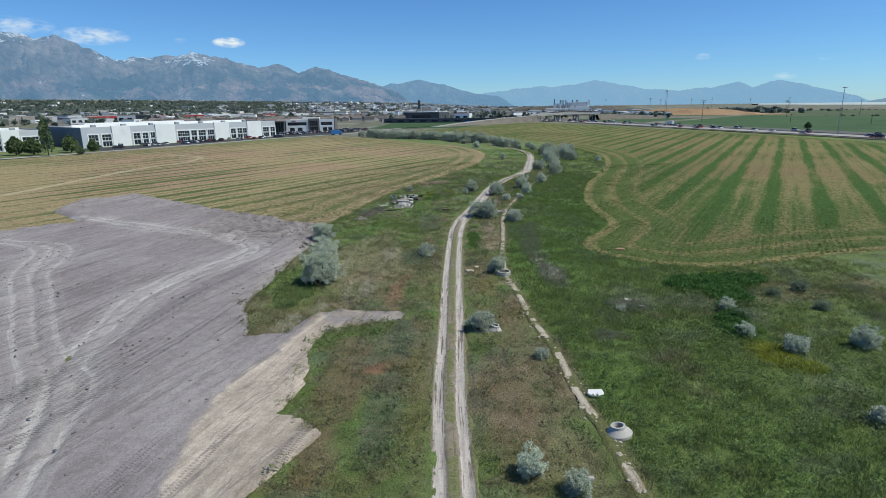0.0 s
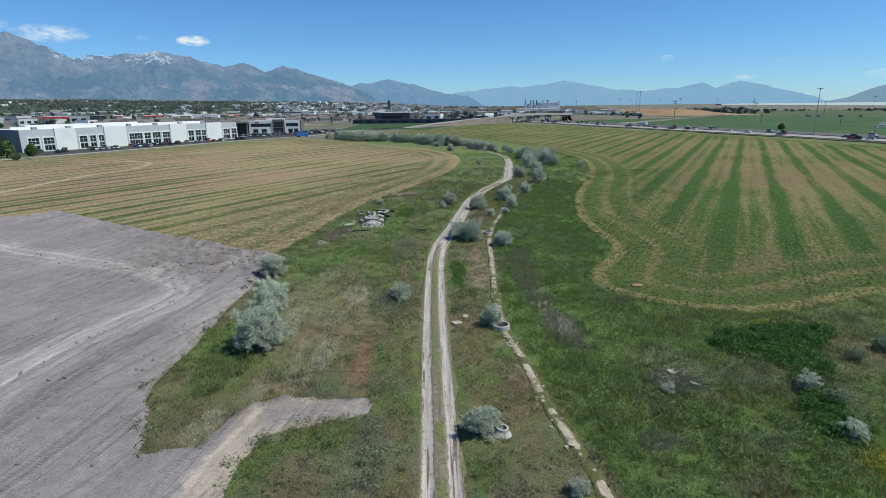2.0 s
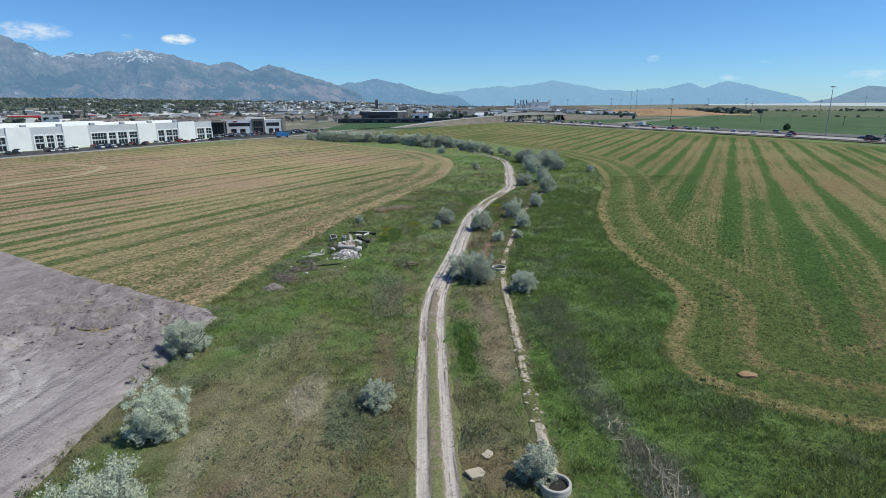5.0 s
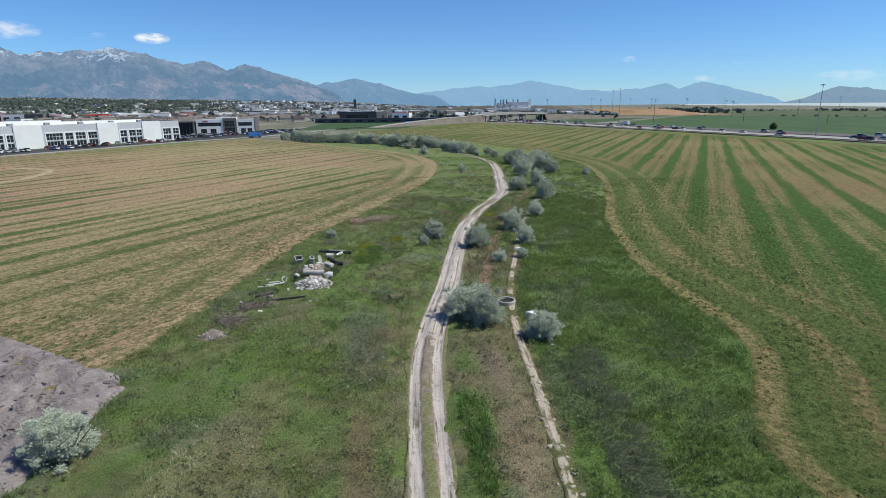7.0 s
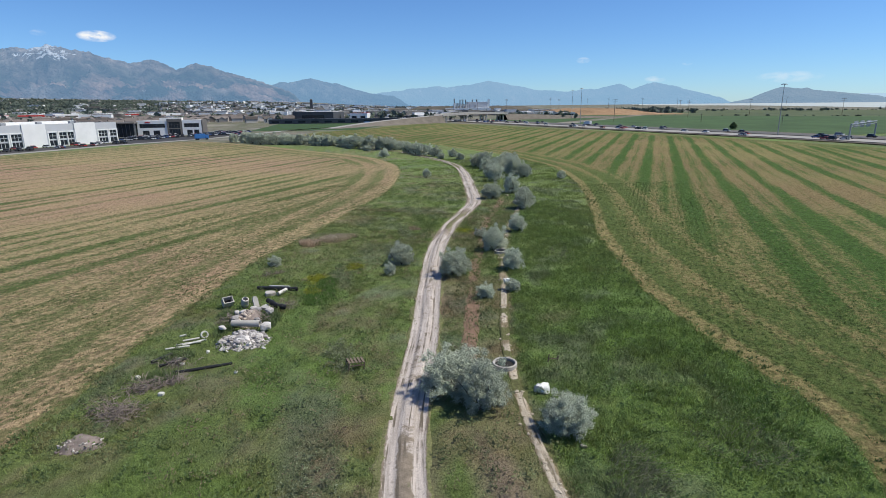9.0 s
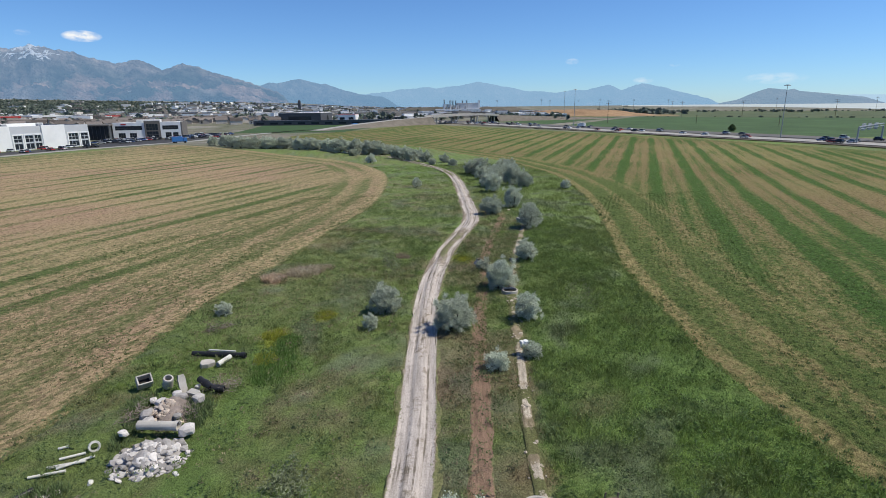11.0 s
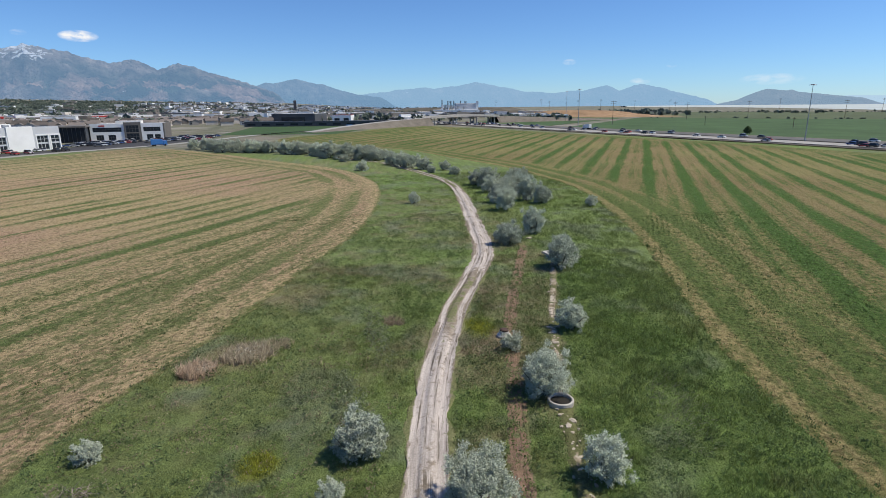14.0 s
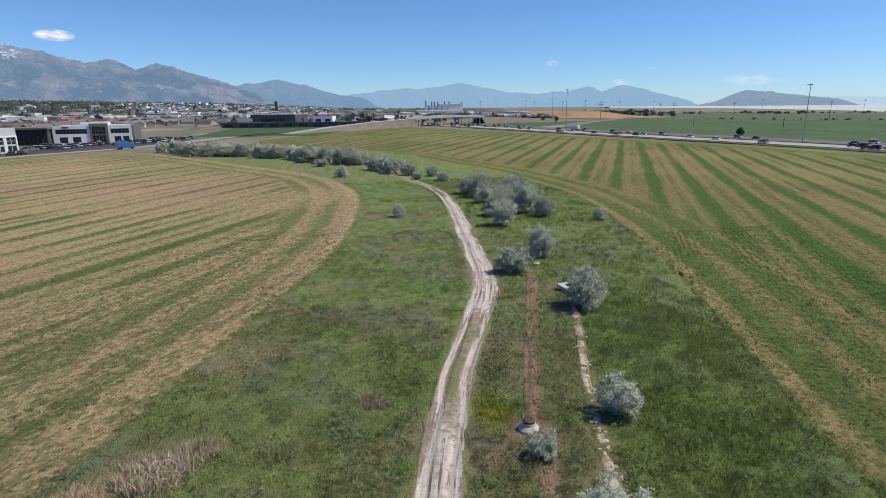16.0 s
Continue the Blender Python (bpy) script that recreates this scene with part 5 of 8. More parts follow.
HEDGE = [(x, y, w * 1.08, h * 1.0) for x, y, w, h in HEDGE]
HEDGE += [(x + 3.2, y + 1.8 + (i % 3), w * 0.8, h * 0.8) for i, (x, y, w, h) in enumerate(HEDGE[:15])]
BUSHES = [(x, y, w * 0.86, h) if y > 196 and w > 4 else (x, y, w, h) for x, y, w, h in BUSHES]
rng = np.random.default_rng(11)


def plant(kinds, plan, group, sink=0.04):
    for i, (x, y, w, h) in enumerate(plan):
        k = kinds[i % len(kinds)]
        m = Matrix.Translation((x, y, float(zg(x, y)) - sink)) @ Matrix.Rotation(rng.uniform(0, 6.28), 4, "Z") @ Matrix.Diagonal((w / 1.95, w / 1.95, h / 1.95, 1))
        tagged(copy_thing(k, m), group=group)


plant(BIG, [b for b in BUSHES if b[2] > 3.0 and b[1] < 150], "silver bushes along the track")
plant(KINDS, [b for b in BUSHES if b[2] > 1.9 and not (b[2] > 3.0 and b[1] < 150)], "silver bushes along the track")
plant(SMALL, [b for b in BUSHES if b[2] <= 1.9], "silver bushes along the track")
plant(FAR, HEDGE, "row of silver bushes across the fields")
plant(GREENS, [(33.7, 53.6, 1.5, 1.2), (37.4, 55.2, 1.8, 1.5), (27.4, 47.6, 1.5, 1.2), (36.0, 49.5, 1.6, 1.2)], "green shrubs in the weeds")
for b in KINDS + SMALL + BIG + FAR + GREENS:
    for o in (*b.children_recursive, b):
        bpy.data.objects.remove(o)

# ---- buildings ----


def wall_run(x0, x1, h, openings, depth=0.35, z0=0.0, y=0.0):
    """A wall along x in one connected mesh, front at y, with real holes: openings (x0, x1, z0, z1)."""
    xs = sorted({x0, x1, *[o[0] for o in openings], *[o[1] for o in openings]})
    zs = sorted({z0, z0 + h, *[o[2] for o in openings], *[o[3] for o in openings]})
    nx, nz = len(xs), len(zs)
    v = [(x, yy, z) for yy in (y, y + depth) for z in zs for x in xs]
    idx = lambda i, j, k: k * nx * nz + j * nx + i
    full = [[not any(o[0] < (xs[i] + xs[i + 1]) / 2 < o[1] and o[2] < (zs[j] + zs[j + 1]) / 2 < o[3] for o in openings) for i in range(nx - 1)] for j in range(nz - 1)]
    solid = lambda i, j: 0 <= i < nx - 1 and 0 <= j < nz - 1 and full[j][i]
    f = []
    for j in range(nz - 1):
        for i in range(nx - 1):
            if not full[j][i]:
                continue
            f.append((idx(i, j, 0), idx(i + 1, j, 0), idx(i + 1, j + 1, 0), idx(i, j + 1, 0)))
            f.append((idx(i, j + 1, 1), idx(i + 1, j + 1, 1), idx(i + 1, j, 1), idx(i, j, 1)))
            for di, dj, a, b in ((-1, 0, (i, j), (i, j + 1)), (1, 0, (i + 1, j + 1), (i + 1, j)), (0, -1, (i + 1, j), (i, j)), (0, 1, (i, j + 1), (i + 1, j + 1))):
                if not solid(i + di, j + dj):
                    f.append((idx(*a, 0), idx(*b, 0), idx(*b, 1), idx(*a, 1)))
    return np.array(v), f


def window(parent, x0, x1, z0, z1, y=0.14, cols=4, rows=2, mat=None):
    """A glazed opening: one frame with its bars, and a dark pane behind it."""
    b, cw, rh = 0.09, (x1 - x0) / cols, (z1 - z0) / rows
    panes = [(x0 + i * cw + b, x0 + (i + 1) * cw - b, z0 + j * rh + b, z0 + (j + 1) * rh - b) for i in range(cols) for j in range(rows)]
    w = part("window", wall_run(x0, x1, z1 - z0, panes, 0.1, z0, y - 0.08), mat or M_GREYP, parent)
    part("pane", box((x0 + x1) / 2, y + 0.06, z0, x1 - x0, 0.05, z1 - z0), M_GLASSD, w)


# long white warehouse: runs of panels along its front, kind, start, end in metres from its far end, and windows
FRONT0, FRONT1 = np.array((-198.0, 312.0)), np.array((-121.5, 417.0))
L_WH = float(np.hypot(*(FRONT1 - FRONT0)))
T_WH = math.degrees(math.atan2(FRONT1[1] - FRONT0[1], FRONT1[0] - FRONT0[0]))
BAYS = [("w", 0.0, 15.9, ((3.4, 8.3), (10.4, 15.3))), ("p", 15.9, 26.1, ()), ("w", 26.1, 41, ((27.9, 31.7), (33.2, 36.3), (37.9, 40.6))), ("p", 41, 53.3, ()),
        ("w", 53.3, 80.4, ((55, 62.7), (64, 67.7), (69, 73.9), (75.4, 80.0))), ("p", 80.4, 91.3, ()), ("w", 91.3, 105.7, ((92.7, 96.4), (97.8, 101.5), (102.2, 105.2))),
        ("p", 105.7, 117, ()), ("w", 117, 129.5, ((118.7, 123.7), (125.1, 129.0)))]


def warehouse(m, bays, length, depth, height, label, name="warehouse"):
    b = thing(name, m, label, "warehouse", "white warehouses beside the field")
    for kind, a, c, wins in bays:
        if kind == "p":
            part("wall", box((a + c) / 2, 0.0, 0, c - a, 1.2, height + 0.3), M_WHITE, b, "white tilt-up concrete panel")
            continue
        op = [(p, q, z0, z1) for p, q in wins for z0, z1 in ((0.4, 3.1), (3.7, 6.9))]
        part("wall", wall_run(a, c, height, op), M_GREYP, b, "pale grey panel bay with windows")
        for p, q in wins:
            part("window_surround", wall_run(p - 0.6, q + 0.6, 7.6, [(p - 0.05, q + 0.05, 0.0, 7.0)], 0.24, 0.0, -0.243), M_WHITE, b, "white window surround")
        for o in op:
            window(b, *o, cols=max(2, int((o[1] - o[0]) / 1.5)), rows=2 if o[2] > 3 else 1)
    for g in (box(0.2, depth / 2, 0, 0.4, depth - 0.8, height), box(length - 0.2, depth / 2, 0, 0.4, depth - 0.8, height), box(length / 2, depth - 0.2, 0, length, 0.4, height)):
        part("wall", g, M_SLATE, b, "slate grey side wall")
    part("roof", box(length / 2, depth / 2, height - 0.9, length - 1, depth - 1.4, 0.3), M_ROOFW, b)
    part("parapet", box(length / 2, depth * 0.45, height - 0.6, length * 0.9, 0.6, 1.5), M_WHITE, b, "white roof upstand")
    part("roof_block", box(length * 0.4, depth * 0.75, height - 0.6, length * 0.5, 8, 1.9), M_WHITE, b, "white rooftop block")
    for i in range(7):
        part("roof_unit", box(length * (0.1 + 0.13 * i), depth * 0.25, height - 0.6, 2.4, 2.0, 1.5, 0.1), M_STEEL, b, "small metal rooftop unit")
    return b


def at(x, y, turn, dz=0.0):
    return Matrix.Translation((x, y, float(zg(x, y)) + dz)) @ Matrix.Rotation(radians(turn), 4, "Z")


warehouse(at(*FRONT0, T_WH), BAYS, L_WH, 62, 11.2, "long white tilt-up warehouse with grey window bays")
back = FRONT0 - (FRONT1 - FRONT0) / L_WH * 108 + np.array((-0.81, 0.585)) * 16
warehouse(at(*back, T_WH), [(k, a * 0.72, c * 0.72, tuple((p * 0.72, q * 0.72) for p, q in w)) for k, a, c, w in BAYS], 98, 60, 10.6, "white and grey warehouse set back from the field")


def office(m):
    b = thing("office_building", m, "two-storey white and taupe office block with dark glass", "office")
    op = [(1.5, 17, 5.4, 8.0), (3, 7, 0.3, 3.6), (9.5, 13.5, 0.3, 3.6), (19.5, 26.5, 5.0, 9.2), (19.5, 26.5, 0.3, 4.4), (29, 38.5, 5.4, 8.0), (30.5, 34, 0.3, 3.6), (35, 38.2, 0.3, 3.6)]
    part("wall", wall_run(0, 18.5, 10.2, [o for o in op if o[1] <= 18]), M_WHITE, b)
    part("wall", moved(wall_run(18.5, 27.8, 11.0, [o for o in op if 18.5 < o[0] < 27.8]), Matrix.Translation((0, -0.6, 0))), M_STONEP, b, "taupe stone entrance bay")
    part("wall", wall_run(27.8, 40, 10.2, [o for o in op if o[0] > 27.8]), M_WHITE, b)
    for o in op:
        window(b, *o, y=0.1 if not 18.5 < o[0] < 27.8 else -0.5, cols=max(3, int((o[1] - o[0]) / 1.6)), rows=2, mat=M_DARKP)
    part("wall", box(40.4, 14, 0, 0.8, 28, 10.2), M_STONEP, b, "taupe end wall")
    part("wall", box(20, 28, 0, 40, 0.5, 10.2), M_STONEP, b, "taupe end wall")
    # glass wing that runs back beside the car park
    part("glass_wing", box(-13, 3.5, 0, 25, 22, 8.6), M_GLASSD, b, "dark glazed wing")
    for i in range(12):
        part("mullion", box(-25 + i * 2.2, -7.62, 0, 0.18, 0.2, 8.6), M_DARKP, b)
    part("canopy", box(-13, 2.8, 8.6, 27, 25, 0.9, 0.1), M_STONEP, b, "flat dark canopy")
    part("roof", box(20, 14, 9.6, 39, 27, 0.3), M_ROOFW, b)
    part("roof_unit", box(20, 10, 9.9, 14, 8, 1.8), M_ROOFW, b)
    part("sign_board", box(6.5, -0.12, 8.6, 3.2, 0.15, 0.8), M_RED_P, b, "red sign bars on the parapet")
    return b


office(at(-131, 480, 6))


def gable_house(w, d, h, rh, wall, roof, rng2):
    v = np.array([(-w / 2, -d / 2, 0), (w / 2, -d / 2, 0), (w / 2, d / 2, 0), (-w / 2, d / 2, 0), (-w / 2, -d / 2, h), (w / 2, -d / 2, h), (w / 2, d / 2, h), (-w / 2, d / 2, h), (-w / 2, 0, h + rh), (w / 2, 0, h + rh)])
    body = v, [(0, 1, 5, 4), (2, 3, 7, 6), (1, 2, 6, 9, 5), (3, 0, 4, 8, 7)]
    e, t = 0.5, 0.25
    k = rh / (d / 2)
    slabs = []
    for s in (-1, 1):
        a = np.array([(-w / 2 - e, s * (d / 2 + e), h - e * k), (w / 2 + e, s * (d / 2 + e), h - e * k), (w / 2 + e, 0, h + rh), (-w / 2 - e, 0, h + rh)])
        slabs.append((np.vstack([a, a + (0, 0, t)]), [(3, 2, 1, 0), (4, 5, 6, 7), (0, 1, 5, 4), (1, 2, 6, 5), (2, 3, 7, 6), (3, 0, 4, 7)]))
    return body, merge(*slabs)


rt = np.random.default_rng(23)


def house_kind(i):
    w, d, h, rh = rt.uniform(10, 13.5), rt.uniform(8, 10), rt.uniform(3.8, 5.4), rt.uniform(2.2, 3.2)
    body, slabs = gable_house(w, d, h, rh, None, None, rt)
    b = thing("house", Matrix.Translation((0, -600 - i * 30, 0)), "tan two-storey house with a brown gabled roof", "house", "houses of the estate")
    part("wall", body, M_TAUPE, b)
    part("roof", slabs, M_ROOFB, b)
    for j in (-1, 1):
        part("window", box(j * w * 0.27, -d / 2 - 0.03, 1.0, 1.6, 0.12, 1.4), M_GLASSD, b)
        part("window", box(j * w * 0.27, -d / 2 - 0.03, 3.2, 1.6, 0.12, 1.2), M_GLASSD, b)
    wing, wroof = gable_house(w * 0.45, d * 0.8, h * 0.85, rh * 0.9, None, None, rt)
    turn = Matrix.Translation((w * 0.15, -d * 0.45, 0)) @ Matrix.Rotation(radians(90), 4, "Z")
    part("gable_wing", moved(wing, turn), M_TAUPE, b)
    part("gable_roof", moved(wroof, turn), M_ROOFB, b)
    return b


HOUSES = [house_kind(i) for i in range(4)]


def discard(kinds):
    for b in kinds:
        for o in (*b.children_recursive, b):
            bpy.data.objects.remove(o)


# rows of the estate behind the white buildings
for row in range(9):
    for i in range(17):
        s = i * 19 + rt.uniform(-3, 3) + (row % 2) * 8
        x, y = s - 340 - row * 10, 668 + row * 31 + (s - 100) * 0.12
        if x > -15 - row * 2 or (x > -150 and y < 748):
            continue
        copy_thing(HOUSES[(i * 3 + row) % 4], at(x + rt.uniform(-2, 2), y + rt.uniform(-3, 3), rt.choice((0, 90, 180)) + 8 + rt.uniform(-6, 6)))
discard(HOUSES)


def shed(x, y, w, d, h, turn, wall, roof, label, name="commercial_building", doors=0, group="low buildings of the town"):
    b = thing(name, at(x, y, turn), label, "building", group)
    part("wall", box(0, 0, -1, w, d, h + 1), wall, b)
    part("roof", box(0, 0, h + 0.002, w - 0.8, d - 0.8, 0.35), roof, b)
    n = max(2, int(w / 9)) if not doors else doors
    for i in range(n):
        part("window", box(-w / 2 + w * (i + 0.5) / n, -d / 2 - 0.04, h * 0.25, w / n * 0.55, 0.2, h * 0.4), M_GLASSD, b)
    return b


# named large buildings
shed(-20, 800, 52, 40, 11.0, -20, M_DARKP, M_ROOFW, "large dark metal-clad hall with a pale roof edge", "sports_hall", 1)
shed(0, 690, 140, 12, 4.6, -9, M_DARKP, M_DARKP, "long low dark row of garages with pale doors", "garage_row", 10)
shed(30, 776, 22, 14, 9, -20, M_WHITE, M_RED_P, "white building with a red roof", "barn", 2)
for i in range(6):
    shed(-470 + i * 46, 800 + i * 26, 42, 30, 8.0, 30, M_RED_P if i in (0, 1, 2, 4) else M_WHITE, M_ROOFW, "long low red metal-clad warehouse" if i in (0, 1, 2, 4) else "long low white metal-clad warehouse", "warehouse", 2)

PLANT = thing("power_plant", at(292, 1300, -8) @ Matrix.Scale(0.8, 4), "grey industrial plant with tall exhaust stacks", "power plant")
part("boiler_hall", box(22, 0, 0, 58, 40, 28, 0.5), M_GREYP, PLANT)
part("turbine_hall", box(-8, -24, 0, 120, 20, 12, 0.3), M_WHITE, PLANT)
part("hall_door", box(50, -20.2, 14, 6, 0.5, 20), M_WHITE, PLANT, "white stair tower")
for i in range(8):
    part("cooling_fin", moved(box(-44 + i * 8, -8, 0, 4.5, 26, 21), Matrix.Rotation(radians(6), 4, "Y")), M_STEEL if i % 2 else M_GREYP, PLANT, "slanted metal exhaust duct")
for x in (-42, -26, -18, -10, 8, 20):
    part("chimney", tube((x, 6, 0), (x, 6, 33 if x > -40 else 36), 1.5, 1.3, 12), M_DARKP, PLANT)
    part("chimney_cap", tube((x, 6, 33 if x > -40 else 36), (x, 6, 34.5 if x > -40 else 37.5), 1.8, 1.8, 12), M_STEEL, PLANT)
TOWER = thing("office_tower", at(-68, 1790, 0), "slim dark tower over the low town", "tower")
part("shaft", box(0, 0, 0, 8, 8, 29, 0.3), M_DARKP, TOWER)
part("crown_block", box(0, 0, 29, 6, 6, 2.2, 0.2), M_STONEP, TOWER)

# the town
made, far_blocks = 0, {}
for i in range(2300):
    az = radians(rt.uniform(-41, 16.5))
    r = rt.uniform(860, 3150) if rt.random() < 0.65 else rt.uniform(1000, 2200)
    x, y = r * math.sin(az), r * math.cos(az)
    if abs(x - 280) < 120 and y < 1420 and y > 1150 or (az > radians(8) and r < 900):
        continue
    w, d, h = rt.uniform(10, 38), rt.uniform(9, 22), rt.choice((3.6, 4.5, 5, 6, 7, 9))
    if az < radians(-15) and r > 1250 and rt.random() < 0.8:
        continue
    wall = (M_WHITE, M_WHITE, M_TAUPE, M_GREYP, M_STONEP, M_TAUPE)[int(rt.integers(6))]
    roof = (M_ROOFW, M_ROOFW, M_ROOFB, M_ROOFB, M_VERGE, M_ROOFW)[int(rt.integers(6))]
    nm = {"white_painted_panel": "white", "tan_siding": "tan", "grey_painted_panel": "grey", "taupe_stone_panel": "dark taupe"}[wall.name]
    ang = rt.uniform(-14, 14) + rt.choice((0, 90))
    if made < 270 and r < 1750:
        shed(x, y, w, d, h, ang, wall, roof, f"low {nm} flat-roofed town building far off")
        made += 1
    else:
        far_blocks.setdefault((wall.name, roof.name), []).append((moved(box(0, 0, -1, w, d, h + 1), at(x, y, ang)), moved(box(0, 0, h + 0.01, w - 0.8, d - 0.8, 0.35), at(x, y, ang))))
for walls in sorted({k[0] for k in far_blocks}):
    geos = [g[0] for k, v in far_blocks.items() if k[0] == walls for g in v]
    tagged(part("distant_buildings", merge(*geos), bpy.data.materials[walls]), "far low flat-roofed buildings of the town", "buildings", kind="stuff")
for roofs in sorted({k[1] for k in far_blocks}):
    geos = [g[1] for k, v in far_blocks.items() if k[1] == roofs for g in v]
    tagged(part("distant_roofs", merge(*geos), bpy.data.materials[roofs]), "flat roofs of the far town buildings", "roofs", kind="stuff")


for i in range(34):
    az, r = radians(rt.uniform(15.5, 22.5)), rt.uniform(900, 1250)
    x, y = r * math.sin(az), r * math.cos(az)
    if abs(x - 292) < 75 and abs(y - 1300) < 70:
        continue
    wall, nm = ((M_WHITE, "white"), (M_GREYP, "grey"), (M_TAUPE, "tan"))[i % 3]
    shed(x, y, rt.uniform(12, 40), rt.uniform(10, 20), rt.choice((3.8, 5, 6.5)), rt.uniform(-20, 20), wall, (M_ROOFW, M_ROOFB)[i % 2], f"low {nm} industrial shed beyond the highway")
for i in range(7):
    az, r = radians(27.2 + rt.uniform(-1.6, 1.8)), rt.uniform(1060, 1180)
    shed(r * math.sin(az), r * math.cos(az), rt.uniform(12, 24), rt.uniform(9, 14), rt.choice((4, 5, 6)), rt.uniform(-20, 20), (M_WHITE, M_TAUPE)[i % 2], M_ROOFB, "farm building among trees by the mound", "farm_building", group="farm buildings by the mound")


def tree_cloud(spots, seed, leaf):
    """Crowns of leaf tufts on short trunks, for trees far away."""
    r2 = np.random.default_rng(seed)
    vs, n = [], 0
    for x, y, w, h in spots:
        m = 24
        d = r2.normal(0, 1, (m, 3))
        d /= np.linalg.norm(d, axis=1)[:, None]
        c = d * (r2.uniform(0.45, 1.0, (m, 1))) * (w / 2, w / 2, h * 0.42) + (x, y, float(zg(x, y)) + h * 0.56)
        a = r2.normal(0, 1, (m, 3))
        b = r2.normal(0, 1, (m, 3))
        s = leaf * w
        vs.append(np.stack([c - a * s, c + b * s, c + a * s, c - b * s], 1).reshape(-1, 3))
        tr = w * 0.035
        z0 = float(zg(x, y))
        vs.append(np.array([(x - tr, y, z0), (x + tr, y, z0), (x + tr * 0.6, y, z0 + h * 0.6), (x - tr * 0.6, y, z0 + h * 0.6)]))
    v = np.vstack(vs)
    return v, np.arange(len(v)).reshape(-1, 4)


spots = []
for i in range(3000):
    az, r = radians(rt.uniform(-42, 14)), rt.uniform(760, 3200)
    if rt.random() < 0.45:
        az, r = radians(rt.uniform(-42, -17)), rt.uniform(1000, 2300)
    s = rt.uniform(4.5, 9)
    spots.append((r * math.sin(az), r * math.cos(az), s, s * rt.uniform(0.8, 1.3)))
for i in range(2600):
    az, r = radians(rt.uniform(-44, -13)), rt.uniform(1250, 3100)
    s = rt.uniform(5, 9)
    spots.append((r * math.sin(az), r * math.cos(az), s, s * rt.uniform(0.8, 1.2)))
for i in range(120):
    az, r = radians(rt.uniform(15, 22)), rt.uniform(760, 1150)
    s = rt.uniform(3.5, 7)
    spots.append((r * math.sin(az), r * math.cos(az), s, s * rt.uniform(0.8, 1.2)))
for i in range(150):
    az, r = radians(rt.uniform(24, 62)), rt.uniform(1250, 1420)
    if fbm(math.degrees(az), 0, 3, 301) > 0.45:
        s = rt.uniform(3, 5.2)
        spots.append((r * math.sin(az), r * math.cos(az), s * 1.3, s * 0.7))
for i in range(60):
    az, r = radians(rt.normal(27.6, 2.0)), rt.uniform(1050, 1200)
    s = rt.uniform(6, 10)
    spots.append((r * math.sin(az), r * math.cos(az), s * 1.2, s * 0.8))
for a, b, n in (((430, 800), (760, 430), 60), ((780, 1150), (1200, 680), 70)):
    for i in range(n):
        f = rt.random()
        s = rt.uniform(0.7, 1.6)
        spots.append((a[0] * (1 - f) + b[0] * f + rt.normal(0, 3), a[1] * (1 - f) + b[1] * f + rt.normal(0, 3), s * 2.2, s))
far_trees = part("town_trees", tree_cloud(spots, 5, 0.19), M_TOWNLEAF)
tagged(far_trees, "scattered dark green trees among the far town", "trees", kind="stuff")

# ---- things beside the track ----


def settle(name, x, y, label, category, turn=0.0, tilt=(0, 0), dz=0.0, group=""):
    m = Matrix.Translation((x, y, float(zg(x, y)) + dz)) @ Euler((radians(tilt[0]), radians(tilt[1]), radians(turn))).to_matrix().to_4x4()
    return thing(name, m, label, category, group)


# near-black colour that stands for the shade inside hollow concrete
M_INSIDE_SHADE = plain("dark_shaft_inside", (0.03, 0.028, 0.025), 0.95, 0.2, 2, bump=0)
M_LID = plain("rusty_iron_lid", (0.10, 0.065, 0.05), 0.7, 0.2, 5, metal=0.5)


def manhole_ring(x, y, r=0.85, h=0.55, tilt=(0, 0)):
    t = settle("manhole_ring", x, y, "open concrete manhole ring standing out of the ground", "manhole", tilt=tilt, dz=-0.06, group="concrete manholes along the trench")
    wall = lathe([(r, 0), (r, h - 0.04), (r - 0.03, h), (r - 0.13, h), (r - 0.16, h - 0.04), (r - 0.16, 0.0)], 36)
    part("ring_wall", wall, M_CONC, t, smooth_shade=False)
    part("joint_lip", lathe([(r + 0.012, h * 0.5), (r + 0.012, h * 0.58), (r - 0.01, h * 0.58)], 36), M_CONC, t)
    # dark disc below the rim, painted shade in place of a deep shaft
    part("shaft_floor", lathe([(r - 0.14, h - 0.2), (0.01, h - 0.2)], 36), M_INSIDE_SHADE, t, "dark disc standing for shade in the shaft")


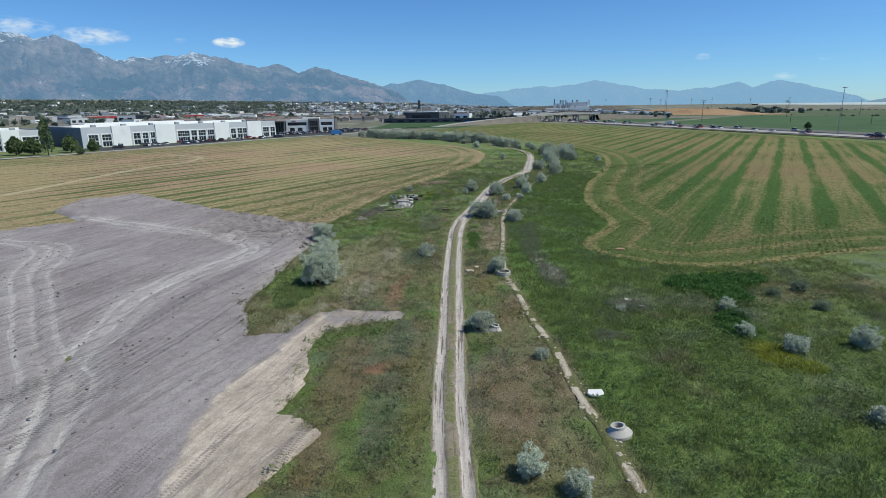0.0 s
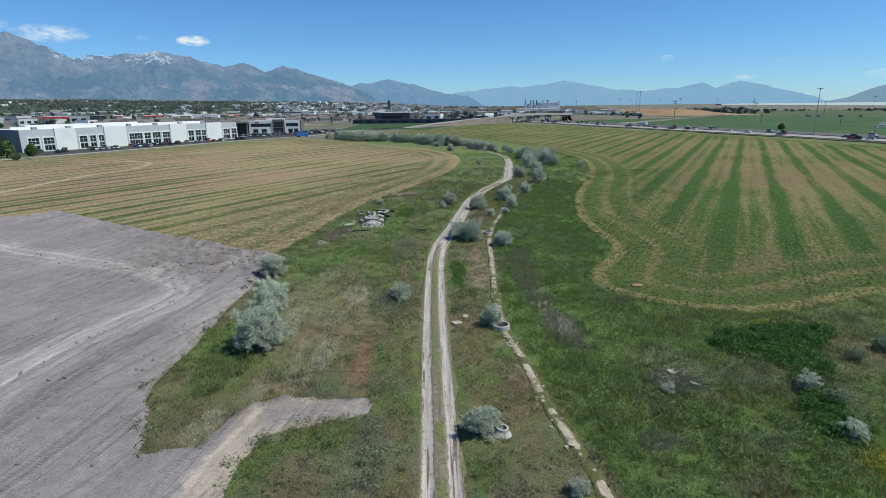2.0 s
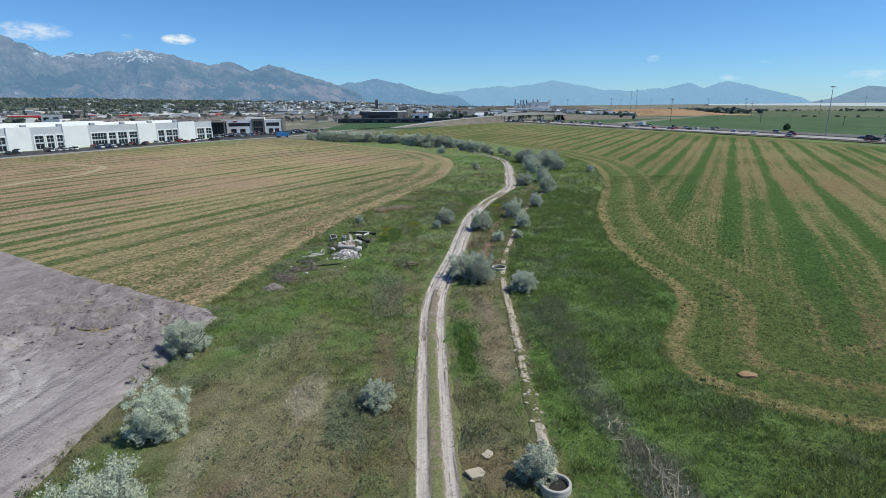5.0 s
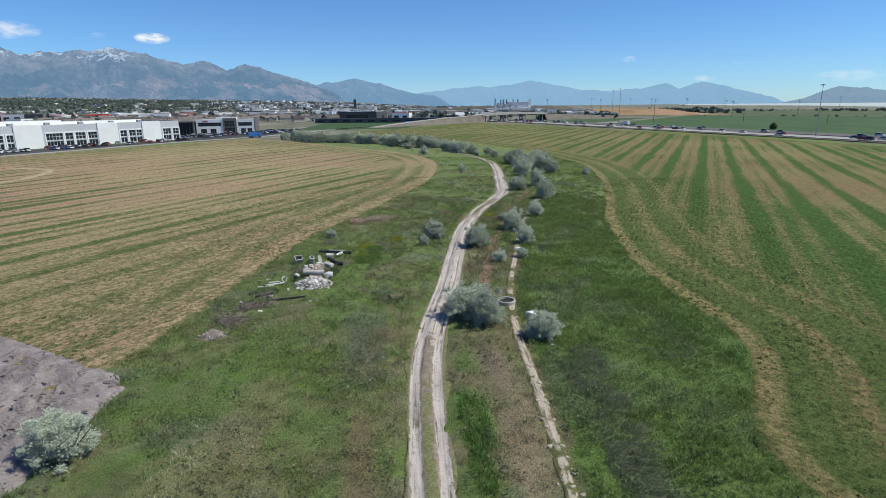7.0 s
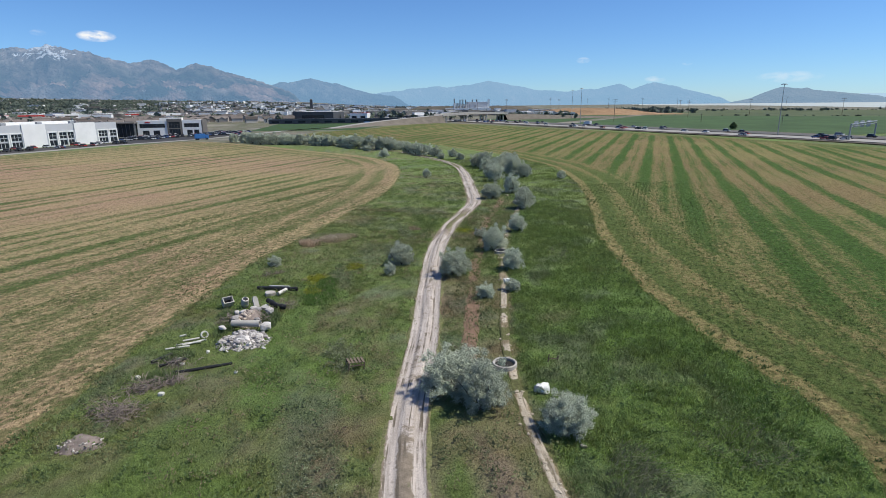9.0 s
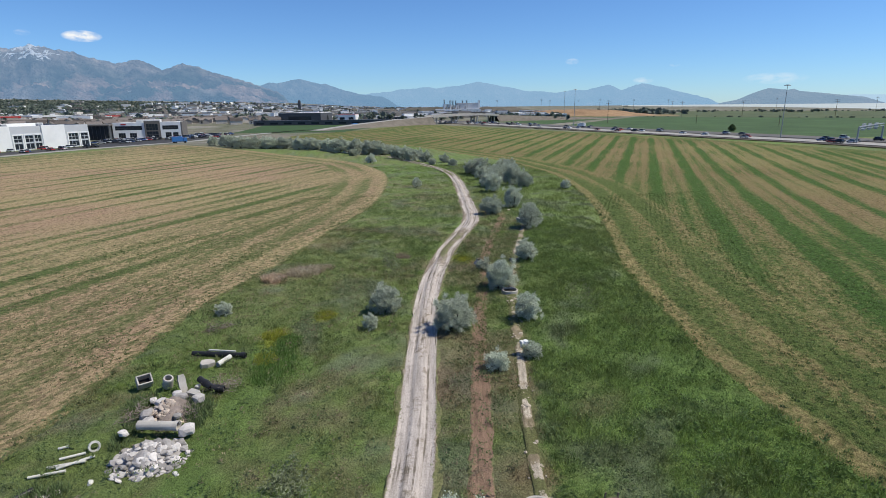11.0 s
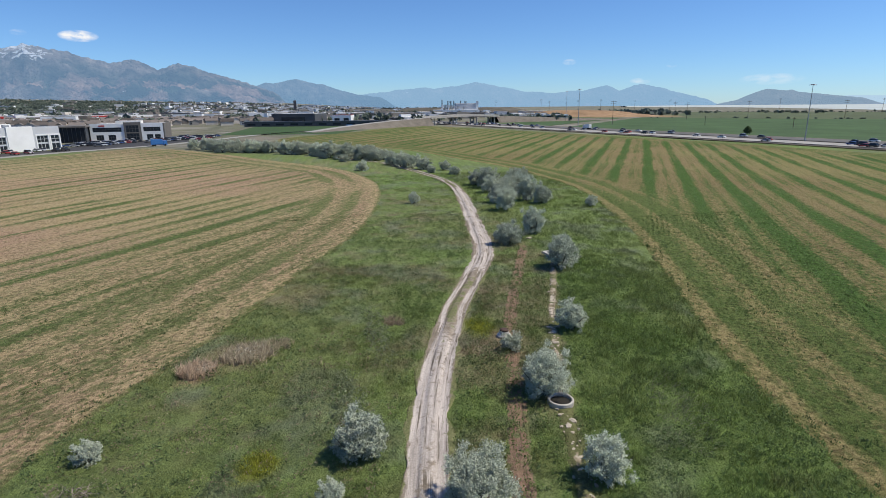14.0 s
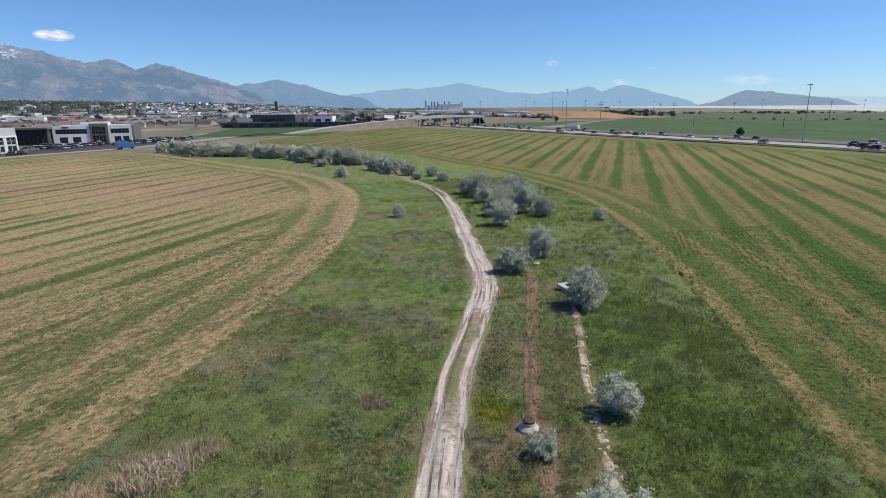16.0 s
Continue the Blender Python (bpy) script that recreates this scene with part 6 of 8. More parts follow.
def manhole_cone(x, y, r=0.85, top=0.42, h=0.75, lid=False, tilt=(0, 0)):
    t = settle("manhole_cone", x, y, "conical concrete manhole section with iron lid" if lid else "white conical concrete manhole section with open neck", "manhole", tilt=tilt, dz=-0.05,
               group="concrete manholes along the trench")
    part("cone_wall", lathe([(r, 0), (r, 0.16), (r - 0.03, 0.2), (top + 0.06, h - 0.16), (top + 0.04, h), (top - 0.08, h), (top - 0.1, h - 0.2), (top - 0.1, 0.1)], 36), M_CONC, t)
    if lid:
        part("lid_frame", lathe([(top + 0.01, h), (top + 0.01, h + 0.13), (top - 0.05, h + 0.16)], 32), M_LID, t, "rusty iron frame")
        part("lid", lathe([(top - 0.05, h + 0.15), (top - 0.09, h + 0.18), (0.01, h + 0.18)], 32), M_LID, t, "rusty iron cover")
    else:
        # dark disc in the neck, painted shade in place of depth
        part("shaft_floor", lathe([(top - 0.08, h - 0.3), (0.01, h - 0.3)], 32), M_INSIDE_SHADE, t, "dark disc standing for shade in the neck")


manhole_cone(10.4, 29.4, 0.80, 0.40, 0.62, tilt=(-6, -8))
manhole_ring(7.1, 62.5, 0.80, 0.55)
manhole_ring(11.2, 102.4, 0.88, 0.42)
manhole_ring(20.05, 133.4, 0.85, 0.40)
manhole_cone(19.9, 144.7, 0.64, 0.36, 0.55, lid=True)


def boulder(x, y, sx, sy, sz, label, seed, mat=None, turn=0, tilt=(0, 0), name="concrete_lump", group="", dz=None):
    t = settle(name, x, y, label, "concrete" if "concrete" in name or "slab" in name else "stone", turn, tilt, dz=0.3 * sz if dz is None else dz, group=group)
    part("stone_body", rock(seed, sx, sy, sz, 0.22, 2), mat or M_CONC2, t)


def broken_slab(x, y, sx, sy, sz, label, turn=0, tilt=(0, 0), dz=0.0, mat=None, group="", seed=0):
    """A slab of concrete with snapped, uneven edges."""
    r2 = np.random.default_rng(seed + 400)
    n = 11
    a = np.sort(np.linspace(0, 6.283, n, endpoint=False) + r2.uniform(-0.2, 0.2, n))
    k = 1 / np.maximum(np.abs(np.cos(a)), np.abs(np.sin(a))) * r2.uniform(0.78, 1.0, n)
    ring = np.c_[np.cos(a) * k * sx / 2, np.sin(a) * k * sy / 2]
    lo = np.c_[ring * r2.uniform(0.93, 1.0, (n, 1)), np.zeros(n)]
    hi = np.c_[ring, np.full(n, sz * 0.85)]
    tp = np.c_[ring * 0.95, np.full(n, sz)]
    v = np.vstack([lo, hi, tp])
    f = [tuple(range(n - 1, -1, -1)), tuple(range(2 * n, 3 * n))]
    for b in (0, n):
        f += [(b + i, b + (i + 1) % n, b + n + (i + 1) % n, b + n + i) for i in range(n)]
    t = settle("concrete_slab", x, y, label, "slab", turn, tilt, dz, group)
    part("slab_body", (v, f), mat or M_CONC, t)


broken_slab(10.2, 33.9, 1.15, 0.75, 0.16, "white broken concrete slab lying tilted on weeds", -20, (12, -6), 0.18, M_PVC, seed=1)
manhole_cone(4.45, 45.6, 0.62, 0.36, 0.6, tilt=(0, 6))
broken_slab(3.2, 64.1, 1.1, 0.8, 0.14, "flat tan stone slab on bare earth", 15, (2, 3), 0.02, M_TANSTONE, seed=2)
broken_slab(4.1, 65.7, 0.75, 0.6, 0.13, "flat tan stone slab on bare earth", 40, (2, -3), 0.02, M_TANSTONE, seed=3)
broken_slab(18.4, 52.4, 0.95, 0.6, 0.16, "white broken concrete slab among tall reeds", 20, (8, 6), 0.22, seed=4)
broken_slab(19.2, 50.4, 0.8, 0.45, 0.14, "white broken concrete slab among tall reeds", -30, (-10, 5), 0.22, seed=5)
boulder(7.6, 25.2, 0.22, 0.18, 0.18, "small white stone by a silver bush", 7)
boulder(13.0, 43.0, 0.16, 0.14, 0.14, "small white stone in the weeds", 8)
boulder(12.6, 92.2, 0.2, 0.18, 0.16, "small white stone under a silver bush", 9)

BOXY = settle("plastic_bag", 12.5, 98.3, "crumpled white plastic sack lying by a silver bush", "bag", 25, (0, 8), 0.3)
part("bag_body", rock(33, 0.55, 0.45, 0.42, 0.3, 3), M_PVC, BOXY)
part("bag_neck", rock(34, 0.16, 0.14, 0.14, 0.3, 2)[:1] + (rock(34, 0.16, 0.14, 0.14, 0.3, 2)[1],), M_PVC, BOXY).location = (0.45, 0.1, 0.18)
BAG = settle("plastic_bag", 16.4, 118.9, "crumpled white plastic bag caught on a bush", "bag", 10, (0, 0), 1.0)
part("bag_body", rock(31, 0.36, 0.3, 0.26, 0.4, 3), M_PVC, BAG)

# square inlet slab with a round opening
INLET = settle("inlet_slab", 33.9, 168.1, "white square concrete cover slab with a round hole", "slab", 12, (3, 0), 0.35)
ro, a4 = 0.42, np.linspace(0, 2 * np.pi, 32, endpoint=False)
sq = 1 / np.maximum(np.abs(np.cos(a4)), np.abs(np.sin(a4)))
ring_o, ring_i = np.c_[np.cos(a4) * sq * 0.95, np.sin(a4) * sq * 0.8], np.c_[np.cos(a4) * ro, np.sin(a4) * ro]
vv = np.vstack([np.c_[ring_o, np.zeros(32)], np.c_[ring_o, np.full(32, 0.24)], np.c_[ring_i, np.full(32, 0.24)], np.c_[ring_i, np.zeros(32)]])
part("slab_body", (vv, [(k * 32 + i, k * 32 + (i + 1) % 32, ((k + 1) % 4) * 32 + (i + 1) % 32, ((k + 1) % 4) * 32 + i) for k in range(4) for i in range(32)]), M_CONC, INLET)
part("shaft_wall", lathe([(0.6, -0.55), (0.6, -0.01)], 24), M_CONC, INLET, "concrete shaft below the slab")
# dark disc under the hole, shade put in as colour
part("shaft_floor", lathe([(0.44, -0.1), (0.01, -0.1)], 24), M_INSIDE_SHADE, INLET, "dark disc standing for shade in the shaft")
broken_slab(34.6, 178.2, 1.0, 0.8, 0.18, "tan stone cover beside a silver bush", 30, (0, 0), 0.05, M_TANSTONE, seed=6)

# small wooden crate in the weeds
CRATE = settle("wooden_crate", 0.7, 104.4, "broken weathered wooden crate standing in weeds", "crate", 12, (0, 4), 0.05)
for i in range(5):
    part("slat", box(-0.5 + i * 0.25, 0, 0.55, 0.16, 0.9, 0.03), M_WOOD, CRATE)
for sx in (-0.55, 0.55):
    for sy in (-0.4, 0.4):
        part("post", box(sx, sy, 0, 0.08, 0.08, 0.58), M_WOOD, CRATE)
for sy in (-0.42, 0.42):
    part("rail", box(0, sy, 0.3, 1.15, 0.03, 0.1), M_WOOD, CRATE)
STAKE = settle("wooden_stake", 14.4, 102.3, "short leaning wooden survey stakes with a rail", "stake", 5, (0, 8), -0.05)
part("post", box(0, 0, 0, 0.06, 0.06, 0.75), M_WOOD, STAKE)
part("post", box(0.8, 0.1, 0, 0.06, 0.06, 0.6), M_WOOD, STAKE)
part("rail", box(0.4, 0.05, 0.35, 0.85, 0.04, 0.05), M_WOOD, STAKE)

# ---- the rubbish heap at the field's edge ----


def mound(name, x, y, rx, ry, h, mat, label, seed):
    n = 26
    t = np.linspace(-1, 1, n)
    A, B = [q.ravel() for q in np.meshgrid(t, t)]
    k = smooth(1.0, 0.1, np.hypot(A, B) + (fbm(A * 2.5, B * 2.5, 1, seed) - 0.5) * 0.5)
    X, Y = x + A * rx, y + B * ry
    Z = zg(X, Y) - 0.25 + (h + 0.25) * k + (fbm(A * 8, B * 8, 1, seed + 1) - 0.5) * 0.25 * k
    return tagged(part(name, (np.c_[X, Y, Z], grid_faces(n, n)), mat, None), label, "mound")


M_RUBBLE = plain("grey_crushed_concrete", (0.36, 0.335, 0.32), 0.95, 0.3, 3, bump=0.6)
M_CHUNK = plain("broken_pale_concrete", (0.41, 0.385, 0.37), 0.95, 0.22, 2.5, each=0.3)
M_PINKSTONE = plain("pinkish_broken_stone", (0.45, 0.375, 0.315), 0.95, 0.22, 2.5, each=0.25)
M_OLDPVC = plain("dirty_white_plastic_pipe", (0.60, 0.585, 0.53), 0.6, 0.14, 3, grime=0.25)
M_SPOIL = plain("brown_gravel_spoil", (0.23, 0.19, 0.17), 0.95, 0.3, 3, bump=0.6)
r4 = np.random.default_rng(78)
mound("rubble_mound", -7.9, 110.9, 2.3, 2.1, 0.75, M_RUBBLE, "mound of crushed grey concrete at the field edge", 501)
mound("gravel_mound", -14.7, 98.0, 1.6, 1.1, 0.5, M_SPOIL, "low brown gravel mound in the grass", 503)
for i in range(46):
    a, q = r4.uniform(0, 6.28), r4.random() ** 0.6
    boulder(-14.7 + math.cos(a) * q * 1.25, 98.0 + math.sin(a) * q * 0.85, r4.uniform(0.06, 0.16), r4.uniform(0.05, 0.12), 0.07, "grey-brown stone on the low gravel mound", i, M_CONC2 if i % 3 else M_SPOIL,
            r4.uniform(0, 360), name="gravel_stone", group="gravel mound stones", dz=0.4 * float(smooth(1.0, 0.1, q)) + 0.03)
mound("earth_mound", -8.0, 115.8, 1.9, 2.8, 0.75, M_SPOIL, "brown earth mound under the rubble", 505)
r3 = np.random.default_rng(77)
for i in range(230):
    a, q = r3.uniform(0, 6.28), r3.random() ** 0.55
    x, y, s = -7.9 + math.cos(a) * q * 2.05, 110.9 + math.sin(a) * q * 1.9, r3.uniform(0.08, 0.24) * (1.5 if r3.random() < 0.12 else 1)
    boulder(x, y, s * r3.uniform(0.9, 1.7), s, s * r3.uniform(0.4, 0.8), "broken pale grey concrete chunk on the rubble mound", i, M_CHUNK, turn=r3.uniform(0, 360), tilt=(r3.normal(0, 22), r3.normal(0, 22)),
            group="rubble chunks", dz=0.66 * float(smooth(1.0, 0.1, q)) + 0.05, name="concrete_chunk")
for i in range(90):
    a, q = r3.uniform(0, 6.28), r3.random() ** 0.6
    s = r3.uniform(0.09, 0.27)
    boulder(-8.2 + math.cos(a) * q * 1.3, 115.6 + math.sin(a) * q * 1.7, s * r3.uniform(0.9, 1.6), s, s * 0.7, "pinkish broken stone on the earth mound", i, M_PINKSTONE, r3.uniform(0, 360), (r3.normal(0, 20), r3.normal(0, 20)),
            name="broken_stone", group="earth mound stones", dz=0.74 * float(smooth(1.0, 0.1, q)) + 0.06)
for i, (x, y, sx, sy, sz) in enumerate(((-7.6, 116.9, 0.5, 0.4, 0.4), (-6.5, 116.5, 0.45, 0.4, 0.42), (-9.2, 115.1, 0.65, 0.45, 0.4), (-8.6, 116.4, 0.6, 0.5, 0.4), (-6.4, 112.8, 0.6, 0.5, 0.5),
                                        (-8.9, 114.3, 0.5, 0.35, 0.3), (-7.3, 114.5, 0.35, 0.3, 0.25), (-9.9, 113.2, 0.4, 0.3, 0.25), (-8.0, 117.4, 0.4, 0.35, 0.3), (-7.0, 118.6, 0.25, 0.2, 0.2),
                                        (-9.4, 117.2, 0.35, 0.3, 0.25), (-8.6, 115.5, 0.45, 0.3, 0.3))):
    boulder(x, y, sx * 0.9, sy * 0.9, sz * 0.85, "large pale broken concrete block on the earth mound", 40 + i, M_CHUNK, turn=i * 47, group="rubble blocks", dz=0.5 if i < 9 else 0.3)
broken_slab(-7.1, 122.4, 1.1, 0.8, 0.35, "thick pale broken concrete slab by black pipes", 10, (6, 4), 0.05, M_CONC2, seed=8)
broken_slab(-8.0, 118.7, 0.55, 1.5, 0.3, "upright pale concrete shard on the mound", 25, (58, 0), 0.5, seed=9)
broken_slab(-6.9, 117.3, 1.0, 0.5, 0.3, "pale concrete shard lying on the mound", -35, (15, 0), 0.4, seed=10)


def pipe(name, a, b, r, mat, label, wall=0.05, za=0.0, zb=0.0, sockets=()):
    """A hollow pipe from a to b on the ground, with its bell ends."""
    p = np.array((*a, float(zg(*a)) + r + za))
    q = np.array((*b, float(zg(*b)) + r + zb))
    ln = float(np.linalg.norm(q - p))
    m = Matrix.Translation(p) @ Vector(q - p).to_track_quat("Z", "Y").to_matrix().to_4x4()
    t = thing(name, m, label, "pipe", "pipes on the rubbish heap")
    part("barrel", lathe([(r, 0), (r, ln), (r - wall, ln), (r - wall, 0)], 20, True), mat, t, smooth_shade=False)
    for s in sockets:
        z = s * ln
        part("collar", lathe([(r + 0.035, z - 0.12), (r + 0.035, z + 0.12), (r - 0.005, z + 0.12), (r - 0.005, z - 0.12)], 20, True), mat, t)
    return t


pipe("concrete_pipe", (-9.2, 113.6), (-6.9, 113.0), 0.27, M_CONC, "grey concrete pipe lying on the rubble", 0.06, 0.42, 0.42, (0.97,))
pipe("black_pipe", (-8.6, 124.6), (-4.5, 123.3), 0.2, M_BLACKP, "long black corrugated drain pipe on the grass", 0.03, 0, 0, (0.3, 0.6, 0.95))
pipe("white_pipe", (-6.3, 121.9), (-5.6, 123.1), 0.19, M_OLDPVC, "short white plastic pipe on the grass", 0.02, 0.1, 0.12)
pipe("white_pipe", (-7.4, 124.6), (-5.3, 123.85), 0.07, M_OLDPVC, "thin white plastic pipe along a black pipe", 0.02, 0.3, 0.3)
pipe("black_pipe", (-12.0, 106.2), (-8.1, 106.8), 0.11, M_BLACKP, "long black drain pipe in the grass", 0.03, -0.04, 0.02, (0.05,))
pipe("black_pipe", (-13.9, 108.0), (-12.8, 109.2), 0.13, M_BLACKP, "black drain pipe in the grass", 0.03, 0.1, 0.12)
pipe("black_pipe", (-13.2, 107.4), (-11.6, 108.3), 0.11, M_BLACKP, "black drain pipe in the grass", 0.03, 0.05, 0.05)
pipe("black_pipe", (-6.9, 118.9), (-6.0, 118.0), 0.22, M_BLACKP, "bent black drain pipe on the heap", 0.03, 0.5, 0.2, (0.5,))
pipe("black_pipe", (-6.0, 118.0), (-5.2, 117.9), 0.22, M_BLACKP, "bent black drain pipe on the heap", 0.03, 0.2, 0.05, (0.5,))
for k, (a, b) in enumerate((((-12.7, 111.8), (-11.5, 112.1)), ((-13.0, 111.1), (-11.2, 111.3)), ((-13.6, 110.4), (-11.9, 110.6)), ((-13.2, 112.9), (-12.7, 113.0)), ((-12.5, 110.9), (-10.9, 111.7)))):
    pipe("white_pipe", a, b, 0.075, M_OLDPVC, "white plastic pipe offcut in the grass", 0.015, 0.1, 0.12)
ELB = settle("pipe_fitting", -11.2, 112.5, "white round pipe fitting in the grass", "pipe fitting", 30, (70, 0), 0.3)
part("collar", lathe([(0.3, -0.1), (0.32, 0), (0.3, 0.12), (0.2, 0.12), (0.2, -0.1)], 20, True), M_OLDPVC, ELB)
for i, (x, y) in enumerate(((-12.2, 108.6), (-11.6, 108.9), (-12.5, 107.9), (-10.3, 109.4), (-6.2, 109.2), (-11.9, 103.1), (-7.6, 105.3), (-14.2, 106.0), (-11.7, 107.6))):
    boulder(x, y, r3.uniform(0.15, 0.3), r3.uniform(0.12, 0.22), r3.uniform(0.1, 0.18), "small white rubbish scrap in the grass", 70 + i, M_OLDPVC, turn=i * 33, name="rubbish_scrap", dz=0.08)
TANK = settle("concrete_box", -10.7, 119.8, "grey concrete inlet box tipped on its side", "concrete box", 28, (38, 0), 0.35)
TANK.scale = (0.72, 0.72, 0.72)
for g in (box(-0.6, 0, 0, 0.14, 1.0, 0.9, 0.02), box(0.6, 0, 0, 0.14, 1.0, 0.9, 0.02), box(0, -0.45, 0, 1.06, 0.12, 0.9), box(0, 0.45, 0, 1.06, 0.12, 0.9)):
    part("side_wall", g, M_CONC, TANK)
# floor coloured near-black for the shade within the box
part("box_floor", box(0, 0, 0.02, 1.06, 0.78, 0.1), M_INSIDE_SHADE, TANK, "box floor painted dark for shade")
TUBSEC = settle("concrete_pipe", -9.1, 119.4, "short thick concrete pipe standing tilted", "pipe", 10, (24, 10), 0.2, "pipes on the rubbish heap")
TUBSEC.scale = (0.75, 0.75, 0.65)
part("barrel", lathe([(0.45, 0), (0.45, 1.15), (0.4, 1.25), (0.3, 1.25), (0.3, 0)], 22, True), M_CONC, TUBSEC)


def brush(x, y, rx, ry, h, count, label, seed, mat):
    """A heap of dead twigs."""
    r2 = np.random.default_rng(seed)
    geos = []
    for i in range(count):
        c = np.array((r2.normal(0, rx * 0.4), r2.normal(0, ry * 0.4), abs(r2.normal(0, h * 0.35))))
        d = r2.normal(0, 1, 3) * (1, 1, 0.45)
        d /= np.linalg.norm(d)
        ln = r2.uniform(0.3, 1.0)
        m = c + d * ln * 0.5 + r2.normal(0, 0.06, 3)
        geos += [tube(c, m, 0.018, 0.014, 3, False), tube(m, m + (d + r2.normal(0, 0.3, 3)) * ln * 0.5, 0.014, 0.005, 3, False)]
    t = settle("brush_pile", x, y, label, "brush pile", dz=-0.02)
    tagged(part("tangle", merge(*geos), mat, t), kind="stuff")


M_TWIG = plain("dead_grey_twigs", (0.27, 0.225, 0.195), 0.95, 0.25, 4, bump=0)
M_STALK = plain("pale_dead_stalks", (0.50, 0.455, 0.36), 0.95, 0.2, 4, bump=0)
for i, (x, y, rx, ry, h, c) in enumerate(((-13.3, 104.2, 1.5, 0.9, 0.8, 330), (-13.7, 101.0, 1.3, 1.5, 0.7, 330), (-14.9, 101.8, 1.0, 1.2, 0.6, 180), (-11.6, 104.9, 0.9, 0.6, 0.6, 160), (-7.3, 130.1, 1.1, 0.7, 0.5, 110),
                                          (-8.2, 129.6, 0.6, 0.6, 0.5, 60), (-7.2, 115.2, 1.2, 1.0, 0.8, 150), (-5.6, 118.6, 1.2, 1.0, 0.8, 170), (-9.9, 115.6, 1.0, 1.4, 0.8, 150), (-12.2, 107.6, 1.4, 0.7, 0.5, 130))):
    brush(x, y, rx, ry, h, c, "heap of dead grey-brown twigs in the grass", 600 + i, M_TWIG)
brush(12.6, 61.2, 1.0, 2.6, 0.9, 190, "patch of flattened pale dead reed stalks", 650, M_STALK)
brush(12.0, 67.5, 0.8, 1.6, 0.7, 70, "patch of flattened pale dead reed stalks", 651, M_STALK)
brush(17.8, 51.6, 1.6, 1.2, 0.8, 120, "patch of flattened pale dead reed stalks", 652, M_STALK)
brush(-0.6, 145.2, 1.5, 1.4, 0.9, 150, "stand of pale dead weed stalks", 653, M_STALK)
brush(-3.8, 143.2, 0.9, 0.9, 0.9, 90, "stand of pale dead weed stalks", 654, M_STALK)
boulder(24.2, 73.4, 0.8, 0.55, 0.3, "small heap of orange-tan soil on the field", 91, M_HILL, name="soil_heap", dz=0.05)

# clods of the trench spoil
geos = []
for i in range(560):
    k = int(r3.integers(0, len(TRENCH) - 1))
    x, y = TRENCH[k] + r3.normal(0, 0.26, 2)
    s = r3.uniform(0.05, 0.15) * (1.7 if r3.random() < 0.12 else 1)
    g = rock(i % 40, s * 1.3, s, s * 0.8, 0.3, 1)
    geos.append(moved(g, Matrix.Translation((x, y, float(zg(x, y)) + 0.05)) @ Matrix.Rotation(r3.uniform(0, 6.28), 4, "Z")))
clods = part("spoil_clods", merge(*geos), M_TRENCH)
tagged(clods, "pale dry clods of trench spoil", "clods", kind="stuff")
point_attr(clods, "rut", np.ones(len(clods.data.vertices)))
point_attr(clods, "grow", np.zeros(len(clods.data.vertices)))

# clods of freshly turned soil at the corner of the lot
M_CLOD = plain("dark_turned_soil", (0.20, 0.172, 0.165), 0.95, 0.3, 3, bump=0.5)
geos = []
for i in range(620):
    a = r4.random()
    x, y = -17.5 - 24 * a ** 1.4 + r4.normal(0, 1.2), 82 + 9 * a + r4.normal(0, 3.2)
    if float(poly_dist(np.array([x]), np.array([y]), LOT)[0]) < 0.4:
        continue
    s = r4.uniform(0.04, 0.14) * (1.8 if r4.random() < 0.06 else 1)
    g = rock(i % 40, s * r4.uniform(1.2, 2.6), s, s * 0.75, 0.3, 1)
    geos.append(moved(g, Matrix.Translation((x, y, float(zg(x, y)) + 0.36)) @ Matrix.Rotation(r4.normal(0.25, 0.5), 4, "Z")))
for i in range(700):
    x, y = r4.uniform(-62, -16), r4.uniform(24, 96)
    if float(poly_dist(np.array([x]), np.array([y]), LOT)[0]) < 0.5:
        continue
    s = r4.uniform(0.05, 0.13)
    g = rock(i % 40, s * 1.4, s, s * 0.8, 0.3, 1)
    geos.append(moved(g, Matrix.Translation((x, y, float(zg(x, y)) + (0.38 if y - 0.2 * x > 60 else 0.08))) @ Matrix.Rotation(r4.uniform(0, 6.28), 4, "Z")))
tagged(part("soil_clods", merge(*geos), M_CLOD), "dark clods of turned soil on the graded lot", "clods", kind="stuff")

# ---- vehicles, poles, overpass ----
CAR_COLOURS = {"white": (0.75, 0.75, 0.74), "silver": (0.42, 0.43, 0.44), "black": (0.02, 0.02, 0.022), "dark grey": (0.08, 0.085, 0.09), "red": (0.35, 0.03, 0.03), "blue": (0.04, 0.09, 0.25)}


